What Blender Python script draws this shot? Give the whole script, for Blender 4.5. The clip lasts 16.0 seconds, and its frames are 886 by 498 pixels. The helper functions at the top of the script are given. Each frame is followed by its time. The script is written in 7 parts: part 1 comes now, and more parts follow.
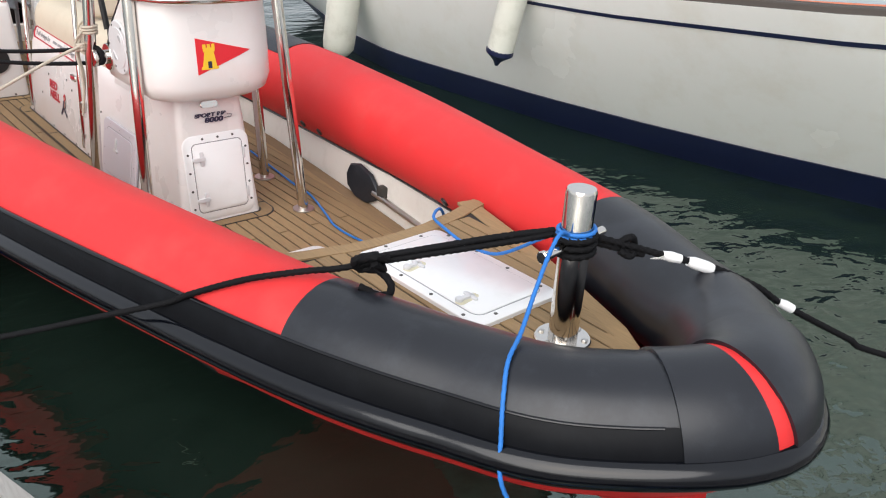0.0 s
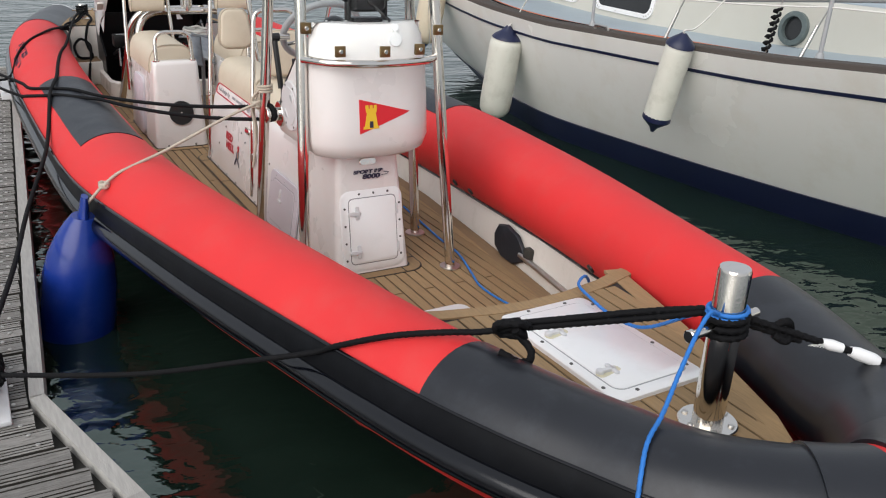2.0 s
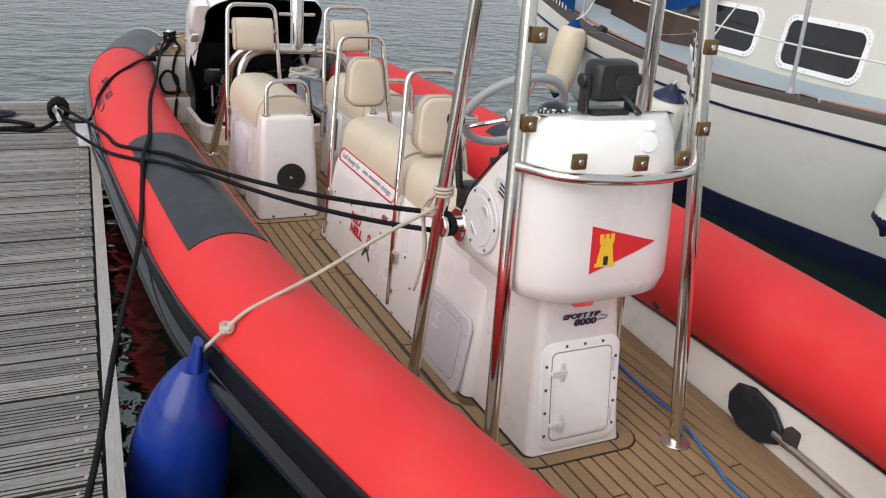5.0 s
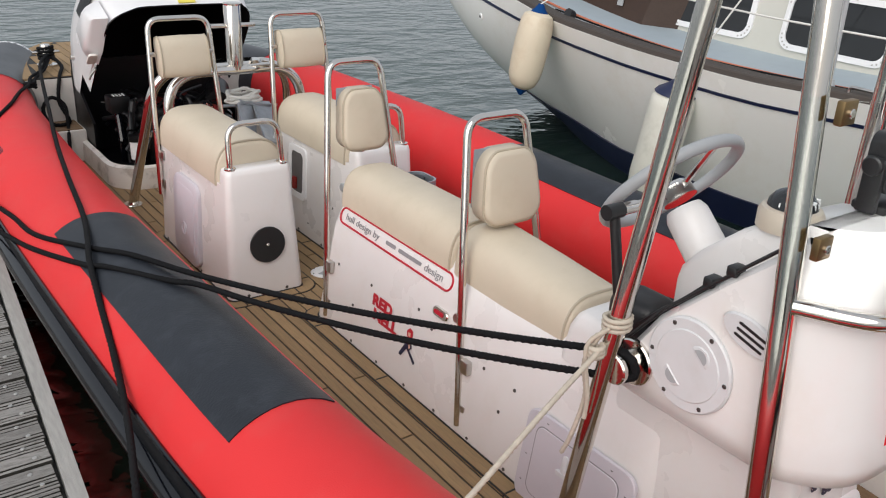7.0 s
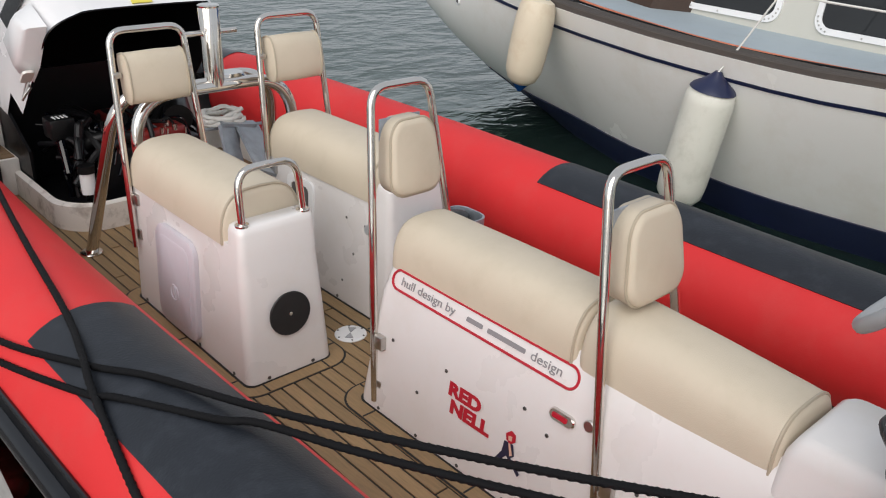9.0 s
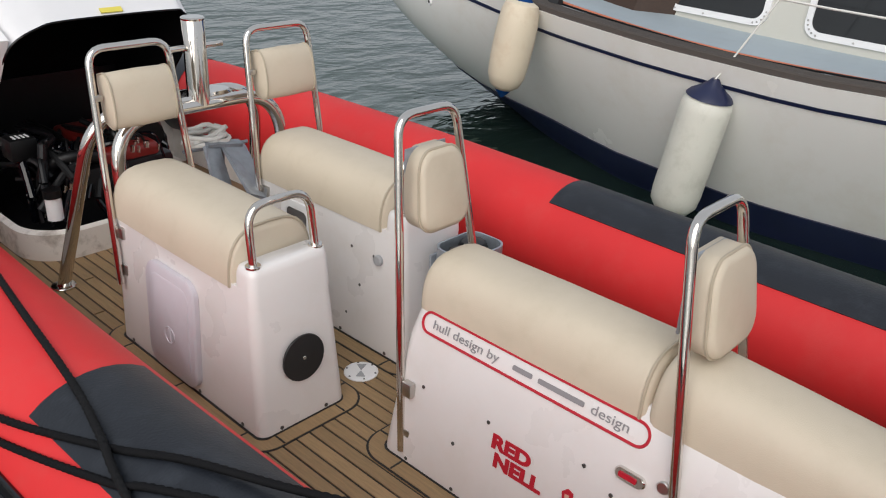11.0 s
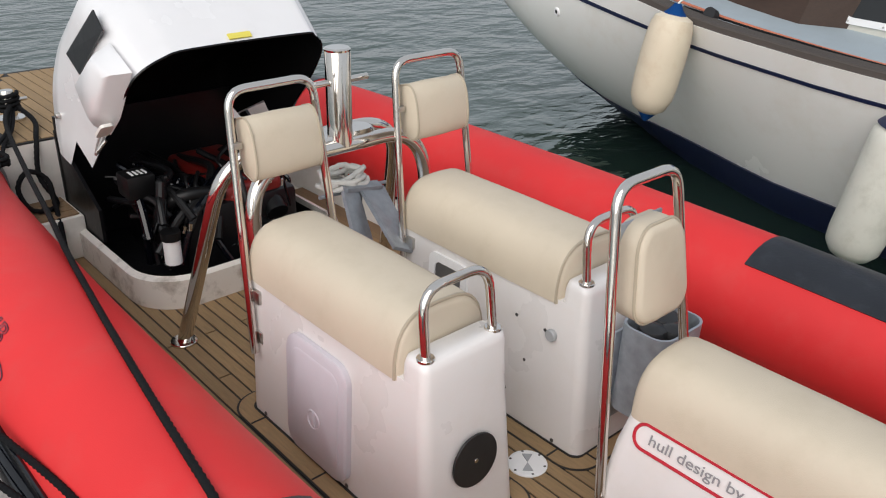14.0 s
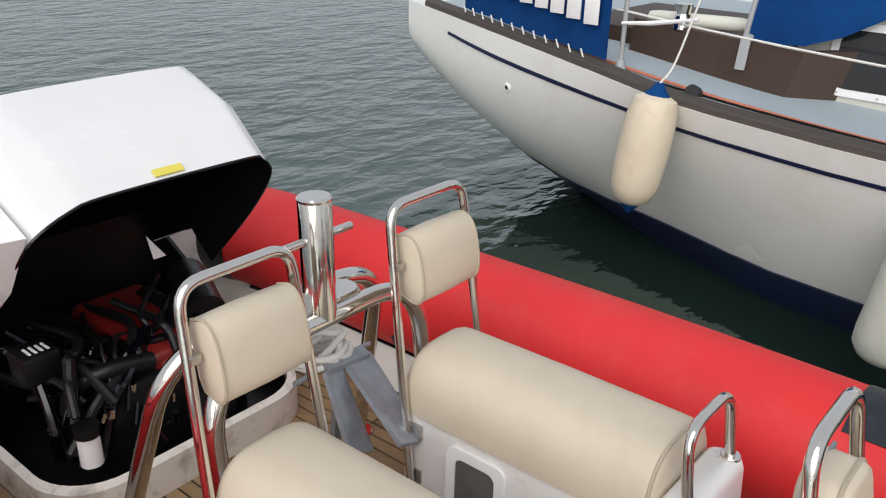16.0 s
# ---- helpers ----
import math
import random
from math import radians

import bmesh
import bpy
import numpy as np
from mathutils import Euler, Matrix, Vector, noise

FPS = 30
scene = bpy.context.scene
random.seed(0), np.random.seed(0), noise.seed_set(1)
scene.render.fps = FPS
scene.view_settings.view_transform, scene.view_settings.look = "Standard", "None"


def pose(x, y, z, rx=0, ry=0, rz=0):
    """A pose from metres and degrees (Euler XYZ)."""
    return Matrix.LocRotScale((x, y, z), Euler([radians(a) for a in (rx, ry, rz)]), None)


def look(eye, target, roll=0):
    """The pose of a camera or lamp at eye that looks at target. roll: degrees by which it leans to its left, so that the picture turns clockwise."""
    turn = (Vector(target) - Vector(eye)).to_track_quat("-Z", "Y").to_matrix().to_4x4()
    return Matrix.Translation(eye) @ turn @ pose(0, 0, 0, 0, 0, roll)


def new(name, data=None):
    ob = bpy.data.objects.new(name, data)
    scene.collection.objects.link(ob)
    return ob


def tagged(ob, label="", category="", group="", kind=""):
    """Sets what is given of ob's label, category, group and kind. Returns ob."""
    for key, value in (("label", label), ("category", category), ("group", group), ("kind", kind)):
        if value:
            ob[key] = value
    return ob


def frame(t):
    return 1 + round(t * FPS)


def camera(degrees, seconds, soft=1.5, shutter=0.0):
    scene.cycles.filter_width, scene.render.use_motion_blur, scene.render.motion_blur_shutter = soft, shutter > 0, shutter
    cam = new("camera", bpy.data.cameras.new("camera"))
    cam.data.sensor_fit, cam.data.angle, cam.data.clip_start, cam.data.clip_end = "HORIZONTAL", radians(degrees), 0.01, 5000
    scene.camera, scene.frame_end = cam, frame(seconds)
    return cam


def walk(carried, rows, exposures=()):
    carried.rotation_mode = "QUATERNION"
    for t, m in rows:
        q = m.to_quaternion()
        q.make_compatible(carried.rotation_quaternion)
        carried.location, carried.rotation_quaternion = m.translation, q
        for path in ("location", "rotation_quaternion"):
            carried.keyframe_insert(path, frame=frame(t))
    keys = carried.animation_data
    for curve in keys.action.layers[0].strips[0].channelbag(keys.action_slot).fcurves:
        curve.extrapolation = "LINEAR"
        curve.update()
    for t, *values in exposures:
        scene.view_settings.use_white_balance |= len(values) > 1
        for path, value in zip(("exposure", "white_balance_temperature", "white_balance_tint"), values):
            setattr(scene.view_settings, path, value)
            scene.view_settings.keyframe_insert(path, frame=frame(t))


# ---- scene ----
# the open boat floats a little down by the stern: its own level frame, laid into the world
BOAT = pose(0, 4, 0.42, -1.4, 0, 0) @ pose(0, -4, -0.42)
cam = camera(55.8, 16.0, soft=1.1)
PATH = [
    (0, (-1.481, 0.17, 2.043), (-0.301, 1.519, 1.155), 4.3),
    (0.5, (-1.421, 0.203, 2.05), (-0.243, 1.516, 1.107), 3.8),
    (1, (-1.459, 0.185, 2.066), (-0.37, 1.612, 1.185), 2.6),
    (1.5, (-1.497, 0.156, 2.08), (-0.492, 1.681, 1.264), 2.1),
    (2, (-1.481, 0.17, 2.07), (-0.561, 1.762, 1.283), 3.2),
    (2.5, (-1.44, 0.278, 2.077), (-0.584, 1.906, 1.291), 4.3),
    (3, (-1.435, 0.443, 2.103), (-0.583, 2.093, 1.362), 4.7),
    (3.5, (-1.369, 0.634, 2.096), (-0.56, 2.315, 1.376), 4.6),
    (4, (-1.302, 0.877, 2.086), (-0.574, 2.587, 1.347), 5.5),
    (4.2, (-1.331, 0.986, 2.064), (-0.614, 2.697, 1.318), 5.8),
    (6.3, (-1.712, 2.315, 2.107), (-0.648, 3.804, 1.3), 4.4),
    (6.5, (-1.721, 2.429, 2.097), (-0.663, 3.913, 1.275), 4.4),
    (7, (-1.659, 2.736, 2.106), (-0.565, 4.198, 1.289), 3.5),
    (7.5, (-1.684, 3.044, 2.11), (-0.452, 4.356, 1.239), 4.1),
    (8, (-1.708, 3.28, 2.105), (-0.463, 4.576, 1.227), 3.4),
    (8.5, (-1.675, 3.461, 2.091), (-0.463, 4.794, 1.223), 2.9),
    (9, (-1.629, 3.647, 2.086), (-0.395, 4.96, 1.217), 3.0),
    (9.2, (-1.611, 3.744, 2.064), (-0.343, 5.024, 1.195), 2.8),
    (11.3, (-1.676, 4.037, 2.125), (-0.317, 5.202, 1.234), 4.4),
    (11.5, (-1.683, 4.054, 2.127), (-0.293, 5.18, 1.233), 5.2),
    (12, (-1.703, 4.085, 2.125), (-0.255, 5.113, 1.205), 6.8),
    (12.5, (-1.704, 4.12, 2.114), (-0.282, 5.158, 1.165), 6.4),
    (13, (-1.624, 4.249, 2.099), (-0.299, 5.422, 1.167), 4.2),
    (13.5, (-1.542, 4.408, 2.117), (-0.302, 5.682, 1.201), 3.1),
    (14, (-1.56, 4.609, 2.12), (-0.35, 5.918, 1.215), 2.4),
    (14.5, (-1.583, 4.763, 2.122), (-0.431, 6.114, 1.2), 2.5),
    (15, (-1.494, 4.975, 2.124), (-0.417, 6.4, 1.224), 2.4),
    (15.5, (-1.364, 5.188, 2.147), (-0.141, 6.531, 1.311), 1.3),
    (16, (-1.258, 5.389, 2.179), (0.149, 6.556, 1.365), 1.6),
]
walk(cam, [(t, look(eye, target, roll)) for t, eye, target, roll in PATH],
     [(0, 0.33), (0.5, 0.42), (1.0, 0.25), (1.5, 0.08), (2.5, -0.12), (4.0, -0.05), (6.5, -0.1), (9.0, -0.15), (12.5, -0.22), (14.5, -0.08), (16.0, -0.08)])

# ---------------------------------------------------------------- light
WATER = 0.22
world = bpy.data.worlds.new("sky")
scene.world = world
world.use_nodes = True
wn = world.node_tree
sky = wn.nodes.new("ShaderNodeTexSky")
sky.sky_type, sky.sun_disc = "NISHITA", False
sky.sun_elevation, sky.sun_rotation, sky.dust_density = radians(37), radians(236), 4.0
haze = wn.nodes.new("ShaderNodeMix")
haze.data_type = "RGBA"
haze.inputs[0].default_value = 0.75
haze.inputs[7].default_value = (7.3, 7.65, 8.2, 1)
wn.links.new(sky.outputs[0], haze.inputs[6])
wn.links.new(haze.outputs[2], wn.nodes["Background"].inputs[0])
wn.nodes["Background"].inputs[1].default_value = 0.104
sun = new("sun", bpy.data.lights.new("sun", "SUN"))
sun.data.energy, sun.data.angle, sun.data.color = 2.5, radians(68), (1.0, 0.98, 0.96)
sun.matrix_world = look((-8.6, -1, 7.3), (0, 4, 0))
scene.view_settings.exposure = 0.0


# ---------------------------------------------------------------- materials
def shader(name, color, rough=0.5, metal=0.0, vary=0.12, scale=6.0, bump=0.0, bump_scale=60.0, coat=0.0, dirt=None, dirt_amount=0.0, spec=0.5, island=0.0):
    """A principled surface with coarse and fine variation, optional stains and relief."""
    m = bpy.data.materials.new(name)
    m.use_nodes = True
    nt = m.node_tree
    b = nt.nodes["Principled BSDF"]
    b.inputs["Roughness"].default_value, b.inputs["Metallic"].default_value = rough, metal
    b.inputs["Coat Weight"].default_value, b.inputs["Specular IOR Level"].default_value = coat, spec
    co = nt.nodes.new("ShaderNodeTexCoord")
    n1, n2 = nt.nodes.new("ShaderNodeTexNoise"), nt.nodes.new("ShaderNodeTexNoise")
    n1.inputs["Scale"].default_value, n1.inputs["Detail"].default_value = scale, 6
    n2.inputs["Scale"].default_value, n2.inputs["Detail"].default_value = bump_scale, 4
    for n in (n1, n2):
        nt.links.new(co.outputs["Object"], n.inputs["Vector"])
    rgb = nt.nodes.new("ShaderNodeMix")
    rgb.data_type = "RGBA"
    lo = [max(0.0, c * (1 - vary)) for c in color]
    hi = [min(1.0, c * (1 + vary)) for c in color]
    rgb.inputs[6].default_value, rgb.inputs[7].default_value = (*lo, 1), (*hi, 1)
    nt.links.new(n1.outputs["Fac"], rgb.inputs[0])
    last = rgb.outputs[2]
    if island:
        oi, hs = nt.nodes.new("ShaderNodeObjectInfo"), nt.nodes.new("ShaderNodeHueSaturation")
        mp = nt.nodes.new("ShaderNodeMapRange")
        mp.inputs[3].default_value, mp.inputs[4].default_value = 1 - island, 1 + island
        nt.links.new(oi.outputs["Random"], mp.inputs[0])
        nt.links.new(mp.outputs[0], hs.inputs["Value"])
        nt.links.new(last, hs.inputs["Color"])
        last = hs.outputs[0]
    if dirt:
        n3, ramp, mx = nt.nodes.new("ShaderNodeTexNoise"), nt.nodes.new("ShaderNodeValToRGB"), nt.nodes.new("ShaderNodeMix")
        n3.inputs["Scale"].default_value, n3.inputs["Detail"].default_value, n3.inputs["Roughness"].default_value = scale * 1.7, 8, 0.65
        nt.links.new(co.outputs["Object"], n3.inputs["Vector"])
        ramp.color_ramp.elements[0].position, ramp.color_ramp.elements[1].position = 0.5, 0.72
        ramp.color_ramp.elements[1].color = (dirt_amount, dirt_amount, dirt_amount, 1)
        nt.links.new(n3.outputs["Fac"], ramp.inputs[0])
        mx.data_type = "RGBA"
        mx.inputs[7].default_value = (*dirt, 1)
        nt.links.new(ramp.outputs[0], mx.inputs[0])
        nt.links.new(last, mx.inputs[6])
        last = mx.outputs[2]
    nt.links.new(last, b.inputs["Base Color"])
    rr = nt.nodes.new("ShaderNodeMapRange")
    rr.inputs[3].default_value, rr.inputs[4].default_value = max(0.0, rough * 0.8), min(1.0, rough * 1.25)
    nt.links.new(n1.outputs["Fac"], rr.inputs[0])
    nt.links.new(rr.outputs[0], b.inputs["Roughness"])
    if bump:
        bp = nt.nodes.new("ShaderNodeBump")
        bp.inputs["Strength"].default_value, bp.inputs["Distance"].default_value = bump, 0.004
        nt.links.new(n2.outputs["Fac"], bp.inputs["Height"])
        nt.links.new(bp.outputs[0], b.inputs["Normal"])
    return m


def wood(name, color, grain=(1, 14, 1), vary=0.3, rough=0.7, bump=0.25, island=0.12, dirt=None, dirt_amount=0.0):
    m = shader(name, color, rough, vary=vary, scale=9, bump=bump, bump_scale=40, island=island, dirt=dirt, dirt_amount=dirt_amount)
    nt = m.node_tree
    mp = nt.nodes.new("ShaderNodeMapping")
    mp.inputs["Scale"].default_value = grain
    co = [n for n in nt.nodes if n.type == "TEX_COORD"][0]
    nt.links.new(co.outputs["Object"], mp.inputs[0])
    for n in nt.nodes:
        if n.type == "TEX_NOISE":
            nt.links.new(mp.outputs[0], n.inputs["Vector"])
    return m


RED = shader("red_hypalon", (0.68, 0.029, 0.031), 0.55, vary=0.12, scale=3, bump=0.14, bump_scale=300, dirt=(0.66, 0.075, 0.065), dirt_amount=0.4, spec=0.36)
BLACK_TUBE = shader("black_hypalon", (0.012, 0.0135, 0.018), 0.33, vary=0.35, scale=4, bump=0.07, bump_scale=220, dirt=(0.035, 0.04, 0.05), dirt_amount=0.55, spec=0.5)
GREY_TUBE = shader("charcoal_patch", (0.013, 0.016, 0.022), 0.42, vary=0.35, scale=7, bump=0.25, bump_scale=160, dirt=(0.035, 0.04, 0.05), dirt_amount=0.6, spec=0.4)
RUBBER = shader("black_rubber", (0.0025, 0.003, 0.005), 0.13, vary=0.3, scale=8, bump=0.03, dirt=(0.010, 0.012, 0.016), dirt_amount=0.2, spec=0.5)
STRIP_RUBBER = shader("matte_black_strip", (0.004, 0.0045, 0.006), 0.42, vary=0.3, scale=8, bump=0.1, dirt=(0.014, 0.016, 0.02), dirt_amount=0.3, spec=0.14)
GELCOAT = shader("white_gelcoat", (0.745, 0.72, 0.705), 0.28, vary=0.03, scale=3, coat=0.3, dirt=(0.62, 0.56, 0.47), dirt_amount=0.22)
LINER = shader("dirty_white_gelcoat", (0.74, 0.71, 0.66), 0.4, vary=0.05, scale=3, dirt=(0.4, 0.36, 0.28), dirt_amount=0.35)
HULL_DARKENED = shader("darkened_hull_bottom", (0.012, 0.013, 0.014), 0.5, vary=0.3, scale=5)
HULL_RED = shader("red_hull_paint", (0.5, 0.022, 0.022), 0.35, vary=0.2, scale=5)
TEAK = wood("teak", (0.29, 0.19, 0.095), grain=(14, 1.2, 14), vary=0.3, rough=0.75, dirt=(0.11, 0.09, 0.05), dirt_amount=0.35)
TEAK_DARK = wood("damp_teak", (0.22, 0.14, 0.075), grain=(14, 1.2, 14), vary=0.35, rough=0.7)
CAULK = shader("black_caulking", (0.012, 0.011, 0.01), 0.6)
STEEL = shader("polished_stainless", (0.70, 0.665, 0.62), 0.10, 1.0, vary=0.05, scale=20)
DULL_STEEL = shader("worn_stainless", (0.55, 0.53, 0.5), 0.3, 1.0, vary=0.15, scale=30, bump=0.1)
SCREW = shader("dark_screw_head", (0.10, 0.095, 0.09), 0.4, 0.6, vary=0.3, scale=60)
GALV = shader("galvanised_steel", (0.36, 0.39, 0.43), 0.5, 0.6, vary=0.4, scale=25, bump=0.2, bump_scale=90)
VINYL = shader("cream_vinyl", (0.575, 0.50, 0.39), 0.5, vary=0.06, scale=5, bump=0.18, bump_scale=350, dirt=(0.46, 0.39, 0.28), dirt_amount=0.3)
PIPING = shader("cream_piping", (0.42, 0.36, 0.27), 0.45, vary=0.1)
BLACK_PLASTIC = shader("black_plastic", (0.014, 0.014, 0.015), 0.4, vary=0.3, scale=20, bump=0.1)
GREY_PLASTIC = shader("grey_plastic", (0.36, 0.37, 0.38), 0.42, vary=0.1, scale=10)
RECESS_SHADE = shader("recess_shade_grey", (0.10, 0.098, 0.095), 0.5, vary=0.4, scale=12)
LILAC = shader("pale_lilac_plastic", (0.57, 0.54, 0.585), 0.35, vary=0.04, scale=6, dirt=(0.49, 0.46, 0.5), dirt_amount=0.25)
PALE_PLASTIC = shader("pale_grey_plastic", (0.62, 0.62, 0.63), 0.35, vary=0.05, scale=6, dirt=(0.45, 0.43, 0.4), dirt_amount=0.25)
WHITE_PLASTIC = shader("white_plastic", (0.82, 0.82, 0.82), 0.3, vary=0.04, scale=6, dirt=(0.6, 0.6, 0.56), dirt_amount=0.2)
BLUE_VINYL = shader("blue_fender_vinyl", (0.006, 0.03, 0.23), 0.22, vary=0.2, scale=5, dirt=(0.03, 0.06, 0.3), dirt_amount=0.4)
NAVY = shader("navy_paint", (0.008, 0.013, 0.05), 0.4, vary=0.3, scale=5)
YACHT_WHITE = shader("cream_yacht_paint", (0.84, 0.84, 0.80), 0.25, vary=0.03, scale=1.5, coat=0.3, dirt=(0.68, 0.63, 0.52), dirt_amount=0.34)
YACHT_DECK = shader("pale_blue_deck_paint", (0.36, 0.42, 0.455), 0.6, vary=0.08, scale=6, bump=0.2, dirt=(0.3, 0.34, 0.36), dirt_amount=0.3)
YACHT_CABIN = shader("cream_cabin_paint", (0.54, 0.535, 0.48), 0.35, vary=0.04, scale=3, dirt=(0.5, 0.47, 0.38), dirt_amount=0.2)
GREY_TEAK = wood("weathered_rail_teak", (0.07, 0.058, 0.05), grain=(14, 1.5, 14), vary=0.35, rough=0.8)
MAHOGANY = wood("worn_mahogany", (0.048, 0.027, 0.018), grain=(12, 1.5, 12), vary=0.4, rough=0.55)
PLANK = wood("weathered_decking", (0.26, 0.25, 0.235), grain=(1.6, 16, 16), vary=0.6, rough=0.9, bump=0.7, island=0.25, dirt=(0.06, 0.05, 0.04), dirt_amount=0.85)
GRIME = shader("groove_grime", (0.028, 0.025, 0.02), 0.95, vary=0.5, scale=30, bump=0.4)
PLANK_EDGE = wood("weathered_kerb_timber", (0.36, 0.35, 0.33), grain=(14, 1.5, 14), vary=0.3, rough=0.9, bump=0.4)
DARK_TIMBER = shader("dark_wet_timber", (0.03, 0.028, 0.024), 0.7, vary=0.3, scale=8, bump=0.3)
BLACK_ROPE = shader("black_rope", (0.006, 0.006, 0.007), 0.7, vary=0.4, scale=60, bump=0.5, bump_scale=400, spec=0.15)
GREY_ROPE = shader("faded_dark_rope", (0.010, 0.010, 0.011), 0.75, vary=0.4, scale=60, bump=0.5, bump_scale=400, spec=0.15)
BLUE_ROPE = shader("blue_rope", (0.02, 0.17, 0.55), 0.6, vary=0.2, scale=60, bump=0.4, bump_scale=400)
TAN_ROPE = shader("beige_cord", (0.5, 0.44, 0.36), 0.8, vary=0.25, scale=60, bump=0.5, bump_scale=400)
ORANGE_ROPE = shader("faded_orange_line", (0.5, 0.16, 0.09), 0.7, vary=0.2, scale=40)
WHITE_ROPE = shader("white_line", (0.7, 0.69, 0.65), 0.7, vary=0.1, scale=40)
FENDER_WHITE = shader("grubby_white_fender", (0.68, 0.68, 0.6), 0.45, vary=0.06, scale=5, dirt=(0.42, 0.42, 0.34), dirt_amount=0.45)
FENDER_TAN = shader("stained_cream_fender", (0.66, 0.58, 0.44), 0.5, vary=0.1, scale=4, dirt=(0.5, 0.38, 0.25), dirt_amount=0.5)
CANVAS_BLUE = shader("blue_canvas", (0.004, 0.045, 0.17), 0.9, vary=0.3, scale=8, bump=0.4, bump_scale=200, spec=0.12)
WINDOW_DARK = shader("dark_window", (0.02, 0.022, 0.024), 0.06, vary=0.3, scale=3)
STICKER_RED = shader("red_vinyl_sticker", (0.45, 0.012, 0.028), 0.4, vary=0.05)
STICKER_YELLOW = shader("yellow_vinyl_sticker", (0.8, 0.52, 0.03), 0.4, vary=0.08)
LABEL_YELLOW = shader("faded_yellow_label", (0.72, 0.62, 0.10), 0.4, vary=0.12)
COWL_WHITE = shader("glossy_white_cowl", (0.74, 0.735, 0.74), 0.25, vary=0.03, scale=4, coat=0.3, dirt=(0.6, 0.58, 0.56), dirt_amount=0.15)
STICKER_DARK = shader("dark_lettering", (0.02, 0.02, 0.05), 0.4)
RUST = shader("yellowed_plastic", (0.62, 0.58, 0.42), 0.5, vary=0.2, scale=40)
GREY_TEXT = shader("grey_lettering", (0.25, 0.24, 0.25), 0.45)
FLESH = shader("pale_sticker", (0.66, 0.4, 0.3), 0.5)
ENGINE_BLACK = shader("engine_bay_black", (0.006, 0.006, 0.007), 0.35, vary=0.4, scale=20, bump=0.2, spec=0.3)
LINING_BLACK = shader("matte_lining_black", (0.0035, 0.0035, 0.004), 0.7, vary=0.4, scale=10, spec=0.08)
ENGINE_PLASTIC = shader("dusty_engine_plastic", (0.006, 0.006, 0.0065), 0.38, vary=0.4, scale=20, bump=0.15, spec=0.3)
RIM_DIRTY = shader("grimy_white_rim", (0.74, 0.70, 0.64), 0.4, vary=0.08, scale=5, dirt=(0.16, 0.12, 0.075), dirt_amount=0.75)
PENNANT_RED = shader("bright_red_sticker", (0.66, 0.02, 0.03), 0.4, vary=0.05)
PORT_RING = shader("grey_green_ring", (0.10, 0.13, 0.13), 0.4, vary=0.25, scale=15, dirt=(0.25, 0.28, 0.26), dirt_amount=0.4)
ENGINE_RED = shader("red_engine_paint", (0.2, 0.015, 0.012), 0.35, vary=0.3, scale=20)
BRASS = shader("tarnished_brass", (0.22, 0.15, 0.07), 0.4, 0.8, vary=0.3, scale=40)


def glass(name, tint=(0.95, 0.97, 0.97)):
    m = bpy.data.materials.new(name)
    m.use_nodes = True
    nt = m.node_tree
    b = nt.nodes["Principled BSDF"]
    b.inputs["Base Color"].default_value = (*tint, 1)
    b.inputs["Roughness"].default_value, b.inputs["IOR"].default_value = 0.02, 1.012
    b.inputs["Transmission Weight"].default_value = 1.0
    b.inputs["Specular IOR Level"].default_value = 1.0
    return m


SCREEN = glass("clear_acrylic")


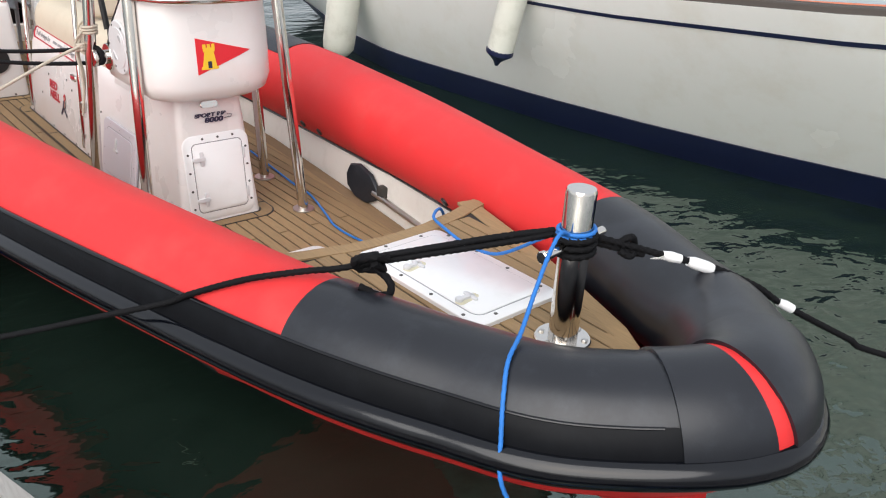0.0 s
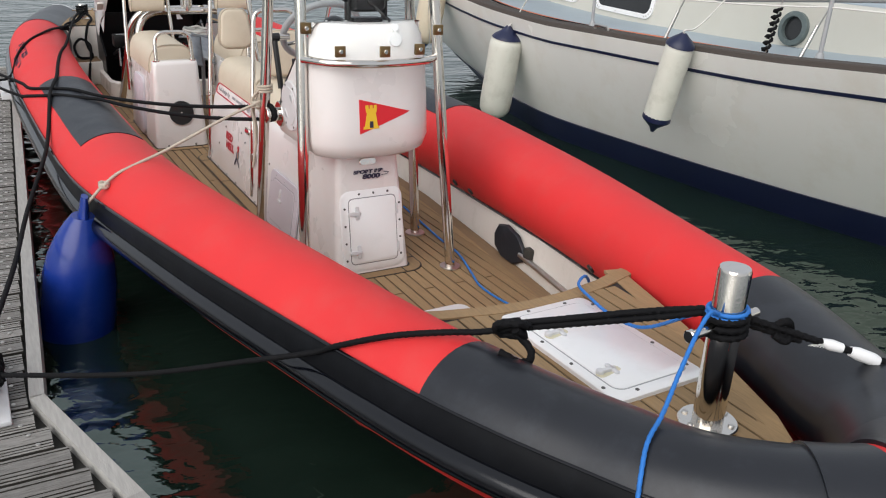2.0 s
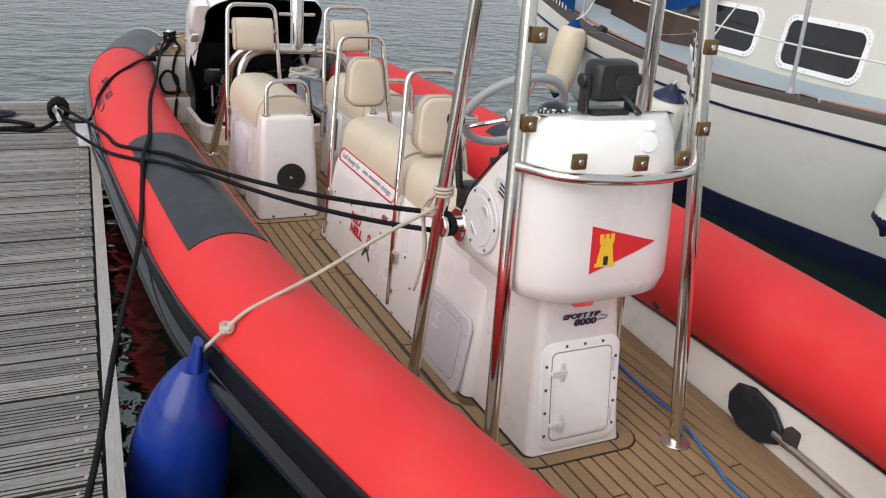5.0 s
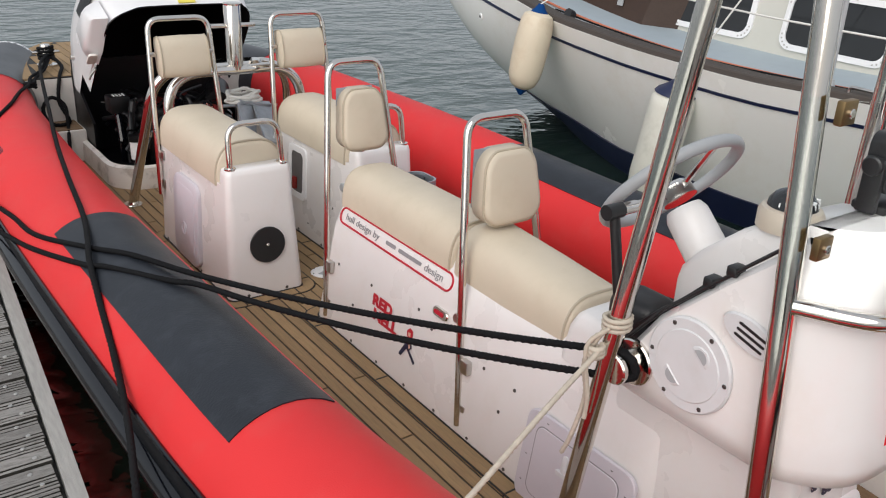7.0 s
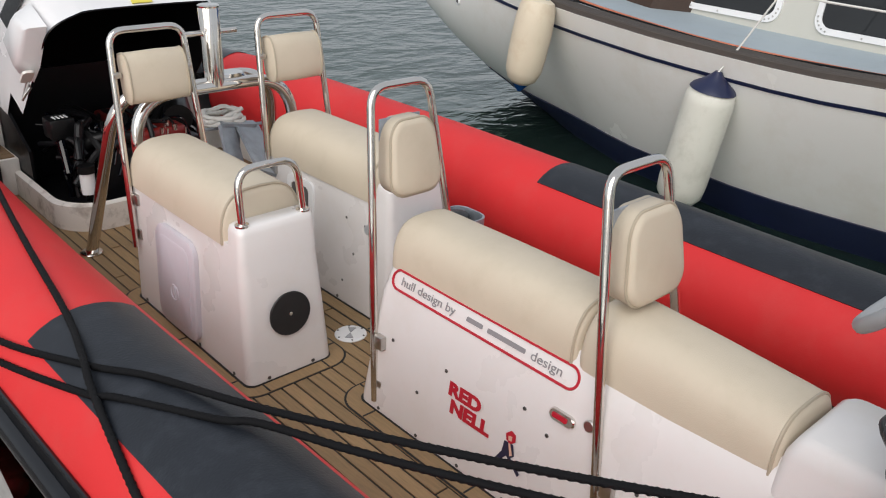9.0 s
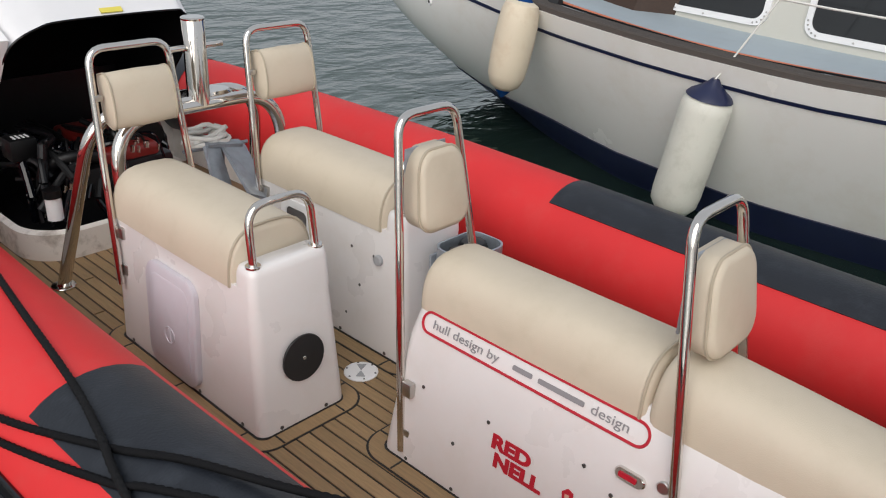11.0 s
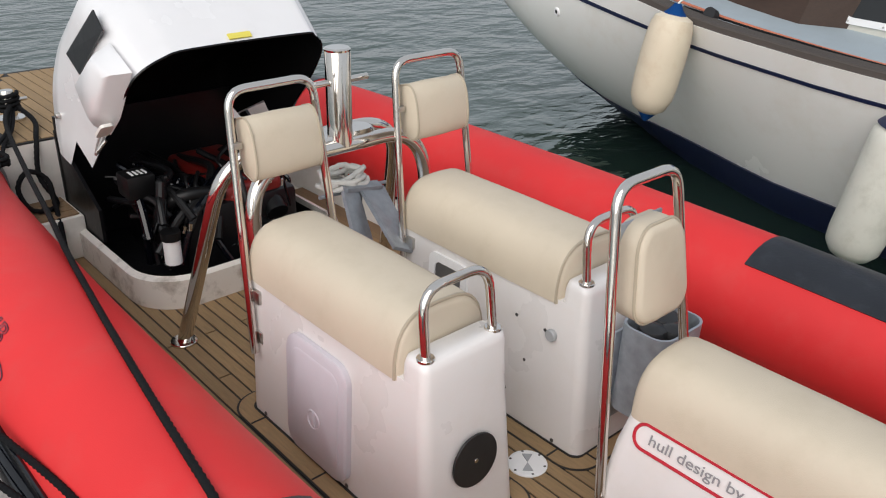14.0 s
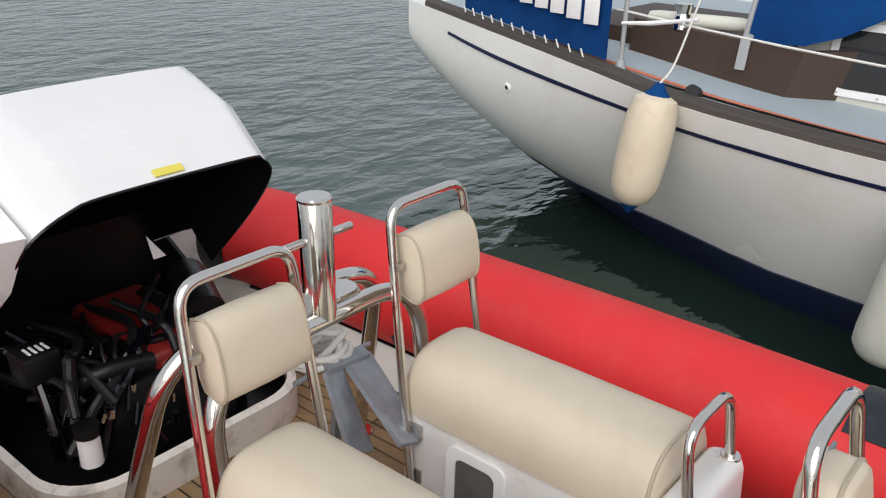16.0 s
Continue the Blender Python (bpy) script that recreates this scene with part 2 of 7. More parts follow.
def water_shader():
    m = bpy.data.materials.new("harbour_water")
    m.use_nodes = True
    nt = m.node_tree
    b = nt.nodes["Principled BSDF"]
    b.inputs["Base Color"].default_value = (0.011, 0.022, 0.016, 1)
    b.inputs["Roughness"].default_value, b.inputs["IOR"].default_value = 0.035, 2.1
    b.inputs["Specular Tint"].default_value = (0.82, 1.0, 0.90, 1)
    co, mp = nt.nodes.new("ShaderNodeTexCoord"), nt.nodes.new("ShaderNodeMapping")
    mp.inputs["Scale"].default_value, mp.inputs["Rotation"].default_value = (1.0, 1.7, 1.0), (0, 0, radians(40))
    nt.links.new(co.outputs["Object"], mp.inputs[0])
    total = None
    for sc, wt in ((0.7, 0.8), (1.9, 0.95), (4.6, 0.36), (13.0, 0.05)):
        n = nt.nodes.new("ShaderNodeTexNoise")
        n.inputs["Scale"].default_value, n.inputs["Detail"].default_value, n.inputs["Distortion"].default_value = sc, 2.5, 0.5
        nt.links.new(mp.outputs[0], n.inputs["Vector"])
        k = nt.nodes.new("ShaderNodeMath")
        k.operation = "MULTIPLY_ADD"
        k.inputs[1].default_value = wt
        nt.links.new(n.outputs["Fac"], k.inputs[0])
        if total is None:
            k.inputs[2].default_value = 0
        else:
            nt.links.new(total, k.inputs[2])
        total = k.outputs[0]
    bp = nt.nodes.new("ShaderNodeBump")
    bp.inputs["Strength"].default_value, bp.inputs["Distance"].default_value = 0.6, 0.10
    # the water lies calmer in the shelter between boat and pontoon
    away = nt.nodes.new("ShaderNodeVectorMath")
    away.operation = "DISTANCE"
    away.inputs[1].default_value = (-1.3, -2.0, 0)
    calm = nt.nodes.new("ShaderNodeMapRange")
    calm.inputs[1].default_value, calm.inputs[2].default_value, calm.inputs[3].default_value, calm.inputs[4].default_value = 1.9, 3.3, 0.4, 0.7
    nt.links.new(co.outputs["Object"], away.inputs[0])
    nt.links.new(away.outputs["Value"], calm.inputs[0])
    away2 = nt.nodes.new("ShaderNodeVectorMath")
    away2.operation = "DISTANCE"
    away2.inputs[1].default_value = (1.5, 0.6, 0)
    calm2 = nt.nodes.new("ShaderNodeMapRange")
    calm2.inputs[1].default_value, calm2.inputs[2].default_value, calm2.inputs[3].default_value, calm2.inputs[4].default_value = 1.8, 4.0, 0.16, 0.7
    nt.links.new(co.outputs["Object"], away2.inputs[0])
    nt.links.new(away2.outputs["Value"], calm2.inputs[0])
    least = nt.nodes.new("ShaderNodeMath")
    least.operation = "MINIMUM"
    nt.links.new(calm.outputs[0], least.inputs[0])
    nt.links.new(calm2.outputs[0], least.inputs[1])
    nt.links.new(least.outputs[0], bp.inputs["Strength"])
    nt.links.new(total, bp.inputs["Height"])
    nt.links.new(bp.outputs[0], b.inputs["Normal"])
    return m


WATER_MAT = water_shader()


# ---------------------------------------------------------------- mesh helpers
V = Vector
ORIGINS = {}


def bm_from(verts, faces):
    bm = bmesh.new()
    vs = [bm.verts.new(v) for v in verts]
    for f in faces:
        try:
            bm.faces.new([vs[i] for i in f])
        except ValueError:
            pass
    bmesh.ops.recalc_face_normals(bm, faces=bm.faces)
    return bm


def merge(*bms):
    out = bmesh.new()
    for b in bms:
        me = bpy.data.meshes.new("tmp")
        b.to_mesh(me)
        out.from_mesh(me)
        bpy.data.meshes.remove(me)
        b.free()
    return out


def moved(bm, m):
    bmesh.ops.transform(bm, matrix=m, verts=bm.verts)
    return bm


def box(x0, x1, y0, y1, z0, z1, bevel=0.0, seg=2):
    v = [(x, y, z) for z in (z0, z1) for y in (y0, y1) for x in (x0, x1)]
    bm = bm_from(v, [(0, 2, 3, 1), (4, 5, 7, 6), (0, 1, 5, 4), (2, 6, 7, 3), (0, 4, 6, 2), (1, 3, 7, 5)])
    if bevel:
        bmesh.ops.bevel(bm, geom=list(bm.edges), offset=bevel, segments=seg, profile=0.5, affect="EDGES")
    return bm


def loft(rings, closed=True, cap=(True, True), loop=False):
    """Joins rings of equally many points."""
    n = len(rings[0])
    verts = [p for r in rings for p in r]
    faces = []
    last = len(rings) if loop else len(rings) - 1
    for i in range(last):
        j = (i + 1) % len(rings)
        for k in range(n if closed else n - 1):
            l = (k + 1) % n
            faces.append((i * n + k, i * n + l, j * n + l, j * n + k))
    if closed and not loop:
        if cap[0]:
            faces.append(tuple(range(n)))
        if cap[1]:
            faces.append(tuple((len(rings) - 1) * n + k for k in range(n)))
    return bm_from(verts, faces)


def spline(points, steps=8, closed=False):
    """A smooth line through the points."""
    p = [V(q) for q in points]
    if closed:
        p = [p[-1], *p, p[0], p[1]]
    else:
        p = [2 * p[0] - p[1], *p, 2 * p[-1] - p[-2]]
    out = []
    for i in range(1, len(p) - 2):
        a, b, c, d = p[i - 1:i + 3]
        for k in range(steps):
            t = k / steps
            out.append(0.5 * (2 * b + (c - a) * t + (2 * a - 5 * b + 4 * c - d) * t * t + (3 * b - a - 3 * c + d) * t ** 3))
    if not closed:
        out.append(p[-2])
    return out


def rings_along(line, radius, seg=12, lobes=0, twist=0.0, depth=0.15, squash=1.0):
    """Circles carried along a line; lobes and twist make laid rope."""
    line = [V(q) for q in line]
    tang = [(line[min(i + 1, len(line) - 1)] - line[max(i - 1, 0)]).normalized() for i in range(len(line))]
    up = V((0, 0, 1)) if abs(tang[0].z) < 0.9 else V((1, 0, 0))
    side = tang[0].cross(up).normalized()
    rings, run = [], 0.0
    for i, (q, t) in enumerate(zip(line, tang)):
        if i:
            run += (q - line[i - 1]).length
        side = (side - t * side.dot(t)).normalized()
        other = t.cross(side)
        r = radius[i] if isinstance(radius, (list, tuple)) else radius
        ring = []
        for k in range(seg):
            a = 2 * math.pi * k / seg
            rr = r * (1 + depth * math.cos(lobes * (a + twist * run))) if lobes else r
            ring.append(q + (side * math.cos(a) + other * math.sin(a) * squash) * rr)
        rings.append(ring)
    return rings


def pipe(line, radius, seg=12, **kw):
    return loft(rings_along(line, radius, seg, **kw))


def resampled(line, step):
    line = [V(q) for q in line]
    out, left = [line[0]], step
    for a, b in zip(line, line[1:]):
        d = (b - a).length
        pos = left
        while pos <= d:
            out.append(a.lerp(b, pos / d))
            pos += step
        left = pos - d
    out.append(line[-1])
    return out


def rope(points, radius, steps=10, step=0.007, smooth=True):
    line = spline(points, steps) if smooth else points
    return loft(rings_along(resampled(line, step), radius, 9, lobes=3, twist=0.9 / radius, depth=0.16))


def rounded_path(points, radius, steps=6):
    """A bent pipe's line: straight runs with rounded corners."""
    p = [V(q) for q in points]
    out = [p[0]]
    for a, b, c in zip(p, p[1:], p[2:]):
        u, w = (a - b), (c - b)
        r = min(radius, u.length * 0.49, w.length * 0.49)
        s, e = b + u.normalized() * r, b + w.normalized() * r
        for k in range(steps + 1):
            t = k / steps
            out.append(s.lerp(b, t).lerp(b.lerp(e, t), t))
    out.append(p[-1])
    return out


def lathe(profile, seg=20, m=None):
    """Turns (radius, height) pairs round z."""
    rings = [[V((r * math.cos(2 * math.pi * k / seg), r * math.sin(2 * math.pi * k / seg), z)) for k in range(seg)] for r, z in profile]
    bm = loft(rings)
    return moved(bm, m) if m else bm


def disc(center, normal, radius, thick, seg=20, edge=0.25):
    q = V(normal).to_track_quat("Z", "Y").to_matrix().to_4x4()
    e = min(thick, radius) * edge
    return lathe([(radius, 0), (radius, thick - e), (radius - e, thick)], seg, Matrix.Translation(center) @ q)


def round_rect(w, h, r, seg=5):
    """Corner points of a rounded rectangle, w by h about the origin."""
    out = []
    for cx, cy, a0 in ((w / 2 - r, h / 2 - r, 0), (-w / 2 + r, h / 2 - r, 90), (-w / 2 + r, -h / 2 + r, 180), (w / 2 - r, -h / 2 + r, 270)):
        for k in range(seg + 1):
            a = radians(a0 + 90 * k / seg)
            out.append((cx + r * math.cos(a), cy + r * math.sin(a)))
    return out


def plate(m, outline, thick, inset=0.0):
    """A flat plate with the outline in its own x and y, laid by the pose m, rising along its z."""
    rings = [[m @ V((x, y, 0)) for x, y in outline]]
    if inset:
        cx, cy = sum(p[0] for p in outline) / len(outline), sum(p[1] for p in outline) / len(outline)
        rings.append([m @ V((x, y, thick - inset)) for x, y in outline])
        sz = max(max(abs(p[0] - cx) for p in outline), 1e-6)
        k = 1 - inset / sz
        rings.append([m @ V((cx + (x - cx) * k, cy + (y - cy) * k, thick)) for x, y in outline])
    else:
        rings.append([m @ V((x, y, thick)) for x, y in outline])
    return loft(rings)


def frame_on(center, ux, uy):
    """A pose whose x and y run along ux and uy."""
    ux = V(ux).normalized()
    uz = ux.cross(V(uy)).normalized()
    uy = uz.cross(ux)
    m = Matrix((ux, uy, uz)).transposed().to_4x4()
    m.translation = center
    return m


def link(name, bm, mat, smooth=40):
    me = bpy.data.meshes.new(name)
    bm.to_mesh(me)
    bm.free()
    me.materials.append(mat)
    if smooth:
        me.polygons.foreach_set("use_smooth", [True] * len(me.polygons))
        me.set_sharp_from_angle(angle=radians(smooth))
    return new(name, me)


def thing(name, base, label, category, group="", kind="", afloat=True):
    """An Empty at the base of a thing. Its parts are given in the boat's frame (afloat) or the world's."""
    ob = new(name)
    ob.empty_display_size = 0.1
    ob.matrix_world = (BOAT if afloat else Matrix()) @ Matrix.Translation(base)
    ORIGINS[ob] = V(base)
    return tagged(ob, label, category, group, kind)


def part(name, bm, mat, parent, label="", smooth=40, kind=""):
    o = ORIGINS[parent]
    bmesh.ops.translate(bm, vec=-o, verts=bm.verts)
    ob = link(name, bm, mat, smooth)
    ob.parent = parent
    ORIGINS[ob] = o
    return tagged(ob, label, kind=kind)


def solo(name, bm, mat, base, label, category, group="", kind="", afloat=True, smooth=40):
    bmesh.ops.translate(bm, vec=-V(base), verts=bm.verts)
    ob = link(name, bm, mat, smooth)
    ob.matrix_world = (BOAT if afloat else Matrix()) @ Matrix.Translation(base)
    ORIGINS[ob] = V(base)
    return tagged(ob, label, category, group, kind)


def interp(table, y):
    ys = [r[0] for r in table]
    return [float(np.interp(y, ys, [r[k] for r in table])) for k in range(1, len(table[0]))]


def letters(text, m, height, mat, parent, name="lettering", label="", bold=0.0):
    """Raised lettering from the built-in font, laid by the pose m."""
    cu = bpy.data.curves.new("lettering", "FONT")
    cu.body, cu.size, cu.extrude, cu.align_x = text, height, 0.0006, "LEFT"
    cu.offset = bold
    tmp = bpy.data.objects.new("tmp", cu)
    me = bpy.data.meshes.new_from_object(tmp)
    bpy.data.objects.remove(tmp)
    bm = bmesh.new()
    bm.from_mesh(me)
    bpy.data.meshes.remove(me)
    moved(bm, m)
    return part(name, bm, mat, parent, label, smooth=0)


# ---------------------------------------------------------------- water
bm = bmesh.new()
bmesh.ops.create_grid(bm, x_segments=8, y_segments=8, size=600)
solo("water", moved(bm, Matrix.Translation((0, 5, WATER))), WATER_MAT, (0, 5, WATER), "dark green rippled harbour water", "water", kind="structure", afloat=False)

# ---------------------------------------------------------------- the open boat: tubes, hull, decks
DECK = 0.42
STEP = 0.81
HALF = [(0.0, 0.848, 0.894), (0.271, 1.05, 0.864), (0.392, 1.3, 0.842), (0.521, 1.65, 0.828), (0.641, 2.2, 0.801), (0.793, 3.0, 0.767), (0.932, 4.0, 0.722),
        (0.975, 5.0, 0.71), (1.006, 6.5, 0.723), (0.963, 8.0, 0.74), (0.90, 8.45, 0.745), (0.80, 8.9, 0.75), (0.66, 9.4, 0.755)]
TUBE_R = 0.23
CENTRE = resampled(spline([(-x, y, z) for x, y, z in HALF[::-1]] + HALF[1:], 8), 0.025)


def tube_frames():
    out = []
    for i, q in enumerate(CENTRE):
        t = CENTRE[min(i + 1, len(CENTRE) - 1)] - CENTRE[max(i - 1, 0)]
        t.z = 0
        t.normalize()
        out.append((q, V((-t.y, t.x, 0)) * -1, t))
    return out


FRAMES = tube_frames()
# outward points away from the boat's middle
FRAMES = [(q, n if n.dot(q - V((0, 4.5, q.z))) > 0 else -n, t) for q, n, t in FRAMES]


def radius_at(y):
    """The tubes taper towards the nose."""
    return interp([(0.85, 0.145), (1.05, 0.147), (1.3, 0.152), (1.65, 0.163), (2.2, 0.178), (3.0, 0.200), (4.0, 0.225), (5.0, 0.231), (6.5, 0.234), (8.0, 0.23), (9.4, 0.222)], y)[0]


def tube_radius(q):
    return radius_at(q.y)


def on_tube(f, deg, r):
    """The point at an angle round the tube: 0 outboard, 90 on top, 180 inboard."""
    q, n, _ = f
    a = radians(deg)
    r = r - TUBE_R + tube_radius(q)
    return q + n * (r * math.cos(a)) + V((0, 0, r * math.sin(a)))


def tube_between(keep, r=TUBE_R, seg=40):
    rings = [[on_tube(f, 360 * k / seg, r) for k in range(seg)] for f in FRAMES if keep(f)]
    return loft(rings, cap=(False, False))


def strip_top(y):
    """How far up the tube the rubbing strip reaches, in degrees."""
    return interp([(1.5, 31), (3.0, 23.5), (4.5, 15.5), (7.0, 10)], y)[0]


def strip_on_tube(keep, a0, a1, r0, r1, seg=8):
    rings = []
    for f in FRAMES:
        if keep(f):
            top = a1 or strip_top(f[0].y)
            ring = [on_tube(f, a0 + (top - a0) * k / seg, r1) for k in range(seg + 1)]
            ring += [on_tube(f, top + (a0 - top) * k / seg, r0) for k in range(seg + 1)]
            rings.append(ring)
    return loft(rings)


boat = thing("inflatable_boat", (0, 4.5, WATER), "red and black rigid inflatable boat moored alongside", "boat")
BOW_Y, STERN_Y = 1.665, 8.33
part("red_tube", tube_between(lambda f: f[0].x < 0 and BOW_Y - 0.03 <= f[0].y <= STERN_Y + 0.03), RED, boat)
part("red_tube", tube_between(lambda f: f[0].x > 0 and BOW_Y - 0.03 <= f[0].y <= STERN_Y + 0.03), RED, boat)
part("bow_tube", tube_between(lambda f: f[0].y <= BOW_Y + 0.02, TUBE_R + 0.004), BLACK_TUBE, boat, "black bow section of the tube")
for s in (-1, 1):
    part("stern_tube", tube_between(lambda f: f[0].x * s > 0 and f[0].y >= STERN_Y - 0.02, TUBE_R + 0.004), BLACK_TUBE, boat, "black stern section of the tube")
    tip = [f for f in FRAMES if f[0].x * s > 0 and f[0].y > 9.3]
    end = max((f[0] for f in tip), key=lambda q: q.y)
    d = V((-0.32 * s, 1, 0.03)).normalized()
    part("tube_cone", pipe([end - d * 0.02, end + d * 0.03, end + d * 0.14, end + d * 0.26, end + d * 0.33], [0.228, 0.225, 0.18, 0.105, 0.04], 28), WHITE_PLASTIC, boat, "white cone end of the tube")
    side = lambda f: f[0].x * s > 0
    part("wear_patch", strip_on_tube(lambda f: side(f) and 4.25 <= f[0].y <= 5.74, 51, 128, TUBE_R - 0.002, TUBE_R + 0.004), GREY_TUBE, boat, "charcoal wear patch on top of the tube")
    part("rubbing_strip", strip_on_tube(lambda f: side(f), -20, 0, TUBE_R - 0.004, TUBE_R + 0.006), STRIP_RUBBER, boat, "black rubbing strip")
part("rubbing_rail", pipe([on_tube(f, -8.5, TUBE_R + 0.004) for f in FRAMES], [float(interp([(1.2, 0.035), (4.5, 0.038)], f[0].y)[0]) for f in FRAMES], 16), RUBBER, boat, "glossy black rubbing rail")
for s in (-1, 1):
    part("rubbing_bead", pipe([on_tube(f, strip_top(f[0].y) - 1, TUBE_R + 0.005) for f in FRAMES if f[0].x * s > 0.155], [float(interp([(1.6, 0.004), (2.6, 0.008)], f[0].y)[0]) for f in FRAMES if f[0].x * s > 0.155], 8), RUBBER, boat)

# hull below the tubes
hull_rings = []
for x, y, z in HALF[:12]:
    r = radius_at(y)
    deep = interp([(0.85, 0.50), (1.6, 0.30), (2.6, 0.05), (4.5, -0.2), (9, -0.25)], y)[0]
    ring = []
    for k in range(13):
        u = -1 + 2 * k / 12
        a = abs(u)
        hx = interp([(0, 0), (0.6, 0.8 * x + 0.01 if y > 2.1 else 0.62 * x), (0.8, max(x + 0.22 * r, 0.02)), (1, max(x - 0.03, 0.02))], a)[0]
        hz = interp([(0, deep), (0.6, min(DECK - 0.05, deep + 0.6 * (z - r - deep)) if y > 2.1 else deep + 0.75 * (z - 1.06 * r - deep)), (0.8, z - 1.06 * r), (1, z - 0.10)], a)[0]
        ring.append((math.copysign(hx, u), y + 0.02, hz))
    hull_rings.append(ring)
fore_rings = [r for r in hull_rings if r[0][1] < 2.4]
part("hull", loft(fore_rings, closed=False), HULL_RED, boat, "red painted forefoot of the hull")
# Black stands for the dark below the tube; keeps red out of reflections.
part("hull", loft(hull_rings[len(fore_rings) - 1:], closed=False), HULL_DARKENED, boat, "hull bottom blackened for the dark below the tube")


def chine_ring(f):
    r = tube_radius(f[0])
    return [on_tube(f, -36, TUBE_R - 0.002), f[0] + f[1] * (0.46 * r) - V((0, 0, 1.04 * r)), f[0] + f[1] * (0.2 * r) - V((0, 0, 1.08 * r))]


part("chine", loft([chine_ring(f) for f in FRAMES if f[0].y < 8.6]), HULL_RED, boat, "red painted hull edge")


def deck_half(y):
    """Half width of the cockpit floor."""
    return interp([(2.0, 0.50), (2.6, 0.60), (3.1, 0.655), (3.6, 0.705), (4.3, 0.765), (6.0, 0.79), (8.3, 0.74)], y)[0]


# cockpit liner: floor and side walls up to the tubes
def bead_at(y):
    """Where the liner meets the tube, low on its inner side."""
    x, z = interp([(p[1], p[0], p[2]) for p in HALF], y)
    r = radius_at(y)
    return x - 0.67 * r, z - 0.74 * r


rings = []
for y in [2.42 + 0.2 * k for k in range(33)]:
    w = deck_half(y)
    bx, bz = bead_at(y)
    c = interp([(p[1], p[0], p[2]) for p in HALF], y)
    rings.append([(-c[0] + 0.03, y, c[1]), (-bx - 0.004, y, bz + 0.006), (-w, y, DECK - 0.02), (w, y, DECK - 0.02), (bx + 0.004, y, bz + 0.006), (c[0] - 0.03, y, c[1])])
part("cockpit_liner", loft(rings, closed=False), LINER, boat, "grubby white cockpit liner", smooth=30)
for s in (-1, 1):
    line = [V((s * bead_at(y)[0], y, bead_at(y)[1])) for y in [2.0 + 0.2 * k for k in range(32)]]
    part("tube_bead", pipe(line, 0.008, 6), RUBBER, boat)


def clipped_planks(half_at, y0, y1, pitch, gap, top, thick, mat, parent, joints, name="plank"):
    """Planks along y, each cut where the deck's edge would pass it, with staggered butts."""
    n = int(1.0 / pitch)
    for i in range(-n, n + 1):
        x = i * pitch
        w = pitch / 2 - gap / 2
        ends = []
        for xe in (x - w, x + w):
            span = [y for y in np.arange(y0, y1 + 0.001, 0.006) if abs(xe) + gap / 2 <= half_at(y)]
            ends.append((min(span), max(span)) if span else None)
        if not ends[0] and not ends[1]:
            continue
        near, far = [e or ((ends[1 - k][0] + ends[1 - k][1]) / 2,) * 2 for k, e in enumerate(ends)]
        a, b = max(near[0], far[0]), min(near[1], far[1])
        if b - a < 0.05:
            continue
        cuts = [a] + sorted(c for c in joints(i) if a + 0.1 < c < b - 0.1) + [b]
        for p, q in zip(cuts, cuts[1:]):
            p0, p1 = (near[0], far[0]) if p == a else (p, p)
            q0, q1 = (near[1], far[1]) if q == b else (q, q)
            foot = [(x - w, p0 + gap / 2), (x + w, p1 + gap / 2), (x + w, q1 - gap / 2), (x - w, q0 - gap / 2)]
            part(name, loft([[V((u, v, z)) for u, v in foot] for z in (top - thick, top)]), mat, parent, smooth=0)


def edge_strip(line, width, z0, z1, side):
    """A flat board bent along a line, laid to its inner side."""
    rings = []
    for i, (x, y) in enumerate(line):
        ax, ay = line[max(i - 1, 0)]
        bx, by = line[min(i + 1, len(line) - 1)]
        d = math.hypot(bx - ax, by - ay)
        nx, ny = -(by - ay) / d * side, (bx - ax) / d * side
        rings.append([V((x, y, z0)), V((x, y, z1)), V((x + nx * width, y + ny * width, z1)), V((x + nx * width, y + ny * width, z0))])
    return loft(rings)


# cockpit sole
sole = thing("cockpit_sole", (0, 5.2, DECK), "teak-planked cockpit sole with black caulking", "boat deck", kind="structure")
ring0 = [(deck_half(y) - 0.004, y) for y in [2.36 + 0.19 * k for k in range(32)]]
ring0 = ring0 + [(-x, y) for x, y in ring0[::-1]]
part("caulking", loft([[(x, y, DECK - 0.018) for x, y in ring0], [(x, y, DECK - 0.004) for x, y in ring0]]), CAULK, sole, smooth=0)
for s in (-1, 1):
    line = [(s * (deck_half(y) - 0.006), y) for y in [2.36 + 0.19 * k for k in range(32)]]
    part("margin_plank", edge_strip(line, 0.12, DECK - 0.012, DECK - 0.001, s), TEAK_DARK, sole)
clipped_planks(lambda y: deck_half(y) - 0.066, 2.36, 8.3, 0.052, 0.0075, DECK, 0.008, TEAK, sole, lambda i: [(3.1, 5.0, 6.9), (4.2, 6.1, 7.6), (2.7, 4.6, 7.2)][i % 3])

# raised fore deck
STEP_OUT = [(0.10, 1.13), (0.20, 1.30), (0.30, 1.60), (0.38, 1.9), (0.453, 2.225)]


def step_half(y):
    return interp([(p[1], p[0]) for p in STEP_OUT], y)[0] if y < 2.12 else 0


